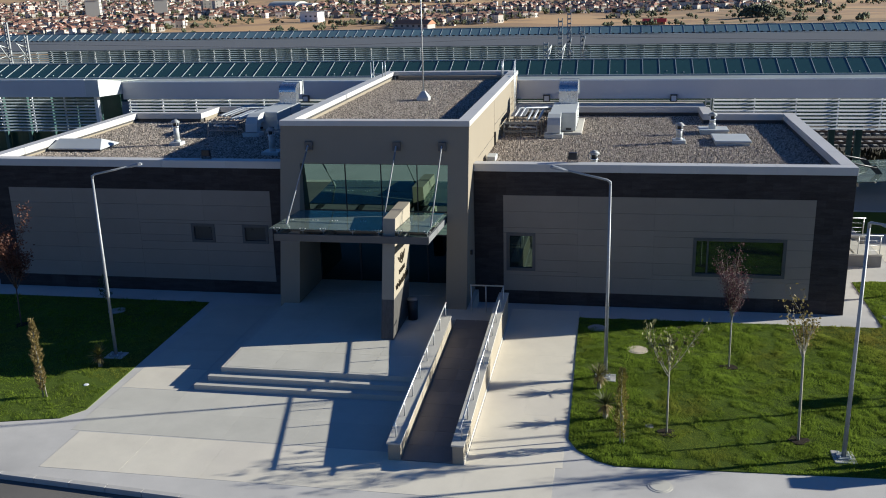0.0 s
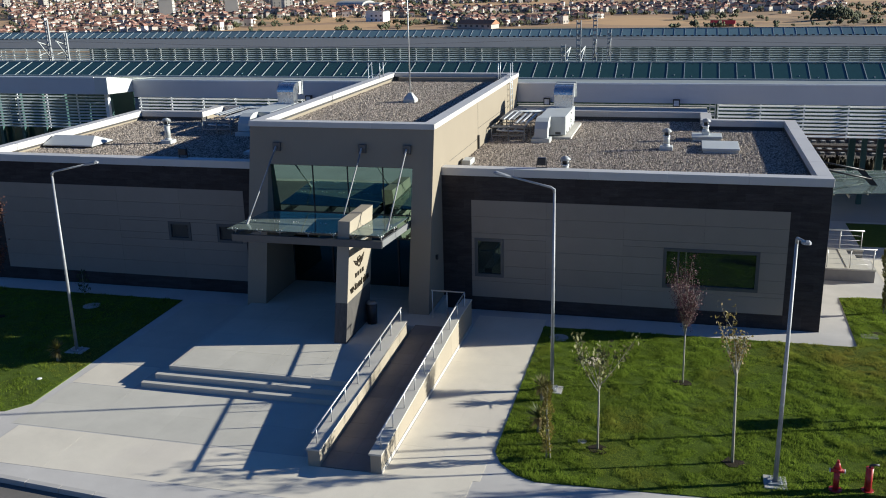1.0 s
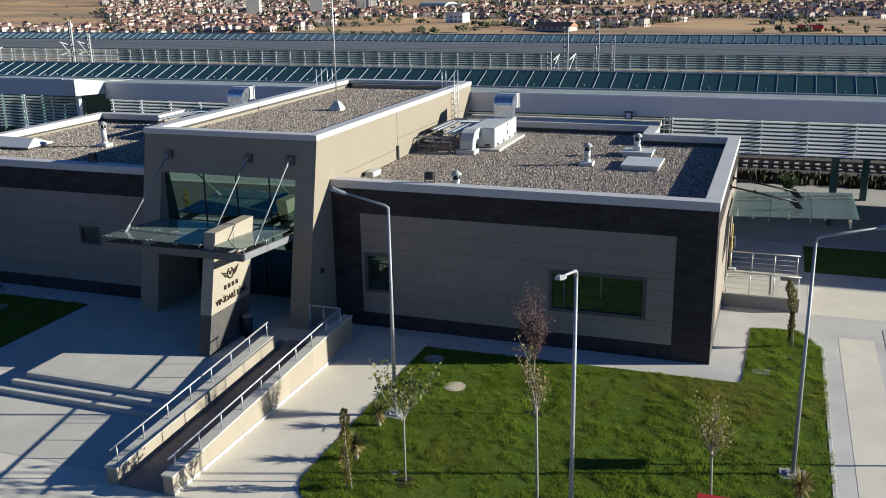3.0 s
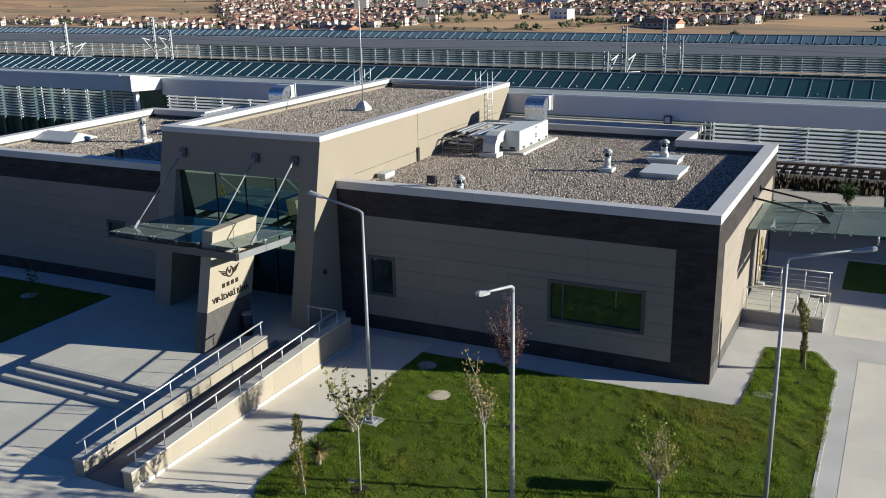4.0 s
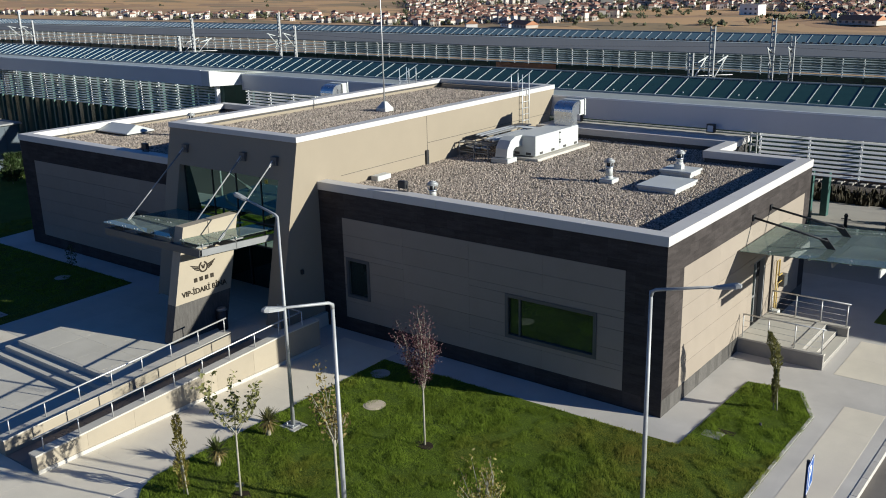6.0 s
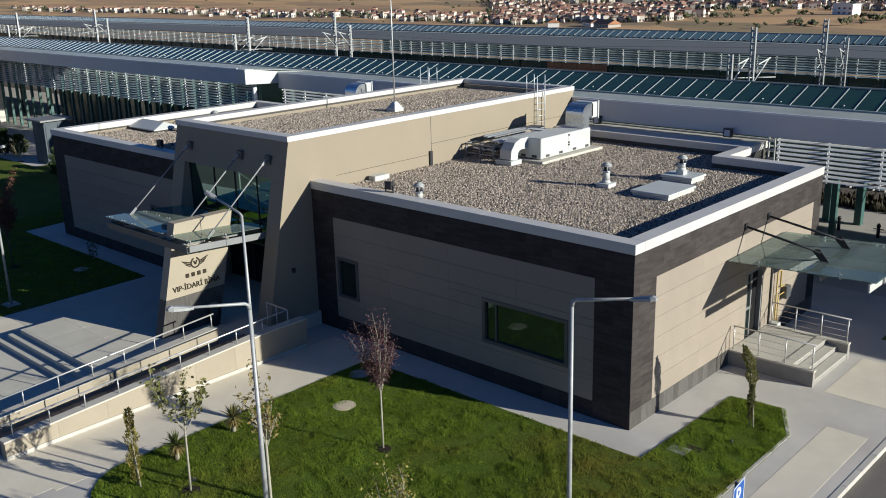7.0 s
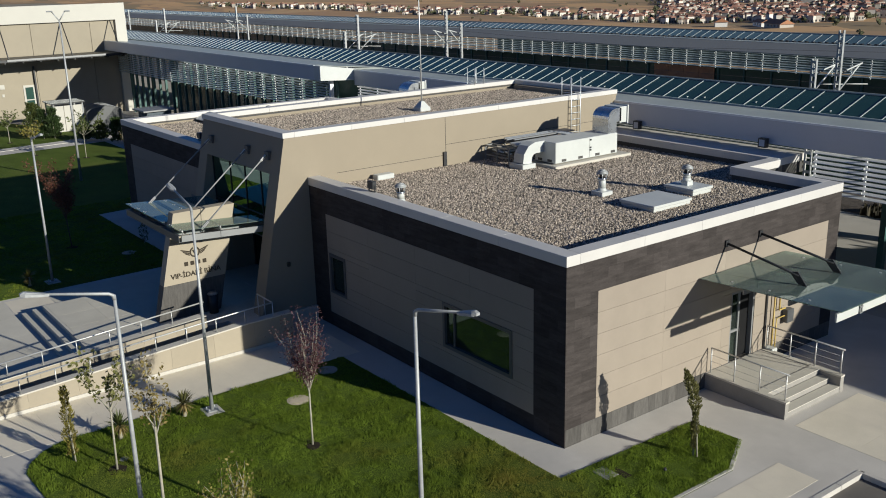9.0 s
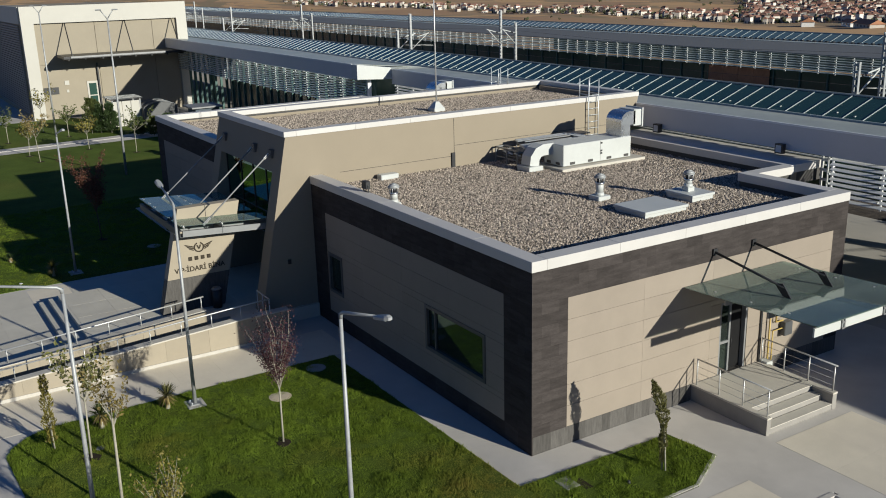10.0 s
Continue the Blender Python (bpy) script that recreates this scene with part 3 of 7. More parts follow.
R_HOLES = [(-11.95, 1.30, -10.88, 2.76), (-5.26, 1.29, -2.08, 2.73)]
L_HOLES = [(-24.36, 2.07, -23.39, 2.82), (-22.25, 2.07, -21.2, 2.82)]
DOOR = (6.92, 0.5, 8.1, 2.78)
LX0 = 2 * CX + 0.0  # outer face of the west wing
for u0, u1, holes, pan0, pan1 in ((TX1, 0.0, R_HOLES, -12.06, -1.22), (LX0, TX0, L_HOLES, -32.05, -21.02)):
    wall = wall_with_holes("front_wall", "front", 0.03, 0.3, u0, 0.0, u1 - (0.03 if u1 == 0 else 0), COP, holes, JOINT, "front wall clad in dark slate tiles round a beige panelled field")
    clad(wall, "front", 0.0, pan0, 0.52, pan1, 4.17, 2.7, 0.608, "panel", BEIGE, 0.007, 0.035, holes)
    clad(wall, "front", 0.0, u0, 4.17, u1, COP, 0.6, 0.293, "slate_tile", SLATE, 0.002, 0.03, shift=True)
    clad(wall, "front", 0.0, u0, 0.0, u1, 0.52, 0.6, 0.52, "plinth_tile", SLATE, 0.003, 0.03)
    clad(wall, "front", 0.0, u0, 0.52, pan0, 4.17, 0.6, 0.304, "slate_tile", SLATE, 0.002, 0.03, shift=True)
    clad(wall, "front", 0.0, pan1, 0.52, u1, 4.17, 0.6, 0.304, "slate_tile", SLATE, 0.002, 0.03, shift=True)
for x0, z0, x1, z1 in R_HOLES + L_HOLES:
    window(x0, z0, x1, z1, (x0 + (x1 - x0) * 0.16,) if x1 - x0 > 2 else (), pane=FROSTED if x0 < -20 else None)

side = wall_with_holes("side_wall", "side", -0.03, 0.3, 0.33, 0.0, D, COP, [DOOR], JOINT, "sunlit end wall of beige panels framed by slate tiles")
clad(side, "side", 0.0, 1.16, 0.52, 11.85, 4.17, 2.7, 0.608, "panel", BEIGE, 0.007, 0.035, [DOOR])
clad(side, "side", 0.0, 0.03, 4.17, D, COP, 0.6, 0.293, "slate_tile", SLATE, 0.002, 0.03, shift=True)
clad(side, "side", 0.0, 0.03, 0.0, D, 0.52, 0.3, 0.52, "plinth_tile", SLATE_UP, 0.003, 0.03)
clad(side, "side", 0.0, 0.03, 0.52, 1.16, 4.17, 0.6, 0.304, "slate_tile", SLATE, 0.002, 0.03, shift=True)
clad(side, "side", 0.0, 11.85, 0.52, D, 4.17, 0.6, 0.304, "slate_tile", SLATE, 0.002, 0.03, shift=True)

# plain outer walls of the sides that stay out of view, and interior floors
bm = bmesh.new()
box(bm, LX0, 0.33, 0.0, LX0 + 0.3, D, COP)
part("end_wall", bm, SLATE, pavilion)
for xa, xb in ((TX1, -3.75), (LX0 + 3.75, TX0)):
    bm = bmesh.new()
    box(bm, xa, 14.5, 0.0, xb, 14.8, COP)
    part("rear_wall", bm, BEIGE_WALL, pavilion)
for xa, xb in ((-3.75, -0.03), (LX0 + 0.3, LX0 + 3.75)):
    bm = bmesh.new()
    box(bm, xa, D - 0.3, 0.0, xb, D, COP)
    part("rear_wall", bm, BEIGE_WALL, pavilion)
for xa in (-4.05, LX0 + 3.75):
    bm = bmesh.new()
    box(bm, xa, D, 0.0, xa + 0.3, 14.5, COP)
    part("rear_wall", bm, BEIGE_WALL, pavilion)
for xa, xb in ((TX1, -0.33), (LX0 + 0.3, TX0)):
    bm = bmesh.new()
    box(bm, xa, 0.33, 0.0, xb, 12.2, 0.06)
    part("floor", bm, ROOM, pavilion)
    bm = bmesh.new()
    box(bm, xa, 3.6, 0.06, xb, 3.75, 4.4)
    part("inner_wall", bm, ROOM, pavilion)

# roofs
RW = [(TX1, 0.44), (-0.44, 0.44), (-0.44, 12.06), (-4.04, 12.06), (-4.04, 14.4), (TX1, 14.4)]
LW = [(2 * CX - x, y) for x, y in RW][::-1]
GRAVEL_Z, TGRAVEL_Z = 4.86, 6.60


def stones(outline, z, count, seed, name="gravel"):
    """Loose rounded stones strewn over a roof."""
    r = np.random.RandomState(seed)
    xs, ys = [p[0] for p in outline], [p[1] for p in outline]
    px, py = r.uniform(min(xs), max(xs), count), r.uniform(min(ys), max(ys), count)
    keep = inside(outline, px, py)
    px, py = px[keep], py[keep]
    n = len(px)
    base = np.array([(1, 0, 0), (0, 1, 0), (-1, 0, 0), (0, -1, 0), (0, 0, 0.8)])
    faces = np.array([(0, 1, 4), (1, 2, 4), (2, 3, 4), (3, 0, 4)])
    a = r.uniform(0, 2 * math.pi, n)
    s = r.uniform(0.020, 0.058, n)
    v = base[None] * s[:, None, None] * r.uniform(0.7, 1.3, (n, 5, 1))
    c, d = np.cos(a)[:, None], np.sin(a)[:, None]
    v = np.stack([v[..., 0] * c - v[..., 1] * d + px[:, None], v[..., 0] * d + v[..., 1] * c + py[:, None], v[..., 2] + z], -1)
    f = faces[None] + 5 * np.arange(n)[:, None, None]
    me = bpy.data.meshes.new(name)
    me.from_pydata(v.reshape(-1, 3).tolist(), [], f.reshape(-1, 3).tolist())
    me.materials.append(STONES)
    ob = new(name, me)
    ob.parent = pavilion
    return tagged(ob, "loose grey-brown roof gravel", kind="stuff")


TW = [(TX0 + 0.42, -0.30), (TX1 - 0.42, -0.30), (TX1 - 0.42, 15.4), (TX0 + 0.42, 15.4)]
for outline, z, seed, count in ((RW, GRAVEL_Z, 21, 95000), (LW, GRAVEL_Z, 22, 55000), (TW, TGRAVEL_Z, 23, 50000)):
    bm = bmesh.new()
    poly_sheet(bm, outline, z - 0.25, z)
    part("roof_deck", bm, GRAVEL, pavilion, "flat roof covered in gravel")
    stones(outline, z, count, seed)


def parapet(points, top, cop, width, low, face=None):
    """Parapet upstand with a metal coping laid in lengths. The points run along its outer face, the roof to their left."""
    for (x0, y0), (x1, y1) in zip(points, points[1:]):
        length = math.hypot(x1 - x0, y1 - y0)
        turn = math.degrees(math.atan2(y1 - y0, x1 - x0))
        bm = bmesh.new()
        box(bm, 0.07, 0.031, low, length - 0.07, width - 0.03, cop - 0.001)
        # sunlit upstands get a pale colour, shaded ones near-black: light put into the tone
        up = part("parapet", bm, face or NEAR_BLACK, pavilion, "upstand coloured pale for its sunlit side" if face else "dark upstand with its shade in the near-black colour")
        up.matrix_basis = pose(x0, y0, 0, 0, 0, turn)
        if face:
            # thin dark strip paints the shaded gap below the coping
            bm = bmesh.new()
            box(bm, 0.08, width - 0.032, cop - 0.085, length - 0.08, width - 0.022, cop - 0.015)
            part("gap_shade_strip", bm, NEAR_BLACK, up, "dark strip painting the shaded gap under the coping")
        count = max(1, round(length / 2.5))
        for i in range(count):
            a = length * i / count
            c = piece("coping", (length / count - 0.003, width + 0.03, top - cop), COPING, (0, 0, 0), up, 0.006)
            c.matrix_basis = pose(a + 0.0015, -0.03, cop)


parapet([(TX1, 0.0), (0.03, 0.0)], TOP, COP, 0.46, 4.6)
parapet([(0.0, 0.46), (0.0, D)], TOP, COP, 0.46, 4.6)
parapet([(-0.46, D), (-4.05, D)], TOP, COP, 0.46, 4.6)
parapet([(-3.6, D), (-3.6, 14.40)], TOP, COP, 0.46, 4.6)
parapet([(-3.72, 16.28), (TX1, 16.28)], TOP, COP, 1.88, 4.6)
parapet([(LX0 - 0.03, 0.0), (TX0, 0.0)], TOP, COP, 0.46, 4.6)
parapet([(LX0, D), (LX0, 0.46)], TOP, COP, 0.46, 4.6, BEIGE_WALL)
parapet([(LX0 + 4.05, D), (LX0 + 0.46, D)], TOP, COP, 0.46, 4.6)
parapet([(LX0 + 3.6, 14.86), (LX0 + 3.6, D)], TOP, COP, 0.46, 4.6)
parapet([(TX0, 14.86), (LX0 + 4.06, 14.86)], TOP, COP, 0.46, 4.6)

# entrance block: raking side walls, lintel, curtain wall
LEG = 0.74
SHOULDER = 6.4
for xa, xo in ((TX1 - LEG, TX1 - 0.36), (TX0, TX0)):
    bm = bmesh.new()
    prism(bm, [(-2.32, 0.0), (15.4, 0.0), (15.4, 5.0), (15.823, SHOULDER), (-0.95, SHOULDER)], "x", xa, xa + LEG)
    prism(bm, [(-0.95, SHOULDER), (-0.46, SHOULDER), (-0.46, TCOP), (-0.86, TCOP)], "x", xa, xa + LEG)
    prism(bm, [(-0.46, SHOULDER), (15.823, SHOULDER), (15.95, TCOP), (-0.46, TCOP)], "x", xo, xo + 0.36)
    part("raking_wall", bm, BEIGE_WALL, pavilion, "raking beige side wall of the entrance block")
bm = bmesh.new()
prism(bm, [(-0.862, TCOP), (-1.145, 5.5), (-0.62, 5.5), (-0.30, TCOP)], "x", TX0 + LEG, TX1 - LEG)
part("lintel", bm, BEIGE_WALL, pavilion)
bm = bmesh.new()
box(bm, TX0 + LEG, 15.2, 0.0, TX1 - LEG, 15.5, TCOP)
part("rear_wall", bm, BEIGE_WALL, pavilion)
bm = bmesh.new()
box(bm, TX0 + LEG, -0.5, 5.9, TX1 - LEG, 15.2, 6.3)
part("ceiling_slab", bm, ROOM, pavilion)
bm = bmesh.new()
box(bm, TX0 + LEG, 5.5, 0.5, TX1 - LEG, 5.7, 5.9)
part("inner_wall", bm, ROOM, pavilion)
bm = bmesh.new()
box(bm, TX0 + LEG, -0.9, 0.3, TX1 - LEG, 5.5, 0.505)
part("floor", bm, STONE_STEP, pavilion)
parapet([(TX0 - 0.03, -0.88), (TX1 + 0.03, -0.88)], TTOP, TCOP, 0.44, 6.4)
parapet([(TX1, -0.44), (TX1, 15.95)], TTOP, TCOP, 0.42, 6.4)
parapet([(TX1 - 0.42, 15.95), (TX0 + 0.42, 15.95)], TTOP, TCOP, 0.42, 6.4)
parapet([(TX0, 15.95), (TX0, -0.44)], TTOP, TCOP, 0.42, 6.4, BEIGE_WALL)

# panel joints on the sunlit side of the entrance block
for y0, y1, z0, z1 in ((6.19, 6.21, 4.95, 6.8), (1.2, 6.2, 5.30, 5.315), (6.2, 15.3, 5.72, 5.735)):
    bm = bmesh.new()
    box(bm, TX1 - 0.004, y0, z0, TX1 + 0.004, y1, z1)
    part("wall_joint", bm, JOINT, pavilion)
bm = bmesh.new()
box(bm, TX1, 6.05, 4.88, TX1 + 0.07, 6.2, 5.45)
part("drain_outlet", bm, DARK_METAL, pavilion, "dark drain outlet on the wall")

# curtain wall
glazing = new("curtain_wall")
glazing.parent = pavilion
tagged(glazing, "green-tinted glass curtain wall with slim dark mullions")
GX0, GX1, GY = TX0 + LEG, TX1 - LEG, -0.93
bays = [GX0, GX0 + 1.62, GX0 + 2.95, GX0 + 4.28, GX1]
levels = [LANDING, 2.85, 3.72, 5.5]
bm = bmesh.new()
for x in bays:
    box(bm, x - 0.016, GY - 0.03, levels[1], x + 0.016, GY + 0.09, 5.5)
    box(bm, x - 0.03, GY + 1.45, LANDING, x + 0.03, GY + 1.6, levels[1])
for z in (levels[1], levels[2], levels[3] - 0.03):
    box(bm, GX0, GY - 0.028, z - 0.02, GX1, GY + 0.085, z + 0.02)
part("mullion_frame", bm, DARK_METAL, glazing)
for xa, xb in zip(bays, bays[1:]):
    for za, zb in zip(levels, levels[1:]):
        bm = bmesh.new()
        back = 1.5 if za == LANDING else 0.0
        box(bm, xa + 0.012, GY + back, za, xb - 0.012, GY + back + 0.016, zb)
        part("pane", bm, DOOR_GLASS if za == LANDING else CURTAIN, glazing)
bm = bmesh.new()
box(bm, GX0, GY + 0.09, levels[1] - 0.03, GX1, GY + 1.6, levels[1] + 0.03)
part("soffit", bm, DARK_METAL, glazing, "dark soffit over the recessed doors")
# dark entrance doors behind the lower glass
bm = bmesh.new()
for xa, xb in ((GX0 + 1.7, GX0 + 2.2), (GX0 + 2.3, GX0 + 2.9)):
    box(bm, xa, GY + 1.62, LANDING, xb, GY + 1.68, 2.8)
part("dark_door_panel", bm, DARK_METAL, glazing, "dark metal door leaf")

# anchor plates of the canopy rods
for x in (-18.97, -15.72, -14.08):
    bm = bmesh.new()
    box(bm, x - 0.14, -1.12, 5.98, x + 0.14, -0.96, 6.28)
    part("anchor_plate", bm, FRAME_METAL, pavilion)

# landing with three steps that turn the corner
bm = bmesh.new()
poly_sheet(bm, [(-19.9, -8.05), (-13.67, -8.05), (-13.67, -3.3), (-11.99, -3.3), (-11.99, -1.97), (-13.0, -1.97), (-13.0, -0.02), (-19.9, -0.02)], -0.05, LANDING)
landing = structure("entrance_landing", bm, STONE_STEP, "pale concrete landing before the entrance")
for k, z in ((1, LANDING * 2 / 3), (2, LANDING / 3)):
    bm = bmesh.new()
    d = 0.32 * k
    poly_sheet(bm, [(-19.9 - d, -8.05 - d), (-13.67, -8.05 - d), (-13.67, -8.05 - d + 0.33), (-19.9 - d + 0.33, -8.05 - d + 0.33), (-19.9 - d + 0.33, -1.2), (-19.9 - d, -1.2)], -0.05, z)
    part("step", bm, STONE_STEP, landing)
for i in range(4):
    for j in range(5):
        ob = piece("landing_slab", (1.524, 1.374, 0.04), SLAB, (-19.82 + i * 1.53, -7.95 + j * 1.38, LANDING - 0.0355), landing, 0)

# ramp
ramp = thing("entrance_ramp", "sloping dark-floored ramp between low beige walls with steel handrails", "ramp")
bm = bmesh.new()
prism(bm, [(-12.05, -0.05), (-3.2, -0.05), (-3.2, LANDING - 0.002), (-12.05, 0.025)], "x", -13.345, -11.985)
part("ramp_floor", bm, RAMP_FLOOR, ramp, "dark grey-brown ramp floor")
rise = math.degrees(math.atan2(LANDING - 0.027, 8.85))
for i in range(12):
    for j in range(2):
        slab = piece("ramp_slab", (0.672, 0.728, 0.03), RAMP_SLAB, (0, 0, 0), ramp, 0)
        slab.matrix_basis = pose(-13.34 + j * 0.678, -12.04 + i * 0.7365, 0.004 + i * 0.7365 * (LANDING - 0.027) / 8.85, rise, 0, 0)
for x0, x1, y0, y1, z0, z1, flat in ((-12.0, -11.69, -12.06, -3.4, 0.55, 1.03, -1.75), (-13.68, -13.33, -12.06, -4.22, 0.50, 1.03, None)):
    low = -0.05
    outline = [(y0, low), (y1, low), (y1, z1 - 0.045), (y0, z0 - 0.045)]
    cop = [(y0 - 0.02, z0 - 0.045), (y1, z1 - 0.045), (y1, z1), (y0 - 0.02, z0)]
    if flat is not None:
        outline = [(y0, low), (flat, low), (flat, z1 - 0.045), (y1, z1 - 0.045), (y0, z0 - 0.045)]
        cop = [(y0 - 0.02, z0 - 0.045), (y1, z1 - 0.045), (flat, z1 - 0.045), (flat, z1), (y1, z1), (y0 - 0.02, z0)]
    bm = bmesh.new()
    prism(bm, outline, "x", x0 + 0.02, x1 - 0.02)
    w = part("ramp_wall", bm, RAMP_CLAD, ramp, "low beige ramp wall")
    bm = bmesh.new()
    prism(bm, cop, "x", x0 - 0.015, x1 + 0.015)
    part("coping", bm, STONE_STEP, w, "grey stone coping")
    # cladding plates on the sunlit face
    xs = x1 - 0.02
    n = 7
    end = y1 if flat is None else flat
    for i in range(n):
        a, b = y0 + (end - y0) * i / n + 0.002, y0 + (end - y0) * (i + 1) / n - 0.002
        def h(y):
            return z0 + (z1 - z0) * min(1.0, (y - y0) / (y1 - y0)) - 0.05
        lo = 0.12 if flat is not None else 0.0
        mid = [(a, lo), (b, lo), (b, h(b))] + ([(y1, h(y1))] if flat is not None and a < y1 < b else []) + [(a, h(a))]
        bm = bmesh.new()
        prism(bm, mid, "x", xs, xs + 0.014)
        part("cladding_plate", bm, RAMP_CLAD, w)
    if flat is not None:
        bm = bmesh.new()
        box(bm, xs, y0, -0.02, xs + 0.03, flat, 0.115)
        part("base_strip", bm, PALE_STONE, w, "pale stone base strip")
    xc = (x0 + x1) / 2 if flat is None else x1 - 0.09
    guard = -2.45
    line = [(y0 + 0.03, z0 + 0.44), (y1, z1 + 0.45)] + ([(guard, z1 + 0.48)] if flat is not None else [(y1 + 0.02, z1 + 0.45)])
    rail = new("handrail")
    rail.parent = ramp
    tagged(rail, "stainless steel handrail")
    bm = bmesh.new()
    pts = [(xc, y, z) for y, z in line[:2 if flat is None else 3]]
    if flat is not None:
        pts += [(-12.95, guard, z1 + 0.48)]
    tube(bm, pts, 0.026, 8)
    part("top_rail", bm, STEEL, rail)
    posts = 9 if flat is not None else 8
    for i in range(posts):
        y = y0 + 0.28 + (y1 - 0.1 - y0 - 0.28) * i / (posts - 1)
        f = (y - y0) / (y1 - y0)
        zb = z0 + (z1 - z0) * f
        bm = bmesh.new()
        rod(bm, (xc, y, zb - 0.01), (xc, y, zb + 0.44), 0.018)
        part("post", bm, STEEL, rail)
    if flat is not None:
        for p in ((xc, guard), (-12.4, guard), (-12.92, guard)):
            bm = bmesh.new()
            rod(bm, (p[0], p[1], LANDING), (p[0], p[1], z1 + 0.47), 0.018)
            part("post", bm, STEEL, rail)

# inscribed pylon
pylon = thing("entrance_pylon", "leaning beige pylon with dark slate foot, emblem and lettering", "sign")
PX0, PX1 = -15.49, -15.08


def lean(z, front):
    return (-5.30 + (z - 0.5) * 0.24) if front else (-2.95 + (z - 0.5) * 0.228)


bm = bmesh.new()
prism(bm, [(lean(1.79, 1), 1.79), (lean(1.79, 0), 1.79), (lean(4.37, 0), 4.37), (lean(4.37, 1), 4.37)], "x", PX0, PX1)
part("shaft", bm, RAMP_CLAD, pylon, "beige panelled shaft")
bm = bmesh.new()
box(bm, PX0 - 0.004, -3.375, 3.95, PX1 + 0.004, -3.355, 4.374)
part("panel_seam", bm, JOINT, pylon)
bm = bmesh.new()
prism(bm, [(lean(0.45, 1), 0.45), (lean(0.45, 0), 0.45), (lean(1.79, 0), 1.788), (lean(1.79, 1), 1.788)], "x", PX0, PX1)
part("foot", bm, SLATE_UP, pylon, "dark slate foot")


def letter_mesh(text, size):
    cu = bpy.data.curves.new("letter", "FONT")
    cu.body, cu.size, cu.extrude, cu.offset = text, size, 0.012, 0.002
    tmp = new("letter", cu)
    bpy.context.view_layer.update()
    me = bpy.data.meshes.new_from_object(tmp)
    bpy.data.objects.remove(tmp)
    me.materials.clear()
    me.materials.append(LETTER)
    return me, max(v.co.x for v in me.vertices)


def lettering(text, size, y, z, parent):
    """Raised letters, one object each, centred on y."""
    half = letter_mesh(text, size)[1] / 2
    for k, c in enumerate(text):
        if c == " ":
            continue
        end = letter_mesh(text[:k + 1], size)[1]
        me, own = letter_mesh(c, size)
        ob = new("letter", me)
        ob.parent = parent
        ob.matrix_basis = pose(PX1 + 0.014, y - half + end - own, z, 90, 0, 90)


lettering("VIP-\u0130DAR\u0130 B\u0130NA", 0.258, -3.76, 2.0, pylon)
for i in range(4):
    bm = bmesh.new()
    box(bm, PX1, -4.16 + i * 0.23, 2.39, PX1 + 0.025, -4.16 + i * 0.23 + 0.14, 2.54)
    bevelled(bm, 0.02)
    part("name_plate", bm, LETTER, pylon)
bm = bmesh.new()
cy, cz = -3.73, 2.86
ring_o = [(cy + 0.19 * math.cos(a), cz + 0.19 * math.sin(a)) for a in [math.radians(v) for v in range(-250, 71, 16)]]
ring_i = [(cy + 0.145 * math.cos(a), cz + 0.145 * math.sin(a)) for a in [math.radians(v) for v in range(70, -251, -16)]]
prism(bm, ring_o + ring_i, "x", PX1, PX1 + 0.025)
for s in (-1, 1):
    for k in range(3):
        z = cz + 0.075 - k * 0.062
        prism(bm, [(cy + s * 0.20, z - 0.02), (cy + s * (0.52 - k * 0.07), z + 0.085 - k * 0.012), (cy + s * (0.49 - k * 0.07), z + 0.04 - k * 0.012), (cy + s * 0.20, z - 0.06)], "x", PX1, PX1 + 0.025)
    prism(bm, [(cy + s * 0.02, cz - 0.07), (cy + s * 0.09, cz + 0.08), (cy + s * 0.04, cz + 0.08), (cy, cz - 0.02)], "x", PX1, PX1 + 0.025)
part("emblem", bm, LETTER, pylon, "winged round metal emblem")


# ---- entrance canopy ----
canopy = thing("entrance_canopy", "suspended green-glass entrance canopy on steel beams and tie rods", "canopy")


def canopy_z(y):
    return 4.0 - (y + 4.64) * 0.06


def glass_sheet(parent, x0, x1, y0, y1, lift=0.0):
    bm = bmesh.new()
    prism(bm, [(y0, canopy_z(y0) + lift), (y1, canopy_z(y1) + lift), (y1, canopy_z(y1) + lift + 0.022), (y0, canopy_z(y0) + lift + 0.022)], "x", x0, x1)
    return part("glass_pane", bm, ENTRY_GLASS, parent, "greenish laminated glass pane")


for x0, x1 in ((-19.33, -17.5), (-17.48, -15.53)):
    for y0, y1 in ((-4.64, -3.12), (-3.10, -1.45)):
        glass_sheet(canopy, x0, x1, y0, y1)
for y0, y1 in ((-4.64, -3.12), (-3.10, -1.45)):
    glass_sheet(canopy, -15.04, -13.97, y0, y1)
for xa, xb, y in ((-19.15, -13.93, -4.64), (-19.15, -15.51, -3.12), (-15.06, -13.93, -3.12)):
    bm = bmesh.new()
    z = canopy_z(y) - 0.27
    box(bm, xa, y - 0.05, z - 0.12, xb, y - 0.03, z + 0.12)
    box(bm, xa, y - 0.03, z + 0.10, xb, y + 0.05, z + 0.12)
    box(bm, xa, y - 0.03, z - 0.12, xb, y + 0.05, z - 0.10)
    part("cross_beam", bm, FRAME_METAL, canopy, "dark grey steel channel beam")
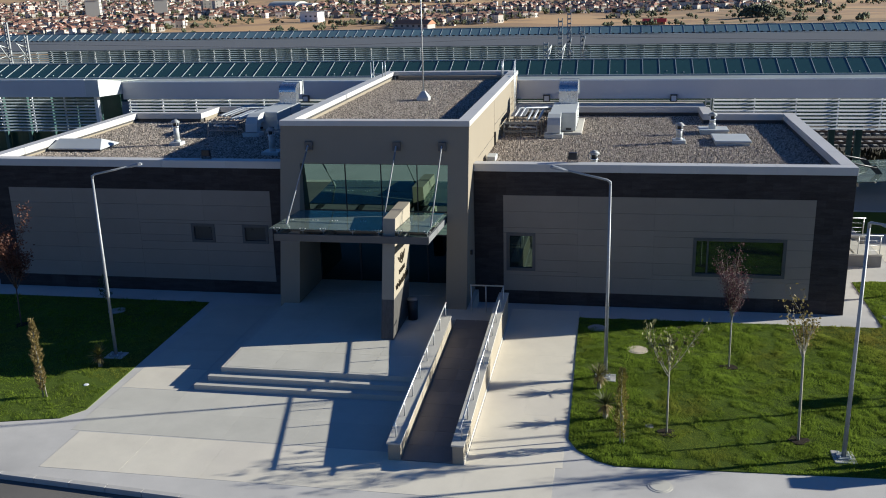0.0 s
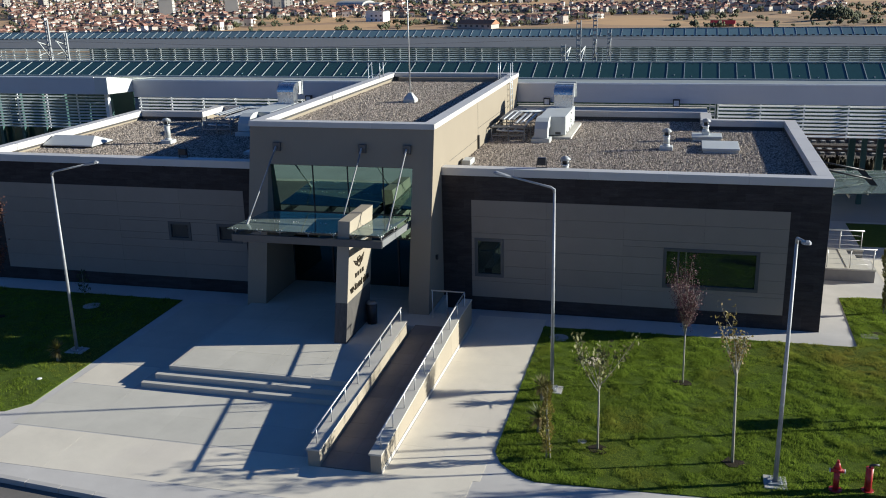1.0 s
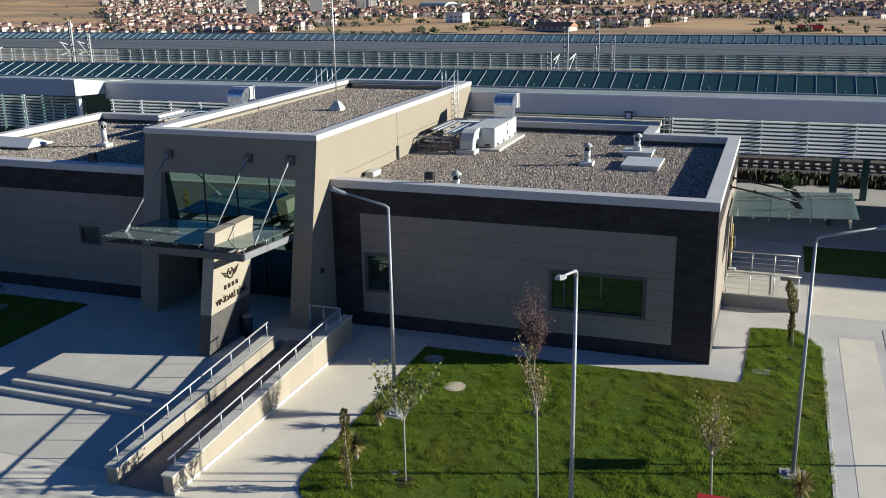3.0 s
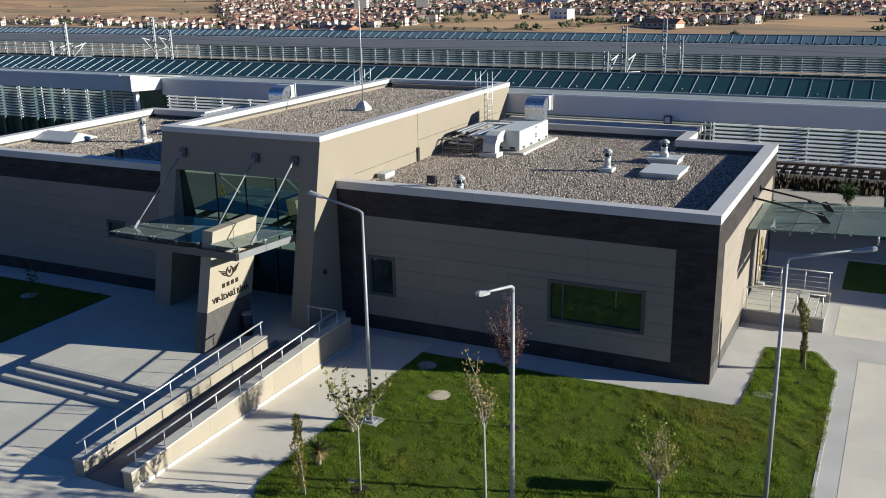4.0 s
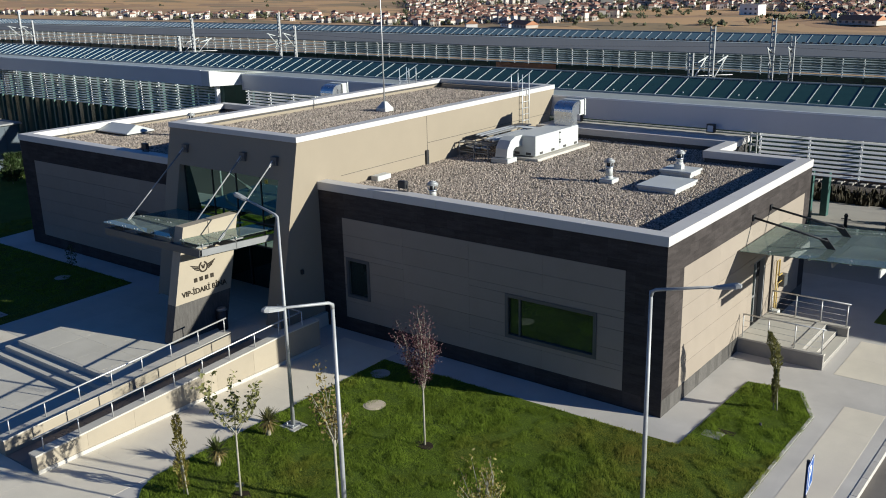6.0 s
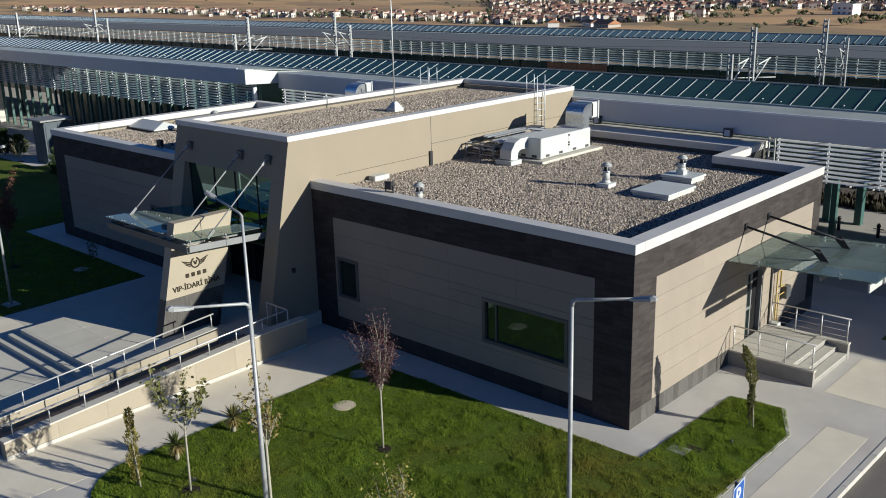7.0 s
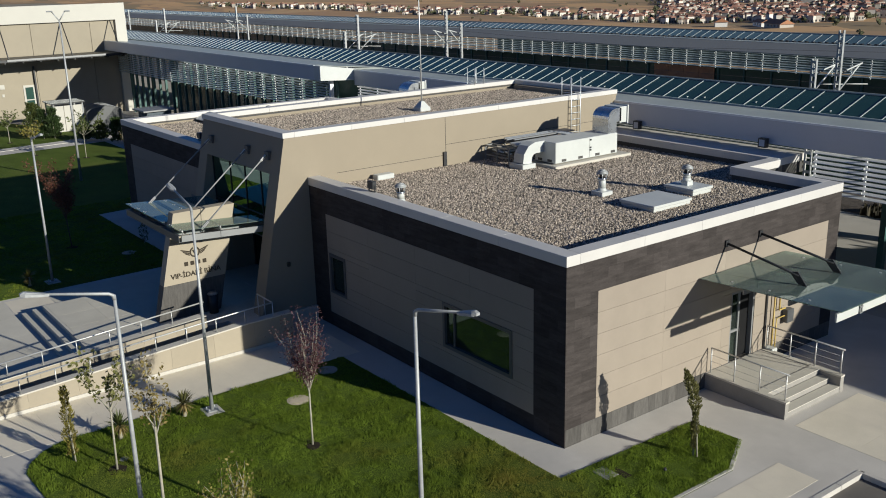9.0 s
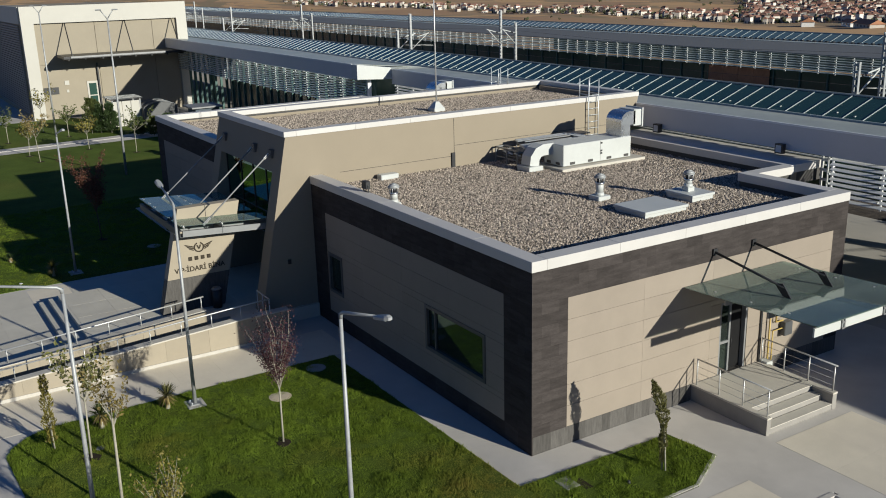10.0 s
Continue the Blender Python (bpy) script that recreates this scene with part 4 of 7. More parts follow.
for x in (-19.1, -17.5, -15.6, -14.97, -13.97):
    bm = bmesh.new()
    beam(bm, (x, -4.58, canopy_z(-4.58) - 0.27), (x, -1.0, canopy_z(-1.0) - 0.27), 0.07, 0.22)
    part("arm", bm, GREY_METAL, canopy)
for x in (-19.1, -18.2, -17.5, -16.5, -15.62, -14.95, -14.0):
    for yy in (-4.5, -3.12):
        foot = canopy_z(yy) - 0.15
        bm = bmesh.new()
        rod(bm, (x, yy, foot), (x, yy, canopy_z(yy) + 0.03), 0.018)
        spider = part("glass_spider", bm, STEEL, canopy, "small steel glass clamp")
        bm = bmesh.new()
        for dx in (-0.09, 0.09):
            rod(bm, (x, yy, foot + 0.06), (x + dx, yy - 0.05, canopy_z(yy) - 0.01), 0.012, sides=6)
            rod(bm, (x + dx, yy - 0.05, canopy_z(yy) - 0.01), (x + dx, yy - 0.05, canopy_z(yy) + 0.035), 0.026, sides=8)
        part("clamp_arm", bm, STEEL, spider)
for xt, xb, yb, zb in ((-18.97, -19.0, -3.8, 3.98), (-15.72, -15.66, -3.76, 3.98), (-14.08, -14.03, -3.76, 3.96)):
    bm = bmesh.new()
    rod(bm, (xt, -1.16, 6.13), (xb, yb, zb), 0.026, sides=10)
    r = part("tie_rod", bm, ROD_STEEL, canopy, "slanting steel tie rod")
    bm = bmesh.new()
    a, b = Vector((xt, -1.16, 6.13)), Vector((xb, yb, zb))
    d = (b - a).normalized()
    beam(bm, a - d * 0.02, a + d * 0.24, 0.04, 0.08)
    part("fork_end", bm, STEEL, r)
    bm = bmesh.new()
    beam(bm, b - d * 0.30, b + d * 0.06, 0.045, 0.09)
    part("fork_end", bm, ROD_STEEL, r)

# litter bin behind the pylon
bin_ = thing("litter_bin", "dark metal litter bin standing beside the pylon", "bin", -14.84, -3.32, LANDING)
bm = bmesh.new()
rod(bm, (0, 0, 0), (0, 0, 0.72), 0.17, 0.19, 14)
part("drum", bm, DARK_METAL, bin_)
bm = bmesh.new()
rod(bm, (0, 0, 0.72), (0, 0, 0.80), 0.20, 0.14, 14)
part("lid", bm, GREY_METAL, bin_)

# ---- side entrance ----
door = thing("side_door", "grey-framed door with a glazed leaf beside a black sheet for the opening", "door", 0, 0, 0)
bm = bmesh.new()
y0, z0, y1, z1 = DOOR
box(bm, -0.22, y0, z0, -0.02, y0 + 0.07, z1)
box(bm, -0.22, y1 - 0.07, z0, -0.02, y1, z1)
box(bm, -0.22, y0 + 0.07, z1 - 0.08, -0.02, y1 - 0.07, z1)
part("door_frame", bm, GREY_METAL, door, "grey aluminium frame")
bm = bmesh.new()
box(bm, -0.21, y0 + 0.50, z0, -0.10, y0 + 0.57, z1 - 0.08)
part("mullion", bm, GREY_METAL, door)
bm = bmesh.new()
box(bm, -0.19, y0 + 0.07, 1.42, -0.10, y0 + 0.50, 1.50)
part("mid_rail", bm, GREY_METAL, door)
for za, zb in ((z0 + 0.02, 1.42), (1.50, z1 - 0.08)):
    bm = bmesh.new()
    box(bm, -0.17, y0 + 0.07, za, -0.15, y0 + 0.50, zb)
    part("pane", bm, PANE, door)
# black sheet in the open half of the door paints the dark interior
bm = bmesh.new()
box(bm, -0.21, y0 + 0.57, z0 + 0.01, -0.17, y1 - 0.07, z1 - 0.08)
leaf = part("dark_door_panel", bm, OPENING_BLACK, door)
bm = bmesh.new()
tube(bm, [(-0.17, y0 + 0.64, 1.5), (-0.11, y0 + 0.64, 1.5), (-0.11, y0 + 0.64, 1.2), (-0.17, y0 + 0.64, 1.2)], 0.014)
part("handle", bm, DARK_METAL, leaf)

bm = bmesh.new()
box(bm, 0.0, 6.0, -0.05, 2.02, 8.62, LANDING)
stoop = structure("side_stoop", bm, STONE_STEP, "pale stone stoop with three steps before the side door")
for k in (1, 2):
    bm = bmesh.new()
    box(bm, 2.02 + 0.34 * (k - 1), 6.0, -0.05, 2.02 + 0.34 * k, 8.62, LANDING - LANDING / 3 * k)
    part("step", bm, GRANITE_STEP, stoop)
for k in (0, 1, 2):
    top = LANDING - LANDING / 3 * k
    bm = bmesh.new()
    box(bm, 2.02 + 0.34 * k - 0.31, 6.0, top, 2.04 + 0.34 * k, 8.62, top + 0.022)
    bevelled(bm, 0.004)
    part("tread", bm, STONE_STEP, stoop, "pale worn tread")
    bm = bmesh.new()
    box(bm, 2.02 + 0.34 * k, 6.0, max(top - LANDING / 3, 0.0) + 0.022, 2.03 + 0.34 * k, 8.62, top)
    part("riser", bm, GRANITE_STEP, stoop, "grey granite riser")
for ya, yb in ((5.84, 6.0), (8.62, 8.80)):
    bm = bmesh.new()
    box(bm, 0.0, ya, -0.05, 2.72, yb, LANDING - 0.03)
    w = part("cheek_wall", bm, GRANITE_STEP, stoop, "grey stone cheek wall")
    bm = bmesh.new()
    box(bm, 0.0, ya - 0.015, LANDING - 0.03, 2.74, yb + 0.015, LANDING + 0.026)
    bevelled(bm, 0.005)
    part("coping", bm, STONE_STEP, w)
for y in (5.93, 8.72):
    rail = thing("stoop_railing", "stainless steel railing with three lower bars", "railing", 0, y, LANDING, group="side stoop railings")
    xs = (0.12, 0.95, 1.8, 2.64)
    bm = bmesh.new()
    tube(bm, [(0.12, 0, 0.82), (2.72, 0, 0.82)], 0.024)
    part("top_rail", bm, STEEL, rail)
    for z in (0.2, 0.4, 0.6):
        bm = bmesh.new()
        rod(bm, (0.12, 0, z), (2.64, 0, z), 0.006, sides=6)
        part("bar", bm, STEEL, rail)
    for x in xs:
        bm = bmesh.new()
        rod(bm, (x, 0, 0), (x, 0, 0.81), 0.02)
        part("post", bm, STEEL, rail)
    # short return against the wall
    s = -1 if y < 7 else 1
    bm = bmesh.new()
    tube(bm, [(0.12, 0, 0.82), (0.10, -s * -0.02, 0.82), (0.10, s * 0.02, 0.82)], 0.022)
    part("rail_end", bm, STEEL, rail)
side_canopy = thing("side_canopy", "flat green-glass canopy hung from dark tie rods", "canopy")


def side_z(x):
    """Underside of the glass, rising away from the wall."""
    return 3.60 + 0.042 * x


for ya, yb in ((5.28, 7.38), (7.40, 9.45)):
    for xa, xb in ((0.06, 1.45), (1.47, 2.85), (2.87, 4.38)):
        bm = bmesh.new()
        prism(bm, [(xa, side_z(xa)), (xb, side_z(xb)), (xb, side_z(xb) + 0.022), (xa, side_z(xa) + 0.022)], "y", ya, yb)
        part("glass_pane", bm, CANOPY_GLASS, side_canopy)
for y in (6.56, 8.28):
    bm = bmesh.new()
    prism(bm, [(0.0, side_z(0) - 0.24), (4.1, side_z(4.1) - 0.24), (4.1, side_z(4.1) - 0.06), (0.0, side_z(0) - 0.06)], "y", y - 0.04, y + 0.04)
    part("arm", bm, GREY_METAL, side_canopy)
for x in (1.4, 2.8):
    bm = bmesh.new()
    box(bm, x, 5.4, side_z(x) - 0.20, x + 0.05, 9.4, side_z(x) - 0.06)
    part("cross_beam", bm, GREY_METAL, side_canopy)
bm = bmesh.new()
box(bm, 4.12, 5.46, side_z(4.12) - 0.36, 4.17, 9.4, side_z(4.12) - 0.13)
part("cross_beam", bm, WHITE_METAL, side_canopy, "pale front beam")
for y in (6.56, 8.28):
    bm = bmesh.new()
    for dy in (-0.07, 0.03):
        box(bm, 4.17, y + dy, side_z(4.17) - 0.36, 4.20, y + dy + 0.04, side_z(4.17) - 0.01)
    for z in (-0.36, -0.20, -0.05):
        box(bm, 4.17, y - 0.07, side_z(4.17) + z, 4.21, y + 0.07, side_z(4.17) + z + 0.04)
    part("beam_clip", bm, GREY_METAL, side_canopy, "grey metal beam clip")
for y, ya in ((6.58, 6.48), (8.30, 8.11)):
    bm = bmesh.new()
    rod(bm, (0.03, ya, 4.43), (2.35, y, 3.98), 0.036, sides=10)
    r = part("tie_rod", bm, DARK_METAL, side_canopy, "dark slanting tie rod")
    bm = bmesh.new()
    prism(bm, [(2.05, 4.03), (2.30, 4.09), (2.60, 3.735), (2.34, 3.735)], "y", y - 0.02, y + 0.02)
    part("fork_plate", bm, DARK_METAL, r)
    bm = bmesh.new()
    box(bm, -0.01, ya - 0.08, 4.33, 0.05, ya + 0.08, 4.53)
    part("wall_plate", bm, DARK_METAL, r)
for x in (0.9, 2.1, 3.3):
    for y in (5.6, 9.1):
        bm = bmesh.new()
        rod(bm, (x, y, side_z(x) - 0.12), (x, y, side_z(x) + 0.03), 0.035)
        part("glass_bolt", bm, STEEL, side_canopy)

gas = thing("gas_pipe", "yellow gas pipe on the end wall with a grey meter box", "pipe")
bm = bmesh.new()
tube(bm, [(0.10, 9.02, 0.02), (0.10, 9.02, 2.3), (0.10, 9.30, 2.3), (0.10, 9.30, 1.7), (0.10, 9.62, 1.7)], 0.028)
part("riser", bm, YELLOW_PAINT, gas)
bm = bmesh.new()
tube(bm, [(0.12, 9.16, 0.1), (0.12, 9.16, 1.45), (0.12, 9.6, 1.45)], 0.022)
part("branch", bm, YELLOW_PAINT, gas)
bm = bmesh.new()
box(bm, 0.0, 9.6, 1.2, 0.22, 9.96, 1.64)
bevelled(bm, 0.02)
part("meter_box", bm, FRAME_METAL, gas)
bm = bmesh.new()
box(bm, 0.0, 8.66, 0.52, 0.05, 8.73, 3.5)
part("conduit", bm, DARK_METAL, gas)
bm = bmesh.new()
box(bm, 0.02, 8.72, 0.0, 0.34, 9.0, 0.58)
bevelled(bm, 0.02)
part("foot_block", bm, WHITE_METAL, gas)

# ---- roof equipment ----


def vent_cowl(x, y, z, tall=0.70, base=0.52):
    v = thing("roof_vent", "galvanised roof vent with a round cowl on a white base block", "vent", x, y, z, group="roof vents")
    bm = bmesh.new()
    box(bm, -base / 2, -base / 2, -0.03, base / 2, base / 2, 0.16)
    bevelled(bm, 0.015)
    part("base_block", bm, WHITE_METAL, v)
    bm = bmesh.new()
    rod(bm, (0, 0, 0.14), (0, 0, 0.26), 0.165, 0.13, sides=14)
    rod(bm, (0, 0, 0.26), (0, 0, tall - 0.10), 0.125, sides=14)
    part("pipe", bm, WHITE_METAL, v)
    bm = bmesh.new()
    rod(bm, (0, 0, tall - 0.16), (0, 0, tall - 0.10), 0.15, sides=14)
    part("collar", bm, BRIGHT_STEEL, v)
    # solid dark core paints the shaded gap between pipe and cap
    bm = bmesh.new()
    rod(bm, (0, 0, tall - 0.10), (0, 0, tall + 0.06), 0.10, sides=12)
    part("throat", bm, DARK_METAL, v, "solid dark core for the shaded gap under the cap")
    for k in range(4):
        a = math.radians(45 + 90 * k)
        bm = bmesh.new()
        rod(bm, (0.135 * math.cos(a), 0.135 * math.sin(a), tall - 0.11), (0.16 * math.cos(a), 0.16 * math.sin(a), tall + 0.07), 0.014, sides=6)
        part("strut", bm, GALV, v)
    bm = bmesh.new()
    rod(bm, (0, 0, tall + 0.05), (0, 0, tall + 0.09), 0.20, 0.195, sides=18)
    rod(bm, (0, 0, tall + 0.09), (0, 0, tall + 0.16), 0.195, 0.12, sides=18)
    rod(bm, (0, 0, tall + 0.16), (0, 0, tall + 0.19), 0.12, 0.03, sides=18)
    part("cowl", bm, POLE_METAL, v, "weathered grey cap")
    return v


vent_cowl(-5.45, 6.98, GRAVEL_Z)
vent_cowl(-8.84, 1.05, GRAVEL_Z, 0.60, 0.36)
vent_cowl(-27.4, 5.7, GRAVEL_Z, 0.96)
vent_cowl(-22.2, 3.75, GRAVEL_Z, 0.95, 0.74)


def hatch(x0, y0, x1, y1, tall, name="roof_hatch"):
    h = thing(name, "white metal roof hatch on a low curb", "hatch", (x0 + x1) / 2, (y0 + y1) / 2, GRAVEL_Z - 0.02)
    a, b = (x1 - x0) / 2, (y1 - y0) / 2
    bm = bmesh.new()
    box(bm, -a + 0.05, -b + 0.05, 0, a - 0.05, b - 0.05, tall - 0.07)
    part("curb", bm, WHITE_METAL, h)
    bm = bmesh.new()
    box(bm, -a, -b, tall - 0.09, a, b, tall)
    bevelled(bm, 0.012)
    part("cover", bm, WHITE_METAL, h)
    return h


hatch(-4.05, 6.3, -2.6, 8.15, 0.24)
hatch(-4.45, 8.95, -3.2, 10.0, 0.26, "vent_curb")
vent_cowl(-3.88, 9.45, GRAVEL_Z + 0.23, 0.52, 0.30)


def gabled_hatch(x0, y0, x1, y1, eave, ridge):
    h = thing("roof_hatch", "white gabled metal roof hatch on a low dark curb", "hatch", (x0 + x1) / 2, (y0 + y1) / 2, GRAVEL_Z - 0.02)
    a, b = (x1 - x0) / 2, (y1 - y0) / 2
    bm = bmesh.new()
    box(bm, -a + 0.08, -b + 0.08, 0, a - 0.08, b - 0.08, eave)
    part("curb", bm, DARK_METAL, h, "dark curb")
    bm = bmesh.new()
    low = [bm.verts.new(p) for p in ((-a, -b, eave - 0.05), (a, -b, eave - 0.05), (a, b, eave - 0.05), (-a, b, eave - 0.05))]
    lip = [bm.verts.new((p.co.x, p.co.y, eave)) for p in low]
    w, e = bm.verts.new((-a + 0.12, 0, ridge)), bm.verts.new((a - 0.35, 0, ridge))
    bm.faces.new(low[::-1])
    for i in range(4):
        bm.faces.new((low[i], low[(i + 1) % 4], lip[(i + 1) % 4], lip[i]))
    for f in ((lip[0], lip[1], e, w), (lip[1], lip[2], e), (lip[2], lip[3], w, e), (lip[3], lip[0], w)):
        bm.faces.new(f)
    bevelled(bm, 0.01)
    part("cover", bm, WHITE_METAL, h, "white gabled cover")


gabled_hatch(-32.62, 3.85, -30.1, 5.45, 0.17, 0.48)


def floodlight(x, y, z):
    f = thing("floodlight", "small black floodlight on the roof edge", "floodlight", x, y, z)
    bm = bmesh.new()
    box(bm, -0.16, -0.09, 0.10, 0.16, 0.09, 0.36)
    bevelled(bm, 0.02)
    part("housing", bm, DARK_METAL, f)
    bm = bmesh.new()
    box(bm, -0.19, -0.02, 0.0, -0.165, 0.02, 0.24)
    box(bm, 0.165, -0.02, 0.0, 0.19, 0.02, 0.24)
    box(bm, -0.19, -0.03, 0.0, 0.19, 0.03, 0.015)
    part("bracket", bm, DARK_METAL, f)


floodlight(-9.58, 0.42, TOP)
floodlight(-23.6, 0.36, TOP)


def air_handler(shift):
    """The air handler with its ducts, supply elbow, exhaust elbow and pipe rack, moved along by shift."""
    def X(x):
        return x + shift

    def bx(bm, x0, y0, z0, x1, y1, z1):
        a, b = sorted((X(x0), X(x1)))
        box(bm, a, y0, z0, b, y1, z1)

    u = thing("air_handling_unit", "white rooftop air handler with galvanised ducts", "air handler")
    g = GRAVEL_Z
    bm = bmesh.new()
    bx(bm, -11.25, 8.75, g - 0.02, -9.55, 13.0, g + 0.12)
    bevelled(bm, 0.01)
    part("plinth", bm, STONE_STEP, u)
    bm = bmesh.new()
    bx(bm, -11.0, 9.0, g + 0.16, -9.82, 12.45, g + 0.98)
    bevelled(bm, 0.02)
    part("casing", bm, WHITE_METAL, u)
    for y in (10.85,):
        bm = bmesh.new()
        bx(bm, -9.822, y - 0.006, g + 0.2, -9.815, y + 0.006, g + 0.95)
        part("panel_seam", bm, GREY_METAL, u)
    for y in (9.45, 10.35, 11.3, 12.2):
        bm = bmesh.new()
        bx(bm, -9.822, y - 0.12, g + 0.20, -9.81, y + 0.12, g + 0.30)
        part("grille_slot", bm, NEAR_BLACK, u)
    for x in (-10.7, -10.15):
        bm = bmesh.new()
        bx(bm, x - 0.12, 8.99, g + 0.20, x + 0.12, 9.002, g + 0.30)
        part("grille_slot", bm, NEAR_BLACK, u)
    for z in (0.45, 0.55, 0.85):
        bm = bmesh.new()
        bx(bm, -9.825, 10.85, g + z, -9.79, 10.93, g + z + 0.06)
        part("latch", bm, DARK_METAL, u)
    # supply elbow to the roof
    bm = bmesh.new()
    w = 0.28
    path = [(9.05, g + 0.78), (8.55, g + 0.78), (8.32, g + 0.70), (8.16, g + 0.50), (8.12, g + 0.2)]
    prev = None
    for i, (y, z) in enumerate(path):
        a = path[max(i - 1, 0)]
        b = path[min(i + 1, len(path) - 1)]
        d = Vector((0, b[0] - a[0], b[1] - a[1])).normalized()
        nrm = Vector((0, -d.z, d.y))
        c = Vector((X(-10.75), y, z))
        ring = [bm.verts.new(c + Vector((sx * w, 0, 0)) + nrm * sz * 0.22) for sx, sz in ((-1, -1), (1, -1), (1, 1), (-1, 1))]
        if prev:
            for k in range(4):
                bm.faces.new((prev[k], prev[(k + 1) % 4], ring[(k + 1) % 4], ring[k]))
        prev = ring
    part("supply_duct", bm, WHITE_METAL, u, "white elbow duct")
    bm = bmesh.new()
    bx(bm, -11.15, 7.78, g - 0.02, -10.35, 8.46, g + 0.2)
    bevelled(bm, 0.015)
    part("duct_base", bm, WHITE_METAL, u)
    # exhaust elbow on top
    bm = bmesh.new()
    arc = [(11.95, 5.82)] + [(12.40 - 0.45 * math.cos(t), 6.42 + 0.40 * math.sin(t)) for t in [math.radians(v) for v in range(0, 91, 15)]] + [(12.7, 6.82), (12.7, 6.28), (12.44, 6.28), (12.44, 5.82)]
    prism(bm, arc, "x", min(X(-10.75), X(-9.88)), max(X(-10.75), X(-9.88)))
    part("exhaust_elbow", bm, BRIGHT_STEEL, u, "galvanised exhaust elbow")
    bm = bmesh.new()
    bx(bm, -10.74, 12.62, 6.22, -9.88, 13.02, 6.86)
    part("hood", bm, WHITE_METAL, u)
    bm = bmesh.new()
    bx(bm, -10.79, 13.02, 6.17, -9.83, 13.08, 6.91)
    part("hood_rim", bm, WHITE_METAL, u, "pale rim of the exhaust hood")
    # pipes on a rack
    for k, (x, z) in enumerate(((-11.45, 5.62), (-11.70, 5.62), (-11.95, 5.60), (-12.3, 5.72), (-12.55, 5.72))):
        bm = bmesh.new()
        pts = [(X(-11.0), 12.3 - 0.25 * k, z), (X(x), 12.3 - 0.25 * k, z), (X(x), 8.35 + 0.1 * k, z)]
        tube(bm, pts, 0.06 if k < 3 else 0.045, 8)
        part("pipe", bm, GALV, u)
    for y in (8.95, 10.6, 12.2):
        bm = bmesh.new()
        for x in (-11.35, -12.75):
            bx(bm, x - 0.02, y - 0.02, g, x + 0.02, y + 0.02, 5.56)
        bx(bm, -12.77, y - 0.02, 5.28, -11.33, y + 0.02, 5.32)
        bx(bm, -12.77, y - 0.02, 5.52, -11.33, y + 0.02, 5.56)
        part("rack_frame", bm, GREY_METAL, u)
    bm = bmesh.new()
    bx(bm, -12.75, 8.9, 5.68, -12.1, 12.3, 5.72)
    part("cable_tray", bm, GREY_METAL, u)
    bm = bmesh.new()
    for x in (-12.95, -12.2, -11.5):
        bx(bm, x - 0.025, 8.05, g, x + 0.025, 8.10, 5.50)
        bx(bm, x - 0.025, 8.05, 5.46, x + 0.025, 8.95, 5.51)
    for y in (8.05, 8.45):
        bx(bm, -12.98, y, 5.46, -11.45, y + 0.05, 5.515)
        bx(bm, -12.98, y, 5.10, -11.45, y + 0.04, 5.14)
    part("support_frame", bm, GREY_METAL, u, "grey steel support frame")
    for x in (-12.75, -12.5, -12.0):
        bm = bmesh.new()
        tube(bm, [(X(x), 9.4, 5.30), (X(x), 8.3, 5.30), (X(x + 0.5), 8.2, 5.30)], 0.04, 8)
        part("pipe", bm, GALV, u)


air_handler(0.0)
air_handler(-14.0)


def cage_ladder(x, y, s):
    lad = thing("roof_ladder", "steel roof ladder with high stringers against the entrance block", "ladder")
    for dy in (0.0, 0.55):
        bm = bmesh.new()
        rod(bm, (x + s * 0.14, y + dy, GRAVEL_Z - 0.02), (x + s * 0.14, y + dy, TTOP + 0.76), 0.024)
        part("stringer", bm, GALV, lad)
        bm = bmesh.new()
        tube(bm, [(x - s * 0.46, y + dy, TTOP), (x - s * 0.46, y + dy, TTOP + 0.76)], 0.024)
        part("grab_post", bm, GALV, lad)
        for z in (TTOP + 0.12,):
            bm = bmesh.new()
            rod(bm, (x + s * 0.14, y + dy, z), (x - s * 0.46, y + dy, z), 0.014, sides=6)
            part("tie_bar", bm, GALV, lad)
    for i in range(8):
        bm = bmesh.new()
        z = GRAVEL_Z + 0.28 + i * 0.28
        rod(bm, (x + s * 0.14, y, z), (x + s * 0.14, y + 0.55, z), 0.016, sides=6)
        part("rung", bm, GALV, lad)


cage_ladder(TX1, 12.95, 1)
cage_ladder(TX0, 12.95, -1)

mast = thing("roof_antenna", "tall slender lightning rod on a white pyramid foot", "antenna", -16.42, 7.45, TGRAVEL_Z)
bm = bmesh.new()
v = box(bm, -0.26, -0.26, -0.02, 0.26, 0.26, 0.16)
v = box(bm, -0.25, -0.25, 0.15, 0.25, 0.25, 0.42)
for p in v[4:]:
    p.co.x *= 0.3
    p.co.y *= 0.3
part("foot", bm, WHITE_METAL, mast)
bm = bmesh.new()
tube(bm, [(0, 0, 0.35), (0, 0, 3.0), (0, 0, 6.6)], [0.032, 0.026, 0.014])
part("rod", bm, STEEL, mast)

sb = thing("roof_outlet_box", "small white box on the roof edge", "box", -12.85, 3.05, GRAVEL_Z)
bm = bmesh.new()
box(bm, -0.18, -0.4, 0, 0.18, 0.35, 0.2)
bevelled(bm, 0.02)
part("box_body", bm, WHITE_METAL, sb)
wl = thing("wall_lamp", "small dark wall lamp on the raking wall", "lamp", TX1, -1.05, 2.2)
bm = bmesh.new()
box(bm, 0, -0.06, 0, 0.09, 0.06, 0.17)
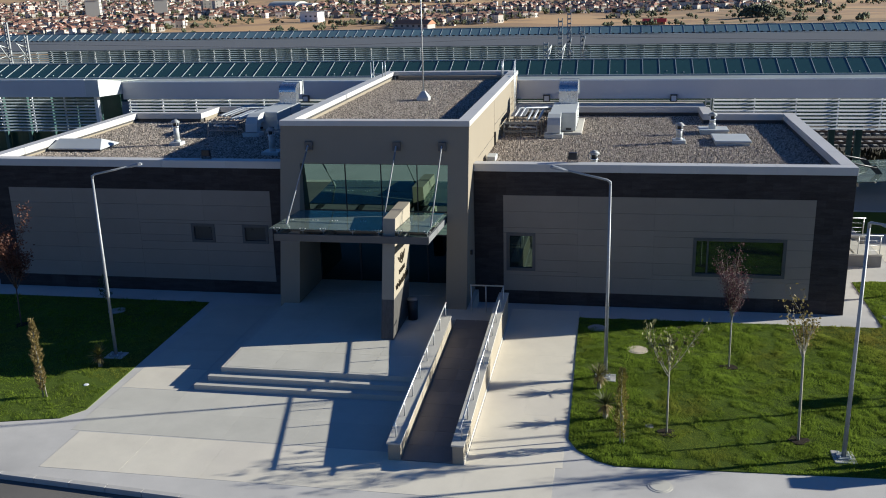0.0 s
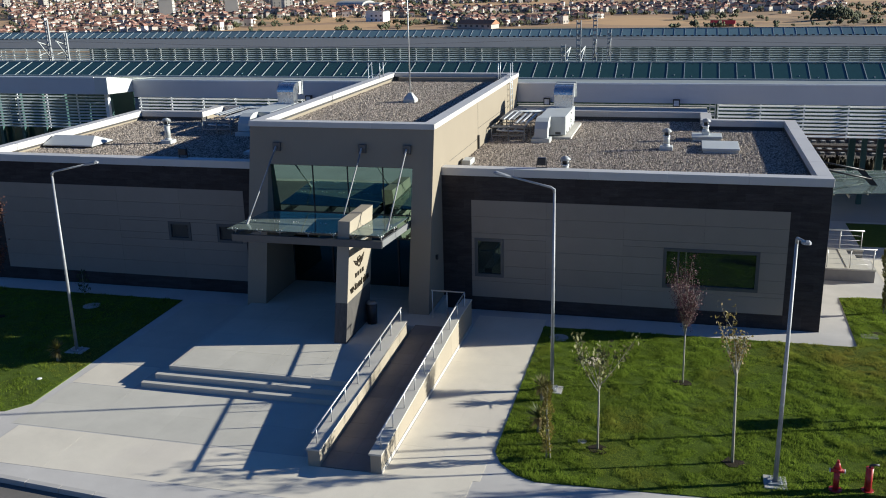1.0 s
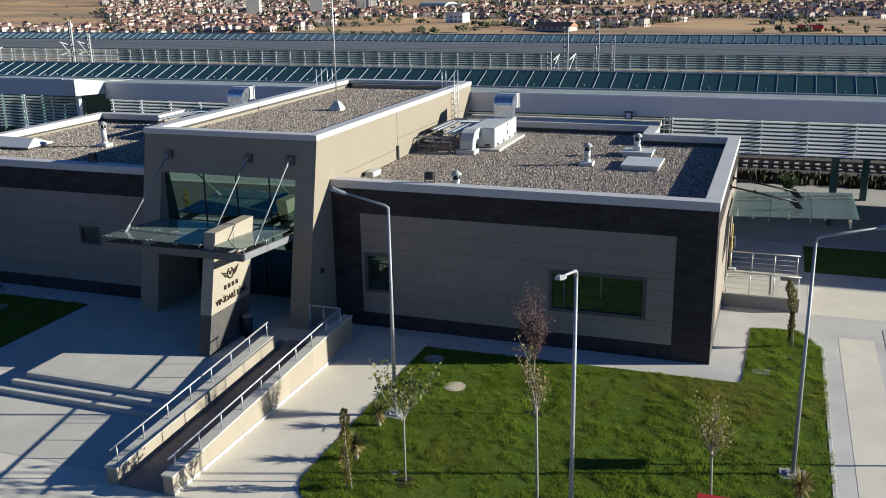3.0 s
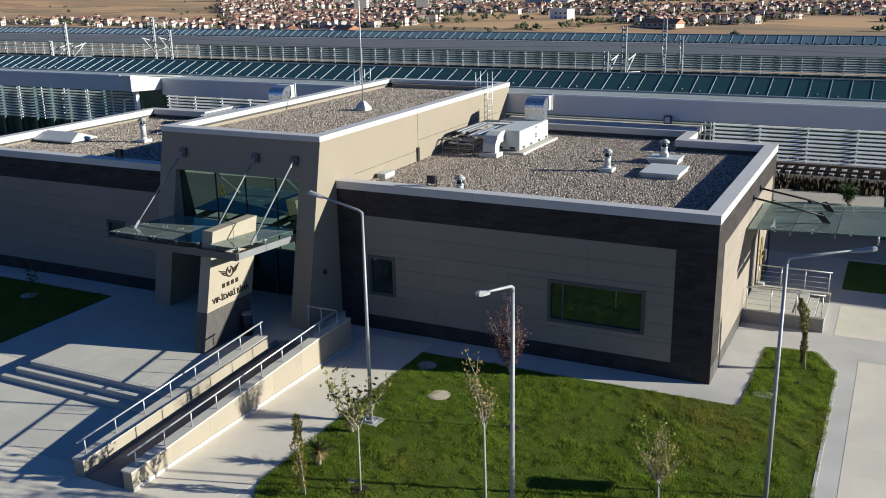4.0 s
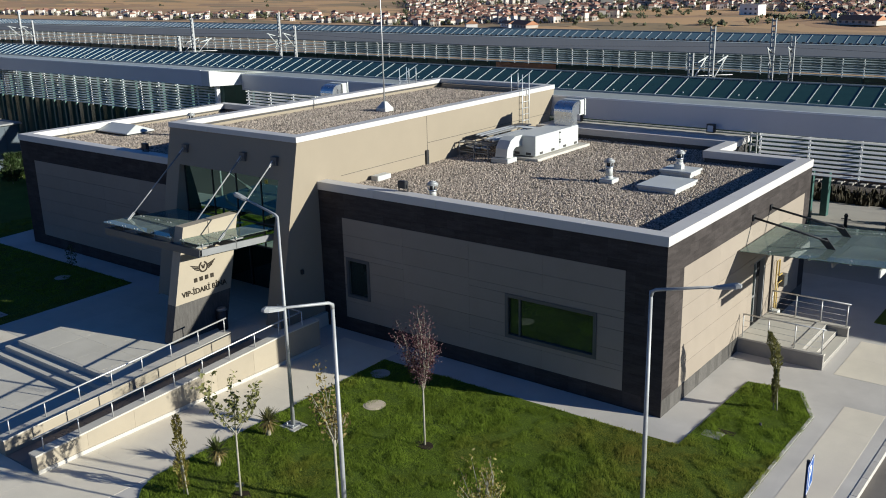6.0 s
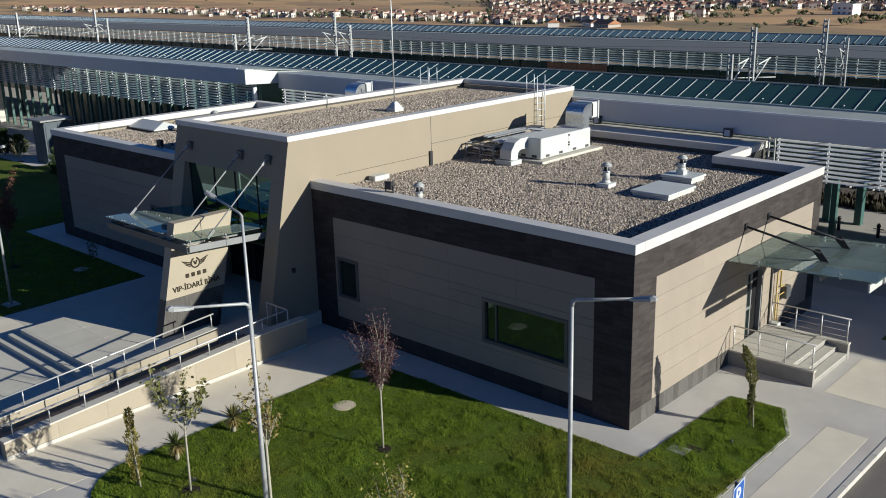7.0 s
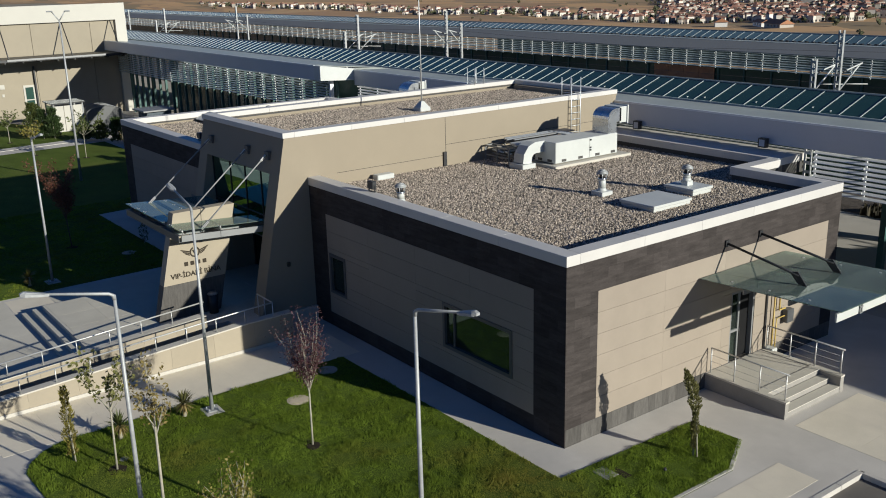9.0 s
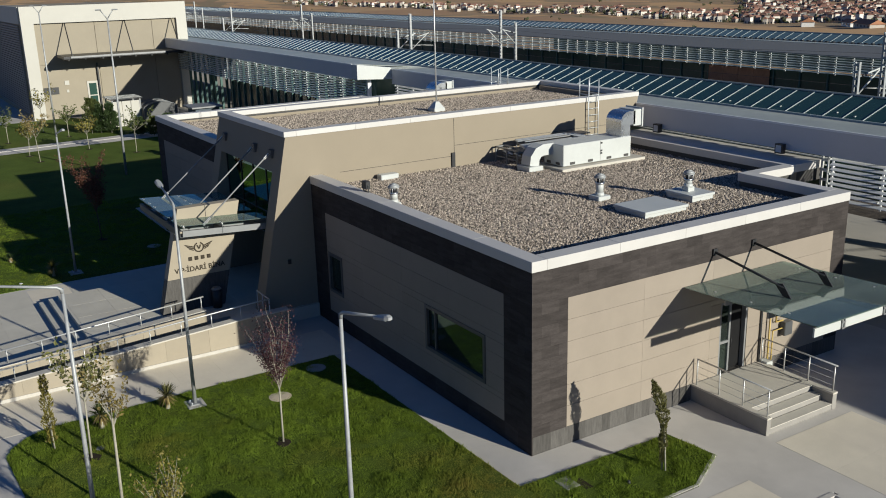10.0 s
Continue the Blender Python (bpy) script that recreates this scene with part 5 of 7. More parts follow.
bevelled(bm, 0.015)
part("lamp_body", bm, DARK_METAL, wl)


# ---- street lamps ----
def street_lamp(x, y, turn, tall=6.15, arm=1.62):
    """turn: where the arm points, in degrees from +x."""
    s = thing("street_lamp", "grey tapered street lamp with a slim arm and LED head", "street lamp", x, y, 0.0, turn, group="street lamps")
    bm = bmesh.new()
    box(bm, -0.32, -0.27, -0.05, 0.32, 0.27, 0.045)
    bevelled(bm, 0.015)
    part("concrete_pad", bm, KERB, s, "pale concrete pad")
    bm = bmesh.new()
    box(bm, -0.17, -0.17, 0.05, 0.17, 0.17, 0.075)
    part("base_plate", bm, POLE_METAL, s)
    for a, b in ((-0.12, -0.12), (0.12, -0.12), (0.12, 0.12), (-0.12, 0.12)):
        bm = bmesh.new()
        rod(bm, (a, b, 0.07), (a, b, 0.13), 0.018, sides=6)
        part("anchor_bolt", bm, GALV, s)
    bm = bmesh.new()
    rod(bm, (0, 0, 0.07), (0, 0, tall), 0.058, 0.036, 14)
    part("pole", bm, POLE_METAL, s)
    bm = bmesh.new()
    tube(bm, [(0, 0, tall - 0.10), (0.02, 0, tall - 0.01), (0.10, 0, tall + 0.04), (arm - 0.35, 0, tall + 0.30)], [0.040, 0.038, 0.034, 0.026], 10)
    part("arm", bm, POLE_METAL, s)
    bm = bmesh.new()
    o = [(-0.02, -0.035), (0.10, -0.085), (0.42, -0.085), (0.50, -0.04), (0.50, 0.04), (0.42, 0.085), (0.10, 0.085), (-0.02, 0.035)]
    lo = [bm.verts.new((p + arm - 0.38, q, tall + 0.26 + 0.2 * p)) for p, q in o]
    mid = [bm.verts.new((p + arm - 0.38, q, tall + 0.31 + 0.2 * p)) for p, q in o]
    hi = [bm.verts.new((0.27 + (p - 0.27) * 0.7 + arm - 0.38, q * 0.6, tall + 0.34 + 0.2 * p)) for p, q in o]
    bm.faces.new(lo[::-1])
    bm.faces.new(hi)
    for a, b in ((lo, mid), (mid, hi)):
        for i in range(8):
            bm.faces.new((a[i], a[(i + 1) % 8], b[(i + 1) % 8], b[i]))
    h = part("head", bm, POLE_METAL, s, "flat LED lamp head")
    bm = bmesh.new()
    prism(bm, [(arm - 0.22, tall + 0.284), (arm + 0.06, tall + 0.340), (arm + 0.06, tall + 0.352), (arm - 0.22, tall + 0.296)], "y", -0.065, 0.065)
    part("diffuser", bm, WHITE_PAINT, h)
    return s


street_lamp(-8.22, -6.35, 178)
street_lamp(-2.24, -10.45, -90)
street_lamp(2.5, -6.4, 4)
street_lamp(-24.3, -6.55, 0)


# ---- plants ----
def limb(bm, a, d, length, r, depth, tips, rg, spread=0.5, kids=3, up=0.25):
    """A bending limb with side limbs; collects twig points for leaves."""
    pts, p, rad = [Vector(a)], Vector(a), [r]
    n = 4
    for i in range(n):
        d = (d + Vector((rg.uniform(-1, 1), rg.uniform(-1, 1), rg.uniform(-0.4, 1))) * 0.10 + Vector((0, 0, up * 0.2))).normalized()
        p = p + d * length / n
        pts.append(p.copy())
        rad.append(r * (1 - 0.75 * (i + 1) / n))
    tube(bm, pts, rad, 5 if depth else 4)
    for i in range(1, n + 1):
        if depth == 0 or i > 1:
            tips.append((pts[i], d))
    if depth > 0:
        for k in range(kids):
            q = pts[rg.randint(1, n)]
            side = Vector((rg.uniform(-1, 1), rg.uniform(-1, 1), rg.uniform(0.1, 0.7))).normalized()
            limb(bm, q, (d * (1 - spread) + side * spread).normalized(), length * rg.uniform(0.45, 0.7), r * 0.5, depth - 1, tips, rg, spread, kids, up)


def leaf_mesh(tips, per, size, scatter, rg, mat):
    bm = bmesh.new()
    for p, d in tips:
        for _ in range(per):
            c = p + Vector((rg.gauss(0, scatter), rg.gauss(0, scatter), rg.gauss(0, scatter)))
            q = Euler((rg.uniform(-1.3, 1.3), rg.uniform(-1.3, 1.3), rg.uniform(0, 6.3)))
            s = size * rg.uniform(0.6, 1.3)
            vs = [bm.verts.new(c + Vector(v) @ q.to_matrix()) for v in ((0, -s, 0), (s * 0.55, 0, s * 0.12), (0, s, 0), (-s * 0.55, 0, s * 0.12))]
            bm.faces.new(vs)
    return mesh_of("leaves", bm, mat)


def sapling(label, x, y, tall, fork, crown, seed, bark, leaf, per=2, size=0.05, scatter=0.07, limbs=7, name="young_tree", spread=0.35, steep=1.6, depth=2, kids=3, leader=0.6, stout=1.0):
    rg = random.Random(seed)
    t = thing(name, label, "tree", x, y, 0.0)
    bm = bmesh.new()
    lean_x, lean_y = rg.uniform(-0.06, 0.06), rg.uniform(-0.06, 0.06)
    top = Vector((lean_x * 2, lean_y * 2, fork))
    tube(bm, [(0, 0, -0.05), (lean_x, lean_y, fork * 0.5), top], [0.030 * stout, 0.026 * stout, 0.021 * stout], 7)
    part("trunk", bm, bark, t, "slender pale trunk" if bark is BARK else "slender dark trunk")
    bm = bmesh.new()
    tips = []
    for k in range(limbs):
        a = 2 * math.pi * k / limbs + rg.uniform(-0.3, 0.3)
        d = Vector((math.cos(a), math.sin(a), steep * rg.uniform(0.7, 1.5))).normalized()
        start = top - Vector((0, 0, rg.uniform(0, fork * 0.12)))
        limb(bm, start, d, (tall - fork) * rg.uniform(0.55, 0.95) * crown, 0.016, depth - 1, tips, rg, spread, kids)
    limb(bm, top, Vector((0, 0, 1)), (tall - fork) * leader, 0.018, depth - 1, tips, rg, spread, kids)
    part("crown_wood", bm, bark, t)
    ob = new("foliage", leaf_mesh(tips, per, size, scatter, rg, leaf))
    ob.parent = t
    # bare soil ring
    bm = bmesh.new()
    outline = [(0.25 * math.cos(a) * rg.uniform(0.55, 1.25), 0.25 * math.sin(a) * rg.uniform(0.55, 1.25)) for a in [i * math.pi / 6 for i in range(12)]]
    poly_sheet(bm, outline, -0.02, 0.042)
    part("dark_ring", bm, SOIL, t, "dark bare soil")
    return t


sapling("young dark-red leaved tree on the lawn", -4.45, -5.1, 3.45, 1.75, 0.88, 11, BARK, LEAF_RED, 22, 0.028, 0.080, 12, spread=0.28, steep=3.0, leader=0.85)
sapling("young sparse green-leaved tree on the lawn", -6.56, -9.7, 3.5, 1.8, 0.95, 12, BARK, LEAF_OLIVE, 4, 0.066, 0.06, 5, spread=0.30, steep=1.25, leader=0.35)
sapling("thin young tree with yellowing leaves on the lawn", -3.2, -9.68, 4.35, 2.55, 0.74, 13, BARK, LEAF_AUTUMN, 4, 0.050, 0.07, 6, spread=0.34, steep=2.2, stout=1.35)
sapling("thin young tree with yellow-green leaves beside the path", 0.76, -9.6, 3.45, 2.05, 0.72, 14, BARK, LEAF_YELLOW, 5, 0.036, 0.07, 9, spread=0.35, steep=1.9)
sapling("rust-red leaved young tree on the shaded lawn", -29.3, -4.3, 4.2, 1.6, 0.85, 15, BARK_DARK, LEAF_RUST, 22, 0.045, 0.09, 10, spread=0.3, steep=2.4)


def column_shrub(label, x, y, tall, width, seed, leaf, bend=(0, 0), count=420, stake=True, size=0.06, tuft=0.0):
    rg = random.Random(seed)
    t = thing("columnar_shrub", label, "shrub", x, y, 0.0)
    def spine(f):
        g = max(0.0, (f - 0.45) / 0.55) ** 2
        return Vector((bend[0] * g, bend[1] * g, tall * f))
    bm = bmesh.new()
    tube(bm, [spine(f) for f in (0, 0.25, 0.5, 0.75, 1.0)], [0.025, 0.022, 0.018, 0.012, 0.005], 6)
    part("stem", bm, BARK, t)
    bm = bmesh.new()
    for _ in range(count):
        f = 0.10 + 0.9 * rg.random()
        w = width * (0.35 + 0.65 * math.sin(math.pi * min(1, f * 0.85 + 0.12))) * (0.75 + 0.25 * math.sin(f * 23 + seed)) * (1 - tuft + 2.2 * tuft * max(0.0, math.sin(math.pi * min(1.0, max(0.0, f - 0.55) / 0.43))))
        a = rg.uniform(0, 6.28)
        r = w * math.sqrt(rg.random())
        c = spine(f) + Vector((r * math.cos(a), r * math.sin(a), 0))
        d = Vector((math.cos(a), math.sin(a), 1.4)).normalized()
        s = size * rg.uniform(0.6, 1.4)
        side = d.cross(Vector((rg.uniform(-1, 1), rg.uniform(-1, 1), rg.uniform(-1, 1)))).normalized()
        vs = [bm.verts.new(c + v) for v in (-d * s * 0.3, side * s * 0.35 + d * s * 0.4, d * s * 1.4, -side * s * 0.35 + d * s * 0.4)]
        bm.faces.new(vs)
    part("foliage", bm, leaf, t)
    if stake:
        bm = bmesh.new()
        rod(bm, (0.10, 0.03, -0.05), (0.02, 0.0, tall * 0.55), 0.022, sides=6)
        part("stake", bm, BARK, t, "pale wooden stake")
    return t


column_shrub("slim olive-green columnar shrub on the lawn corner", -7.79, -10.45, 2.15, 0.20, 31, LEAF_YELLOW, count=1300, size=0.045)
column_shrub("slim green columnar shrub leaning over, on the lawn by the path", 2.42, 2.27, 2.42, 0.19, 32, LEAF_SHRUB, bend=(-0.22, -0.22), count=2300, size=0.045, tuft=0.42)
column_shrub("dry tan columnar shrub with a stake on the lawn", -24.9, -9.8, 2.5, 0.18, 33, LEAF_DRY, count=1000)
column_shrub("small sparse shrub before the shaded wall", -27.6, -1.35, 1.0, 0.30, 34, LEAF_DARK, stake=False, count=260, size=0.05)


def yucca(x, y, tall, seed, leaf=LEAF_GREEN):
    rg = random.Random(seed)
    t = thing("yucca", "small yucca with stiff spreading blades over a dry skirt", "yucca", x, y, 0.0, group="yuccas")
    bm = bmesh.new()
    tube(bm, [(0, 0, -0.03), (0.01, 0, tall * 0.25), (0, 0.01, tall * 0.5)], [0.07, 0.06, 0.05], 8)
    part("trunk", bm, BARK, t, "pale fibrous trunk")

    def blades(name, count, low, high, reach, sag, mat, label):
        bm = bmesh.new()
        for k in range(count):
            a = rg.uniform(0, 6.28)
            e = rg.uniform(low, high)
            d = Vector((math.cos(a) * math.cos(e), math.sin(a) * math.cos(e), math.sin(e)))
            side = d.cross(Vector((0, 0, 1))).normalized() * 0.020
            o = Vector((0, 0, tall * rg.uniform(0.42, 0.55)))
            n = tall * reach * rg.uniform(0.8, 1.1)
            a0, a1 = bm.verts.new(o - side * 0.7), bm.verts.new(o + side * 0.7)
            b0, b1 = bm.verts.new(o + d * n * 0.5 - side), bm.verts.new(o + d * n * 0.5 + side)
            c = bm.verts.new(o + d * n - Vector((0, 0, sag)))
            bm.faces.new((a0, a1, b1, b0))
            bm.faces.new((b0, b1, c))
        part(name, bm, mat, t, label)

    blades("leaf_rosette", 80, 0.1, 1.45, 0.52, 0.03, leaf, "stiff green blades")
    blades("dry_skirt", 55, -1.15, 0.0, 0.36, 0.06, LEAF_DRY, "drooping dry tan blades")


yucca(-8.40, -7.12, 0.9, 1, LEAF_SHRUB)
yucca(-8.2, -9.05, 0.9, 2)
yucca(-24.37, -7.45, 0.85, 3, LEAF_YELLOW)
yucca(2.65, -7.7, 0.95, 4, LEAF_DRY)
yucca(-27.8, -8.7, 0.5, 5, LEAF_DARK)


def bushy(label, x, y, tall, seed, leaf, bark=BARK, name="shrub", count=2):
    rg = random.Random(seed)
    t = thing(name, label, "shrub", x, y, 0.0)
    bm = bmesh.new()
    tips = []
    for k in range(8):
        a = rg.uniform(0, 6.28)
        limb(bm, (0, 0, 0), Vector((math.cos(a), math.sin(a), 1.9)).normalized(), tall * rg.uniform(0.6, 1.0), 0.018, 1, tips, rg, 0.4, 3)
    part("crown_wood", bm, bark, t)
    ob = new("foliage", leaf_mesh(tips, count, 0.05, 0.07, rg, leaf))
    ob.parent = t


bushy("round dark green bush on the platform", 2.3, 25.7, 0.95, 71, LEAF_DARK, BARK_DARK, "bush", count=14)


# ---- covers and small things on the ground ----
def round_cover(x, y, r, mat, label):
    c = thing("manhole_cover", label, "manhole cover", x, y, -0.025 if mat is SLAB else 0.0)
    bm = bmesh.new()
    rod(bm, (0, 0, -0.05), (0, 0, 0.035), r, sides=28)
    part("ring", bm, mat, c)
    bm = bmesh.new()
    rod(bm, (0, 0, 0.0), (0, 0, 0.045), r * 0.8, sides=28)
    part("lid", bm, mat, c)
    if r > 0.2 and mat is not SLAB:
        # offset dark disc paints the shaded rim of the sunken cover
        bm = bmesh.new()
        poly_sheet(bm, [(0.07 + r * 1.22 * math.cos(i * 0.35) * (1 + 0.06 * math.sin(i * 2.3)), 0.07 + r * 1.22 * math.sin(i * 0.35) * (1 + 0.06 * math.cos(i * 3.1))) for i in range(18)], -0.06, 0.012)
        part("dark_ring", bm, SOIL, c, "dark disc painting the shaded pit round the rim")


round_cover(-7.2, -4.05, 0.34, COVER_TAN, "tan round manhole cover in the lawn")
round_cover(-8.55, -2.25, 0.32, IRON, "grey round manhole cover in the lawn")
round_cover(-6.84, -12.42, 0.30, SLAB, "grey round manhole cover in the paving")
round_cover(-26.5, -2.5, 0.33, IRON, "grey round manhole cover in the shaded lawn")
round_cover(-7.0, -9.37, 0.13, IRON, "small round sprinkler box in the lawn")
round_cover(-24.06, -8.83, 0.08, WHITE_PAINT, "small white sprinkler head in the lawn")
pit = thing("inspection_pit", "square concrete inspection pit cover in the lawn", "inspection cover", 1.58, -0.11, 0.0)
bm = bmesh.new()
box(bm, -0.28, -0.22, -0.05, 0.28, 0.22, 0.035)
bevelled(bm, 0.02)
part("cover", bm, IRON, pit)
# flat patch whose dark colour stands in for a shaded hole
bm = bmesh.new()
box(bm, 0.0, 0.2, -0.05, 0.5, 0.42, 0.03)
part("hole_patch", bm, SOIL, pit, "dark flat patch in place of the hole beside the cover")
sp = thing("sprinkler_head", "small dark sprinkler head in the lawn", "sprinkler", 2.45, 1.13, 0.0)
bm = bmesh.new()
rod(bm, (0, 0, 0), (0, 0, 0.10), 0.05, 0.03, 8)
part("nozzle", bm, DARK_METAL, sp)


def hydrant(x, y):
    h = thing("fire_hydrant", "red cast-iron fire hydrant on the lawn edge", "fire hydrant", x, y, 0.0)
    bm = bmesh.new()
    rod(bm, (0, 0, 0), (0, 0, 0.06), 0.15, sides=14)
    rod(bm, (0, 0, 0.06), (0, 0, 0.56), 0.07, sides=14)
    rod(bm, (0, 0, 0.56), (0, 0, 0.61), 0.105, sides=14)
    rod(bm, (0, 0, 0.61), (0, 0, 0.76), 0.085, 0.04, 14)
    rod(bm, (0, 0, 0.76), (0, 0, 0.82), 0.03, sides=6)
    part("barrel", bm, RED_PAINT, h)
    for s in (-1, 1):
        bm = bmesh.new()
        rod(bm, (s * 0.05, 0, 0.54), (s * 0.15, 0, 0.54), 0.045, sides=12)
        part("outlet", bm, RED_PAINT, h)
        bm = bmesh.new()
        rod(bm, (s * 0.15, 0, 0.54), (s * 0.18, 0, 0.54), 0.05, sides=6)
        part("cap", bm, WHITE_METAL, h)


hydrant(-0.89, -10.50)
pipe = thing("standpipe", "thick red standpipe with a dark outlet beside the hydrant", "standpipe", -0.16, -10.36, 0.0)
bm = bmesh.new()
rod(bm, (0, 0, -0.02), (0, 0, 0.63), 0.085, sides=14)
rod(bm, (0, 0, 0.0), (0, 0, 0.04), 0.14, sides=14)
part("barrel", bm, RED_PAINT, pipe)
bm = bmesh.new()
tube(bm, [(0, 0, 0.62), (0, 0, 0.68), (0.10, 0.02, 0.70), (0.2, 0.04, 0.69)], 0.03, 8)
part("outlet", bm, DARK_METAL, pipe)
cab = thing("fire_hose_cabinet", "red metal fire hose cabinet standing at the lawn edge", "cabinet", 0.92, -10.5, 0.0)
bm = bmesh.new()
box(bm, -0.42, -0.2, 0.25, 0.42, 0.2, 1.30)
bevelled(bm, 0.015)
part("cabinet_body", bm, RED_PAINT, cab)
bm = bmesh.new()
box(bm, -0.45, -0.23, 1.30, 0.45, 0.23, 1.36)
part("roof", bm, RED_PAINT, cab)
for s in (-0.36, 0.36):
    bm = bmesh.new()
    box(bm, s - 0.03, -0.03, -0.02, s + 0.03, 0.03, 0.26)
    part("leg", bm, RED_PAINT, cab)


def p_sign():
    s = thing("parking_sign", "blue parking sign with a white letter on a dark post", "road sign", 5.38, -4.98, -0.18, 6)
    bm = bmesh.new()
    rod(bm, (0, 0, -0.02), (0, 0, 2.89), 0.035, sides=10)
    part("post", bm, DARK_METAL, s)
    bm = bmesh.new()
    box(bm, 0.04, -0.30, 2.27, 0.055, 0.30, 2.89)
    p = part("plate", bm, BLUE_PAINT, s)
    bm = bmesh.new()
    for a, b, c, d in ((-0.30, 2.27, -0.28, 2.89), (0.28, 2.27, 0.30, 2.89), (-0.28, 2.27, 0.28, 2.29), (-0.28, 2.87, 0.28, 2.89)):
        box(bm, 0.055, a, b, 0.059, c, d)
    part("border", bm, WHITE_PAINT, p)
    bm = bmesh.new()
    box(bm, 0.055, -0.13, 2.35, 0.060, -0.06, 2.81)
    o = [(-0.06 + 0.18 * math.cos(a), 2.68 + 0.13 * math.sin(a)) for a in [math.radians(v) for v in range(-90, 91, 20)]]
    i = [(-0.06 + 0.11 * math.cos(a), 2.68 + 0.07 * math.sin(a)) for a in [math.radians(v) for v in range(90, -91, -20)]]
    prism(bm, o + i, "x", 0.055, 0.060)
    part("letter", bm, WHITE_PAINT, p)


p_sign()

# ---- the station behind: platforms, roofs, louvres ----
bm = bmesh.new()
box(bm, -150, 15.4, -0.3, 90, 28.4, 0.0)
structure("platform_1", bm, PLATFORM, "pale concrete platform under the canopy")
bm = bmesh.new()
box(bm, -300, 46.5, -0.3, 90, 62.0, 0.9)
structure("platform_2", bm, PLATFORM, "pale concrete platform beyond the tracks")
bm = bmesh.new()
prism(bm, [(28.4, -0.3), (46.5, -0.3), (46.5, 0.12), (31.2, 0.16), (29.6, 0.05)], "x", -300, 90)
structure("track_bed", bm, BALLAST, "dark ballast bed of the railway tracks")
rg = random.Random(5)
bm = bmesh.new()
for i in range(2600):
    x, y = rg.uniform(-8, 40), rg.uniform(28.3, 30.8)
    h = rg.uniform(0.12, 0.55)
    for k in range(3):
        a = rg.uniform(0, 6.28)
        s = Vector((math.cos(a), math.sin(a), 0)) * rg.uniform(0.04, 0.11)
        c = Vector((x + rg.uniform(-0.15, 0.15), y + rg.uniform(-0.15, 0.15), -0.05))
        bm.faces.new([bm.verts.new(v) for v in (c - s, c + s, c + s * 0.5 + Vector((0, 0, h)), c - s * 0.6 + Vector((0, 0, h * 0.8)))])
ob = part("dry_weeds", bm, HEDGE)
tagged(ob, "dark dry weeds along the track bed", "weeds", kind="stuff")
for yc in (33.4, 37.9, 42.6):
    track = thing("railway_track", "rusty rails on pale concrete sleepers", "railway track", 0, yc, 0.14, group="railway tracks")
    for dy in (-0.75, 0.75):
        bm = bmesh.new()
        box(bm, -110, dy - 0.035, 0.12, 60, dy + 0.035, 0.26)
        part("rail", bm, RAIL_STEEL, track)
    for i in range(70):
        piece("sleeper", (0.26, 2.6, 0.16), SLEEPER, (-6 + i * 0.62, -1.3, -0.03), track, 0.01)


def roof_glass(name, x0, x1, y0, z0, y1, z1, step, parent, shade=False, mat=GREEN_GLASS_ROOF):
    n = round((x1 - x0) / step)
    w = (x1 - x0) / n
    bm = bmesh.new()
    if n <= 300:
        prism(bm, [(y0, z0), (y1, z1), (y1, z1 + 0.03), (y0, z0 + 0.03)], "x", 0.01, w - 0.01)
        pane = mesh_of("roof_pane", bm, mat)
        for i in range(n):
            ob = new("roof_pane", pane)
            ob.location = (x0 + i * w, 0, 0)
            ob.parent = parent
            ob.visible_shadow = shade
    else:
        for i in range(n):
            a = x0 + i * w
            prism(bm, [(y0, z0), (y1, z1), (y1, z1 + 0.03), (y0, z0 + 0.03)], "x", a + 0.01, a + w - 0.01)
        ob = part("roof_panes", bm, mat, parent, "far glass roof panes with the sky's reflection in their colour")
        ob.visible_shadow = shade
        tagged(ob, kind="stuff")
    mid = new(name + "_bar_frame")
    mid.parent = parent
    tagged(mid, "pale metal glazing bars")
    bm = bmesh.new()
    prism(bm, [(y0, z0), (y1, z1), (y1, z1 + 0.055), (y0, z0 + 0.055)], "x", -0.016, 0.016)
    bar = mesh_of("glazing_bar", bm, GLAZING_BAR)
    for i in range(n + 1):
        ob = new("glazing_bar", bar)
        ob.location = (x0 + i * w, 0, 0)
        ob.parent = mid
    for ya, za in ((y0 - 0.06, z0), (y1, z1)):
        bm = bmesh.new()
        box(bm, x0, ya - 0.04, za - 0.02, x1, ya + 0.06, za + 0.07)
        part("edge_bar", bm, GLAZING_BAR, mid)


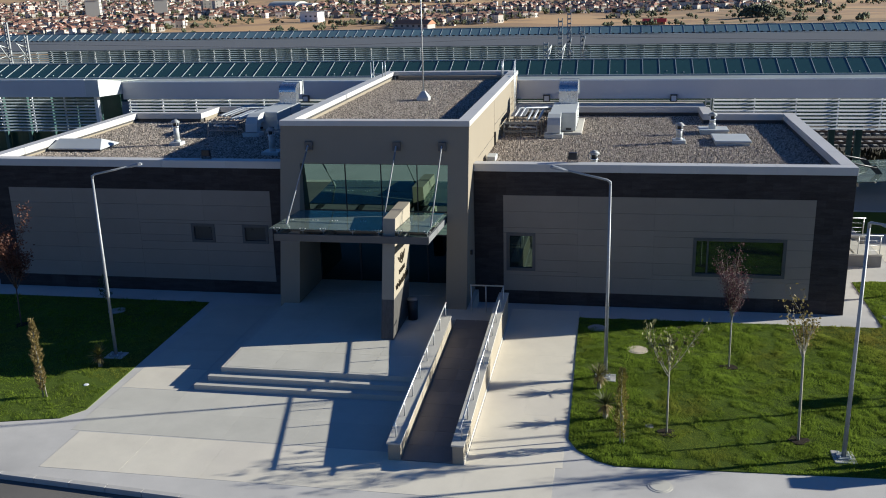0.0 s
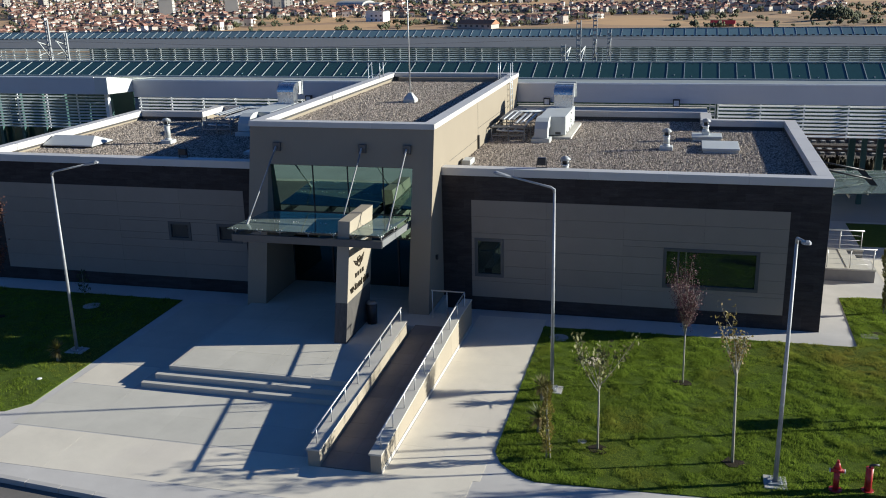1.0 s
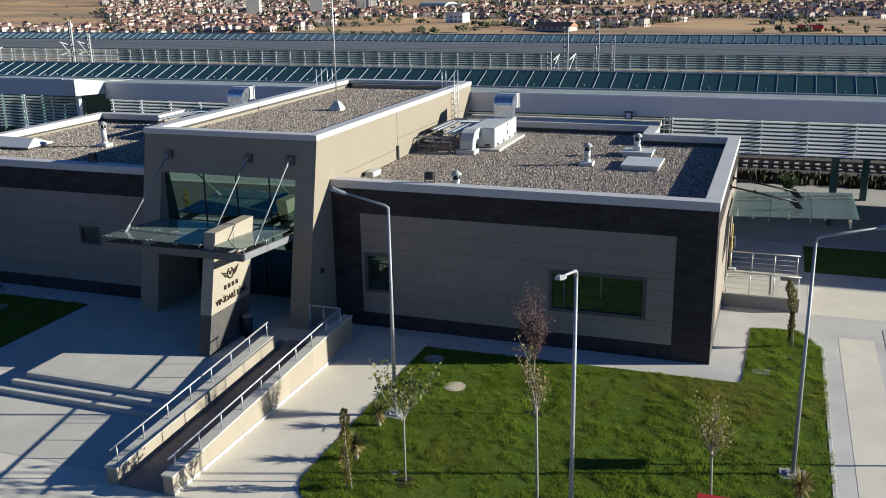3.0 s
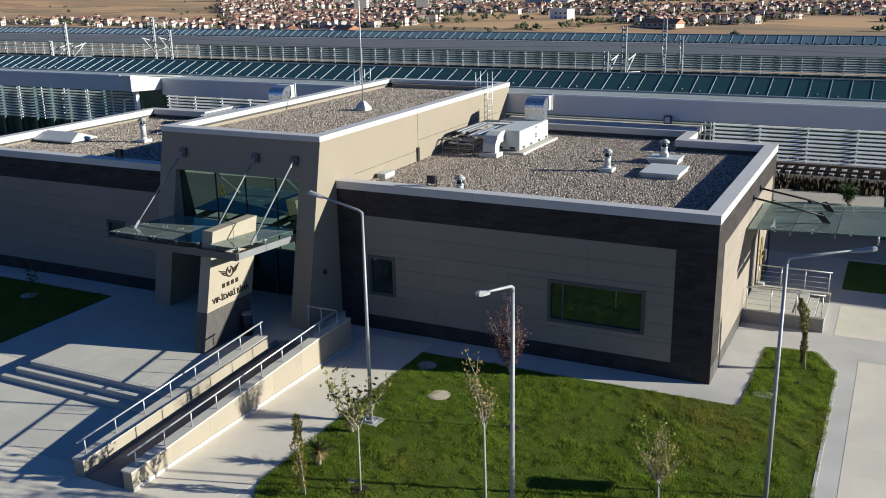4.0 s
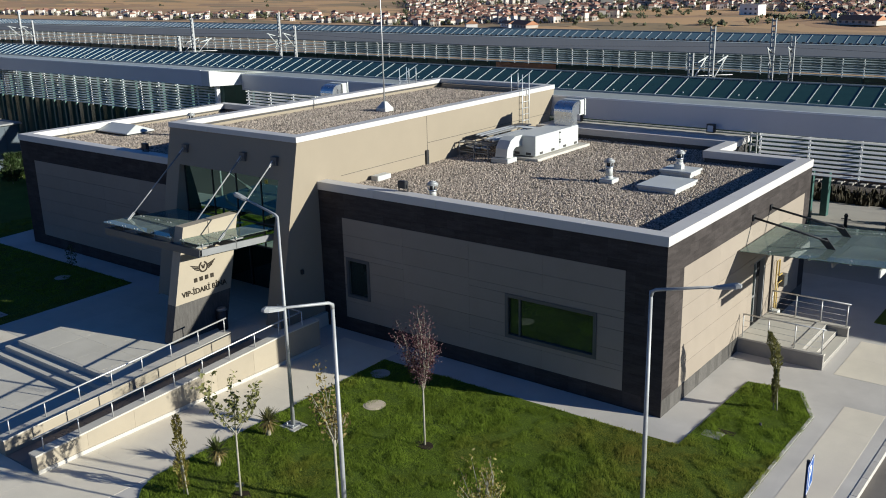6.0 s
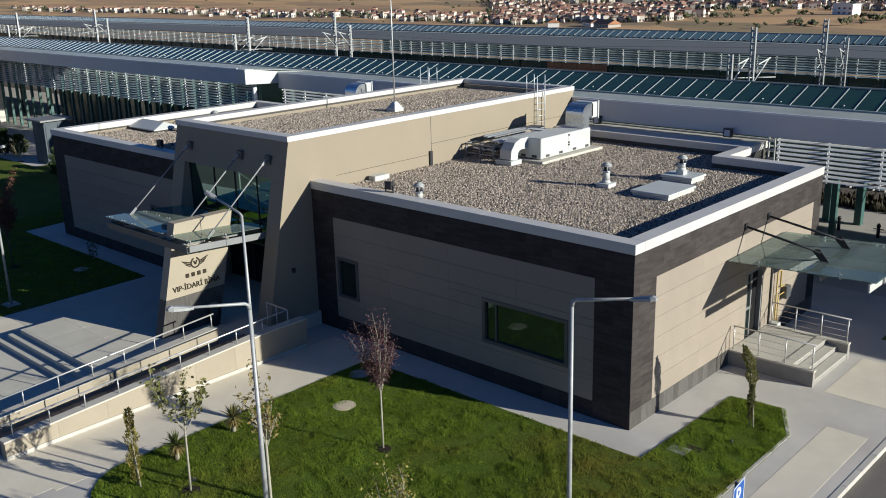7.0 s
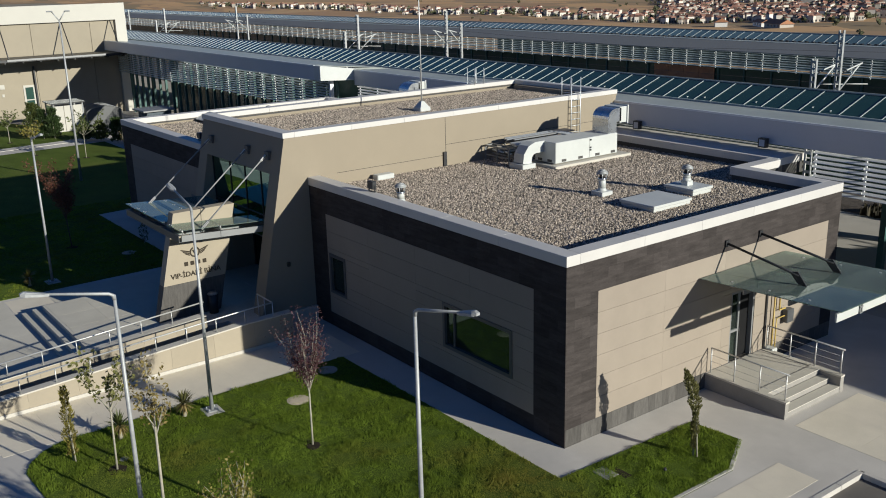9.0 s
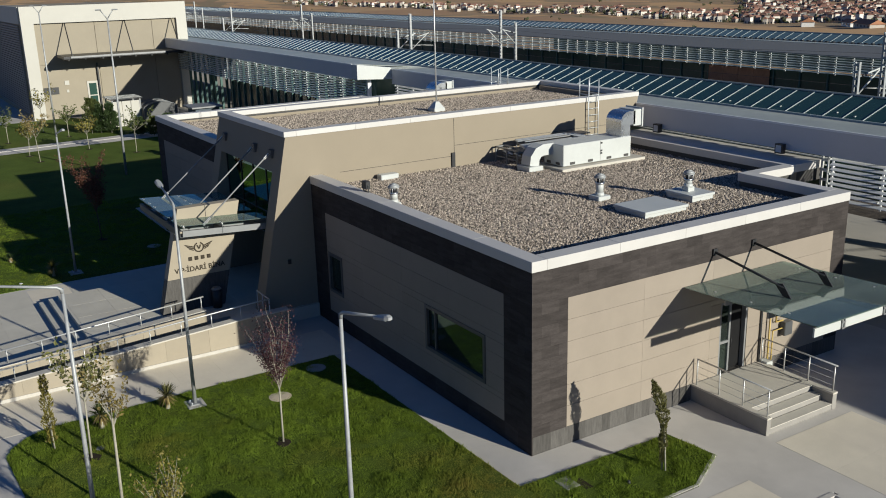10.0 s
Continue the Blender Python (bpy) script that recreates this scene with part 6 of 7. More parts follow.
def louvre_screen(x0, x1, y, z0, z1, parent, step=0.18, posts=2.0, wide=1.0, mat=None):
    n = round((z1 - z0) / step)
    q = step / 0.155 * wide
    for i in range(n):
        z = z0 + (i + 0.5) * (z1 - z0) / n
        bm = bmesh.new()
        prism(bm, [(y - 0.085 * q, z - 0.042 * q), (y - 0.085 * q, z - 0.028 * q), (y + 0.045 * q, z + 0.030 * q), (y + 0.045 * q, z + 0.018 * q)], "x", x0, x1)
        part("louvre_blade", bm, mat or LOUVRE, parent)
    m = max(1, round((x1 - x0) / posts))
    bm = bmesh.new()
    box(bm, -0.035, 0.07, z0 - 0.05, 0.035, 0.13, z1 + 0.05)
    post = mesh_of("louvre_post", bm, LOUVRE)
    for i in range(m + 1):
        ob = new("louvre_post", post)
        ob.location = (x0 + (x1 - x0) * i / m, y, 0)
        ob.parent = parent
    bm = bmesh.new()
    for i in range(m + 1):
        x = x0 + (x1 - x0) * i / m
        for k in range(n):
            if (i * 3 + k * 2) % 5 > 1:
                continue
            z = z0 + (k + 0.5) * (z1 - z0) / n
            box(bm, x - 0.02, y - 0.11, z - 0.05, x + 0.02, y - 0.04, z + 0.03)
    tagged(part("bracket", bm, WHITE_METAL, parent, "small pale brackets"), kind="stuff")


STEP = 0.885
p1 = thing("platform_canopy", "long platform canopy with a green glass roof, grey fascia and louvres", "platform canopy")
for x0, x1, yf, zf0, zf1 in ((-35.4, 60.0, 15.8, 5.56, 6.52), (-130.0, -36.2, 13.35, 6.02, 6.93)):
    bm = bmesh.new()
    prism(bm, [(yf, zf0), (yf + 0.12, zf0), (yf + 0.12, zf1), (yf, zf1 - 0.02)], "x", x0, x1)
    part("fascia", bm, FASCIA, p1, "plain grey fascia")
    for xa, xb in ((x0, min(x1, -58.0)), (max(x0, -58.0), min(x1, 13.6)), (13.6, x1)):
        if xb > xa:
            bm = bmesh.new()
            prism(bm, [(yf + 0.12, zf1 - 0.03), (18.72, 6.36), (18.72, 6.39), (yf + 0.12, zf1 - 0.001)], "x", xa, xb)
            part("eave_strip", bm, EAVE_STRIP, p1, "dusty pale opaque eave strip").visible_shadow = xa > 13 or xb < -57
    bm = bmesh.new()
    box(bm, x0, yf - 0.02, zf1 - 0.05, x1, yf + 0.06, zf1 + 0.02)
    part("fascia_edge", bm, LOUVRE, p1)
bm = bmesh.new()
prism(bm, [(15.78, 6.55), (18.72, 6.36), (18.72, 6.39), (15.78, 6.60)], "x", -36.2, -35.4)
part("eave_strip", bm, EAVE_STRIP, p1, "dusty pale opaque eave strip").visible_shadow = False
bm = bmesh.new()
for i in range(90):
    x = -60.4 + i * 0.885
    y = 18.95 + (i * 7 % 5) * 0.05
    z = 6.40 + (y - 18.75) * 0.3436 + 0.03
    if i * 5 % 7 < 3:
        box(bm, x + 0.1, y, z, x + 0.15, y + 0.10, z + 0.04)
tagged(part("small_block_row", bm, WHITE_METAL, p1, "small pale clips on the roof panes"), kind="stuff")
bm = bmesh.new()
prism(bm, [(13.35, 6.02), (15.8, 5.88), (15.8, 6.60), (13.47, 6.93), (13.35, 6.91)], "x", -36.19, -35.41)
part("fascia_return", bm, WHITE_METAL, p1, "pale sunlit end of the fascia")
for xa, xb, shade in ((-120.0, -58.01, True), (-58.0, 13.68, False), (13.70, 60.0, True)):
    roof_glass("roof", xa, xb, 18.75, 6.40, 20.7, 7.07, STEP, p1, shade)
    roof_glass("back", xa, xb, 20.8, 7.07, 29.6, 5.70, STEP * 2, p1, shade)
louvre_screen(-3.2, 60.8, 15.98, 3.95, 5.56, p1, wide=1.0)
louvre_screen(-35.2, -19.2, 15.98, 3.95, 5.56, p1)
for z in (5.38, 5.12, 4.9):
    bm = bmesh.new()
    box(bm, -19.2, 16.30, z - 0.025, -3.3, 16.36, z + 0.025)
    part("rail", bm, LOUVRE, p1, "slim pale rail under the fascia")
# unseen blocks, added to cut the sun on the rear coping into dashes
for i in range(13):
    bm = bmesh.new()
    box(bm, -15.2 + i * 0.92, 16.0, 5.62, -14.72 + i * 0.92, 16.2, 6.34)
    part("sun_break_block", bm, GREY_METAL, p1, "unseen grey block added behind the fascia to break up the sun")
lattice = new("lattice_post")
lattice.parent = p1
tagged(lattice, "slim galvanised lattice post")
for dx in (-0.13, 0.13):
    bm = bmesh.new()
    box(bm, -3.46 + dx - 0.025, 15.96, -0.02, -3.46 + dx + 0.025, 16.06, 5.6)
    part("leg", bm, WHITE_METAL, lattice)
for i in range(15):
    piece("batten", (0.26, 0.02, 0.10), WHITE_METAL, (-3.59, 15.945, 0.3 + i * 0.36), lattice, 0)
louvre_screen(-80.0, -36.4, 14.6, 3.9, 5.98, p1, wide=0.92, mat=LOUVRE_SHADED)
# sheets at 16.9 and 17.6 are added to darken the gaps between blades
for xa, xb, y, za, zb in ((-35.2, 60.0, 16.9, 4.0, 5.5), (-65.0, -36.6, 15.4, 0.0, 4.0), (-65.0, -36.6, 17.6, 0.0, 5.8)):
    bm = bmesh.new()
    box(bm, xa, y, za, xb, y + 0.05, zb)
    part("back_screen", bm, GREEN_GLASS_ROOF, p1, "dark screen behind the louvres, its upper sheets added to darken gaps").visible_shadow = y < 16
bm = bmesh.new()
box(bm, -36.45, 14.5, 2.6, -36.25, 14.75, 5.95)
part("end_post", bm, LOUVRE, p1)
for i in range(24):
    x = -99.5 + i * 6.1
    bm = bmesh.new()
    box(bm, x - 0.12, 19.08, -0.02, x + 0.12, 19.32, 6.36)
    part("column", bm, GREEN_STEEL, p1, "green steel column")
for i in range(-6, 10):
    bm = bmesh.new()
    x = -4.38 + (i // 2) * 9.0 + (i % 2) * 1.52
    box(bm, x - 0.17, 25.1, -0.02, x + 0.17, 25.5, 6.1)
    bevelled(bm, 0.02)
    part("column", bm, GREEN_STEEL, p1, "broad green steel column")
for i in range(30):
    bm = bmesh.new()
    x = -80 + i * 1.5
    box(bm, x - 0.10, 15.0, -0.02, x + 0.10, 15.2, 5.9)
    part("green_post", bm, GREEN_STEEL, p1, "dark green post")
for y, z in ((19.2, 6.1), (25.3, 6.0)):
    bm = bmesh.new()
    box(bm, -120, y - 0.1, z, 60, y + 0.1, z + 0.24)
    part("purlin", bm, GREEN_STEEL, p1)
for x in (-5.2, -11.6, -24.6):
    bm = bmesh.new()
    box(bm, x - 0.17, 15.55, 5.42, x + 0.17, 15.75, 5.78)
    f = part("floodlight_housing", bm, DARK_METAL, p1, "black floodlight under the fascia")
    bm = bmesh.new()
    box(bm, x - 0.12, 15.54, 5.47, x + 0.12, 15.549, 5.73)
    part("lens", bm, FASCIA, f)

RUST_PANEL = material("rust_panel", (0.40, 0.19, 0.10), 0.8, vary=0.25, scale=0.9, fine=6, bump=0.1)
p2 = thing("far_platform_canopy", "second platform canopy with louvres over a dark glazed screen", "platform canopy")
# far fascia, its shape leaned back so that the sun brightens it
bm = bmesh.new()
prism(bm, [(46.95, 5.90), (46.95, 5.84), (48.15, 6.50), (48.15, 6.56)], "x", -300, 80)
part("fascia", bm, FAR_FASCIA, p2, "grey fascia leaned back to catch the low sun")
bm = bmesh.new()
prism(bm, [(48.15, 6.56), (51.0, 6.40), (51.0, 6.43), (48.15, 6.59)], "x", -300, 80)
part("eave_strip", bm, EAVE_STRIP, p2, "dusty pale opaque eave strip").visible_shadow = False
roof_glass("roof", -300.0, 80.0, 51.0, 6.44, 52.5, 6.98, STEP, p2, mat=SKY_TONED_GLASS)
roof_glass("back", -300.0, 80.0, 52.6, 6.98, 58.6, 6.40, STEP * 3, p2, mat=SKY_TONED_GLASS)
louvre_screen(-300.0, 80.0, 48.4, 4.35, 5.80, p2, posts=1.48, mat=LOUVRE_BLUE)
louvre_screen(-300.0, 80.0, 58.2, 3.6, 6.4, p2, step=0.35, posts=4.5)
bm = bmesh.new()
box(bm, -300, 49.2, 0.9, 80, 49.26, 4.4)
part("glazed_screen", bm, GREEN_GLASS_ROOF, p2, "dark glazed screen")
# added backing that keeps the far louvre gaps dark and bluish
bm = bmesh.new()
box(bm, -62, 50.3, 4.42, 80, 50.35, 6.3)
part("back_screen", bm, SKY_TONED_GLASS, p2, "blue-grey sheet added behind the louvres to darken their gaps").visible_shadow = False
for i in range(88):
    bm = bmesh.new()
    x = -140 + i * 2.5
    box(bm, x - 0.07, 49.1, 0.9, x + 0.07, 49.19, 4.35)
    part("screen_post", bm, GREEN_STEEL, p2)
for i in range(4):
    bm = bmesh.new()
    box(bm, -39.2 + i * 1.6, 49.05, 2.9, -37.64 + i * 1.6, 49.09, 4.25)
    part("rust_panel", bm, RUST_PANEL, p2, "rust-brown board below the louvres")
# dark blocks paint the row of shaded gaps below the far roof edge
bm = bmesh.new()
for i in range(500):
    x = -200 + i * 0.56
    box(bm, x, 50.72, 6.46, x + 0.22, 50.92, 6.56)
tagged(part("small_block_row", bm, DARK_METAL, p2, "dark blocks painting the gaps along the roof edge"), kind="stuff")


def catenary_mast(x, y, tall, s):
    m = thing("catenary_mast", "galvanised lattice catenary mast with a cantilever arm", "catenary mast", x, y, 0.0, group="catenary masts")
    w = 0.13
    for dx in (-w, w):
        bm = bmesh.new()
        box(bm, dx - 0.025, -0.08, -0.05, dx + 0.025, 0.08, tall)
        part("leg", bm, POLE_METAL, m)
    for i in range(int(tall / 0.36)):
        piece("batten", (2 * w, 0.02, 0.12), POLE_METAL, (-w, -0.095, 0.25 + i * 0.36), m, 0)
    for z0, z1, ln in ((6.5, 6.95, 1.9), (5.5, 6.95, 1.75)):
        bm = bmesh.new()
        rod(bm, (0.0, s * 0.1, z0), (0.25, s * ln, z1), 0.045, sides=6)
        part("cantilever", bm, WHITE_METAL, m)
    bm = bmesh.new()
    rod(bm, (0.1, s * 0.7, 5.9), (0.5, s * 2.2, 5.8), 0.03, sides=6)
    part("steady_arm", bm, WHITE_METAL, m)
    for y in (0.35,):
        bm = bmesh.new()
        rod(bm, (0.05, s * y, 6.55), (0.08, s * (y + 0.3), 6.62), 0.07, sides=8)
        part("insulator", bm, DARK_METAL, m)
    return m


for x in (-158.3, -109.5, -60.6, -11.85, 37.2):
    catenary_mast(x, 31.9, 8.8, 1)
    catenary_mast(x + 0.1, 42.3, 8.75, -1)
    catenary_mast(x - 0.9, 31.0, 7.3, 1)
    catenary_mast(x + 1.1, 43.4, 7.5, -1)
for x0 in (-158.3, -109.5, -60.6, -11.85):
    for y in (33.4, 42.6):
        wire = thing("overhead_wire", "thin dark overhead contact wire", "wire")
        bm = bmesh.new()
        tube(bm, [(x0, y, 6.85), (x0 + 24.4, y, 6.25), (x0 + 48.8, y, 6.85)], 0.010, 4)
        part("messenger", bm, DARK_METAL, wire)
        bm = bmesh.new()
        rod(bm, (x0, y, 5.75), (x0 + 48.8, y, 5.75), 0.010, sides=4)
        part("contact", bm, DARK_METAL, wire)
for x, y in ((-3.22, 23.75), (-1.32, 23.45), (0.6, 23.2), (2.5, 22.9)):
    b = thing("bollard", "short black bollard on the platform", "bollard", x, y, 0.0, group="platform bollards")
    bm = bmesh.new()
    rod(bm, (0, 0, 0), (0, 0, 0.55), 0.08, sides=10)
    part("post", bm, DARK_METAL, b)
    bm = bmesh.new()
    rod(bm, (0, 0, 0.55), (0, 0, 0.68), 0.11, 0.05, 10)
    part("cap", bm, DARK_METAL, b)
    bm = bmesh.new()
    rod(bm, (-0.22, 0, 0.42), (0.22, 0, 0.42), 0.02, sides=6)
    part("cross_bar", bm, DARK_METAL, b)

# ---- terminal building and its garden ----
term = thing("terminal_building", "large beige terminal building with a pale frame and a long canopy", "building")
BX, BY0, BY1, BZ = -77.0, 0.3, 15.6, 10.4
bm = bmesh.new()
box(bm, BX - 30, BY0 + 0.05, 0.0, BX - 0.25, BY1, BZ - 0.3)
part("wall", bm, TERM_WALL, term)
bm = bmesh.new()
box(bm, BX - 0.24, BY0, 8.85, BX + 0.15, BY1, BZ)
box(bm, BX - 0.24, BY0, 0.0, BX + 0.15, BY0 + 1.1, 8.85)
box(bm, BX - 0.24, BY1 - 1.0, 0.0, BX + 0.15, BY1, 8.85)
part("pale_frame", bm, TERM_FRAME, term, "pale rendered frame")
for ya, yb in ((BY0 + 1.12, 6.78), (6.82, 12.2), (12.24, BY1 - 1.03)):
    for z0, z1 in ((0.35, 5.02), (5.06, 8.82)):
        bm = bmesh.new()
        box(bm, BX - 0.26, ya, z0, BX - 0.18, yb, z1)
        part("wall_panel", bm, TERM_WALL, term)
bm = bmesh.new()
for i in range(36):
    z = 0.5 + i * 0.23
    box(bm, BX - 24, BY0 - 0.10, z, BX - 1.2, BY0 + 0.04, z + 0.13)
part("side_louvres", bm, GREY_METAL, term, "dark louvred side")
bm = bmesh.new()
box(bm, BX - 30, BY0 - 0.12, 8.85, BX - 0.25, BY0 + 0.04, BZ)
part("side_band", bm, TERM_FRAME, term)
bm = bmesh.new()
box(bm, BX + 0.15, 3.0, 5.72, BX + 3.6, 14.2, 5.95)
part("canopy_slab", bm, DARK_METAL, term, "long flat canopy")
bm = bmesh.new()
box(bm, BX + 3.6, 3.6, 5.80, BX + 3.70, 12.2, 5.96)
part("canopy_edge", bm, GREY_METAL, term)
for y in (4.1, 9.6, 14.1):
    bm = bmesh.new()
    rod(bm, (BX - 0.2, y, 9.05), (BX + 3.4, y - 0.3, 5.95), 0.05, sides=8)
    part("tie_rod", bm, DARK_METAL, term, "slanting dark tie rod")
for i in range(8):
    bm = bmesh.new()
    y = 3.4 + i * 1.5
    box(bm, BX + 0.2, y, 5.58, BX + 3.5, y + 0.10, 5.72)
    part("canopy_rib", bm, DARK_METAL, term)
d = new("door")
d.parent = term
tagged(d, "pale-framed glazed service door")
bm = bmesh.new()
box(bm, BX - 0.18, 5.45, 0.0, BX - 0.12, 6.45, 3.3)
part("frame", bm, TERM_FRAME, d)
bm = bmesh.new()
box(bm, BX - 0.13, 5.62, 0.5, BX - 0.09, 6.3, 1.9)
box(bm, BX - 0.13, 5.62, 2.0, BX - 0.09, 6.3, 3.1)
part("pane", bm, GREEN_GLASS_ROOF, d)
for y0, y1, z0, z1, m, name in ((1.5, 2.85, 2.3, 2.95, DARK_METAL, "sign_board"), (3.45, 3.85, 3.1, 3.5, TERM_FRAME, "notice"), (3.55, 3.75, 2.4, 2.65, TERM_FRAME, "notice")):
    bm = bmesh.new()
    box(bm, BX - 0.18, y0, z0, BX - 0.12, y1, z1)
    part(name, bm, m, term)
bm = bmesh.new()
box(bm, BX - 0.18, 6.5, 0.3, BX + 0.1, 6.62, 5.0)
part("downpipe", bm, DARK_METAL, term, "dark downpipe")
bm = bmesh.new()
poly_sheet(bm, [(-60.0, -9.6), (-61.2, -9.5), (-62.8, 7.2), (-61.6, 7.4)], -0.05, 0.03)
structure("garden_path", bm, CONCRETE, "pale garden path across the lawn")


def double_lamp(x, y, tall):
    s = thing("double_street_lamp", "tall grey street lamp with two short arms", "street lamp", x, y, 0.0, 70, group="tall street lamps")
    bm = bmesh.new()
    rod(bm, (0, 0, -0.02), (0, 0, tall - 0.5), 0.085, 0.045, 12)
    part("pole", bm, POLE_METAL, s)
    for k in (-1, 1):
        bm = bmesh.new()
        rod(bm, (0, 0, tall - 0.55), (k * 0.38, 0, tall), 0.03, sides=8)
        a = part("arm", bm, POLE_METAL, s)
        bm = bmesh.new()
        box(bm, min(k * 0.32, k * 0.68), -0.09, tall - 0.02, max(k * 0.32, k * 0.68), 0.09, tall + 0.06)
        bevelled(bm, 0.03)
        part("head", bm, POLE_METAL, a)


double_lamp(-45.2, 0.85, 10.6)
double_lamp(-66.5, 0.3, 10.6)
for i, (x, y, tall, leaf) in enumerate(((-56.9, -3.3, 2.6, LEAF_YELLOW), (-57.2, 1.05, 2.7, LEAF_YELLOW), (-53.9, -3.05, 3.8, LEAF_DRY), (-53.4, 3.65, 3.4, LEAF_GREEN), (-68.9, -0.3, 4.2, LEAF_YELLOW), (-64.7, 1.0, 2.6, LEAF_GREEN), (-64.5, -3.7, 2.8, LEAF_GREEN))):
    sapling("slender young tree with thin autumn foliage on the lawn", x, y, tall, tall * 0.5, 1.0, 40 + i, BARK, leaf, 3, 0.10, 0.10, 6, steep=0.9, depth=2, kids=2)
for i, (x, y, tall) in enumerate(((-65.2, 3.0, 3.0), (-64.9, 3.7, 2.4), (-64.3, 4.4, 2.5), (-66.2, 3.6, 2.7), (-66.0, 4.9, 1.5), (-61.2, 6.0, 1.5), (-60.3, 6.9, 1.6), (-47.2, 6.5, 1.9), (-58.3, 7.6, 2.0), (-57.6, 8.4, 1.5), (-48.6, 7.9, 1.6))):
    column_shrub("bushy dark green conifer in the garden", x, y, tall, 0.75, 60 + i, LEAF_DARK if i % 3 else LEAF_GREEN, count=1800, stake=False, size=0.10).name = "conifer"
shelter = thing("glazed_shelter", "pale-framed glazed shelter with a slatted roof among conifers", "shelter", -68.6, 6.9, 0.0)
for k in range(3):
    bm = bmesh.new()
    box(bm, 1.18, -1.45 + k * 0.78, 0.05, 1.24, -0.71 + k * 0.78, 2.25)
    part("front_panel", bm, TERM_FRAME, shelter, "pale translucent front panel")
for x in (-1.2, 1.2):
    for y in (-1.5, 0.9):
        bm = bmesh.new()
        box(bm, x - 0.06, y - 0.06, 0, x + 0.06, y + 0.06, 2.42)
        part("post", bm, GREY_METAL, shelter)
bm = bmesh.new()
box(bm, -1.2, -1.53, 0.1, 1.15, -1.49, 2.2)
part("side_pane", bm, PANE, shelter)
for k in range(9):
    bm = bmesh.new()
    box(bm, -1.4 + k * 0.33, -1.7, 2.42, -1.24 + k * 0.33, 1.1, 2.52)
    part("roof_slat", bm, WHITE_METAL if k % 2 else DARK_METAL, shelter)
tunnel = thing("arched_cover", "low arched grey cover beside the glazed shelter", "cover", -68.0, 9.4, 0.0)
bm = bmesh.new()
prism(bm, [(-1.5, 0.0), (1.5, 0.0), (1.5, 1.45)] + [(1.5 * math.cos(math.radians(v)), 1.45 + 0.5 * math.sin(math.radians(v))) for v in range(20, 161, 20)] + [(-1.5, 1.5)], "x", -1.3, 1.3)
part("arched_shell", bm, FRAME_METAL, tunnel)
for x in (-1.33, 0.0, 1.33):
    bm = bmesh.new()
    tube(bm, [(x, 1.53, 0), (x, 1.53, 1.45)] + [(x, 1.53 * math.cos(math.radians(v)), 1.45 + 0.53 * math.sin(math.radians(v))) for v in range(20, 161, 20)] + [(x, -1.53, 1.45), (x, -1.53, 0)], 0.03, 6)
    part("hoop", bm, GREY_METAL, tunnel)
for x, y, k in ((-54.9, 7.2, 0), (-54.9, 9.3, 1)):
    sapling("small leafless pale shrub beside the kiosk", x, y, 1.7, 0.3, 0.9, 80 + k, BARK, LEAF_DRY, 1, 0.04, 0.05, 7, name="bare_shrub", spread=0.3, steep=2.0)
kiosk = thing("kiosk", "small kiosk toned blue-grey for its shade, with a flat overhanging slab roof", "kiosk", -51.65, 7.65, 0.0)
bm = bmesh.new()
box(bm, -2.2, 0.35, 0, -0.35, 2.2, 3.0)
part("kiosk_body", bm, KIOSK_SHADE, kiosk)
for y in (0.42, 1.3):
    bm = bmesh.new()
    box(bm, -0.35, y, 0.1, -0.31, y + 0.82, 2.8)
    part("door_panel", bm, KIOSK_SHADE, kiosk)
for k in range(2):
    bm = bmesh.new()
    box(bm, -2.1 + k * 0.9, 0.31, 0.1, -1.25 + k * 0.9, 0.35, 2.8)
    part("side_panel", bm, KIOSK_SHADE, kiosk)
bm = bmesh.new()
box(bm, -2.5, 0.0, 3.0, -0.1, 2.4, 3.13)
bevelled(bm, 0.02)
part("roof_slab", bm, GREY_METAL, kiosk)


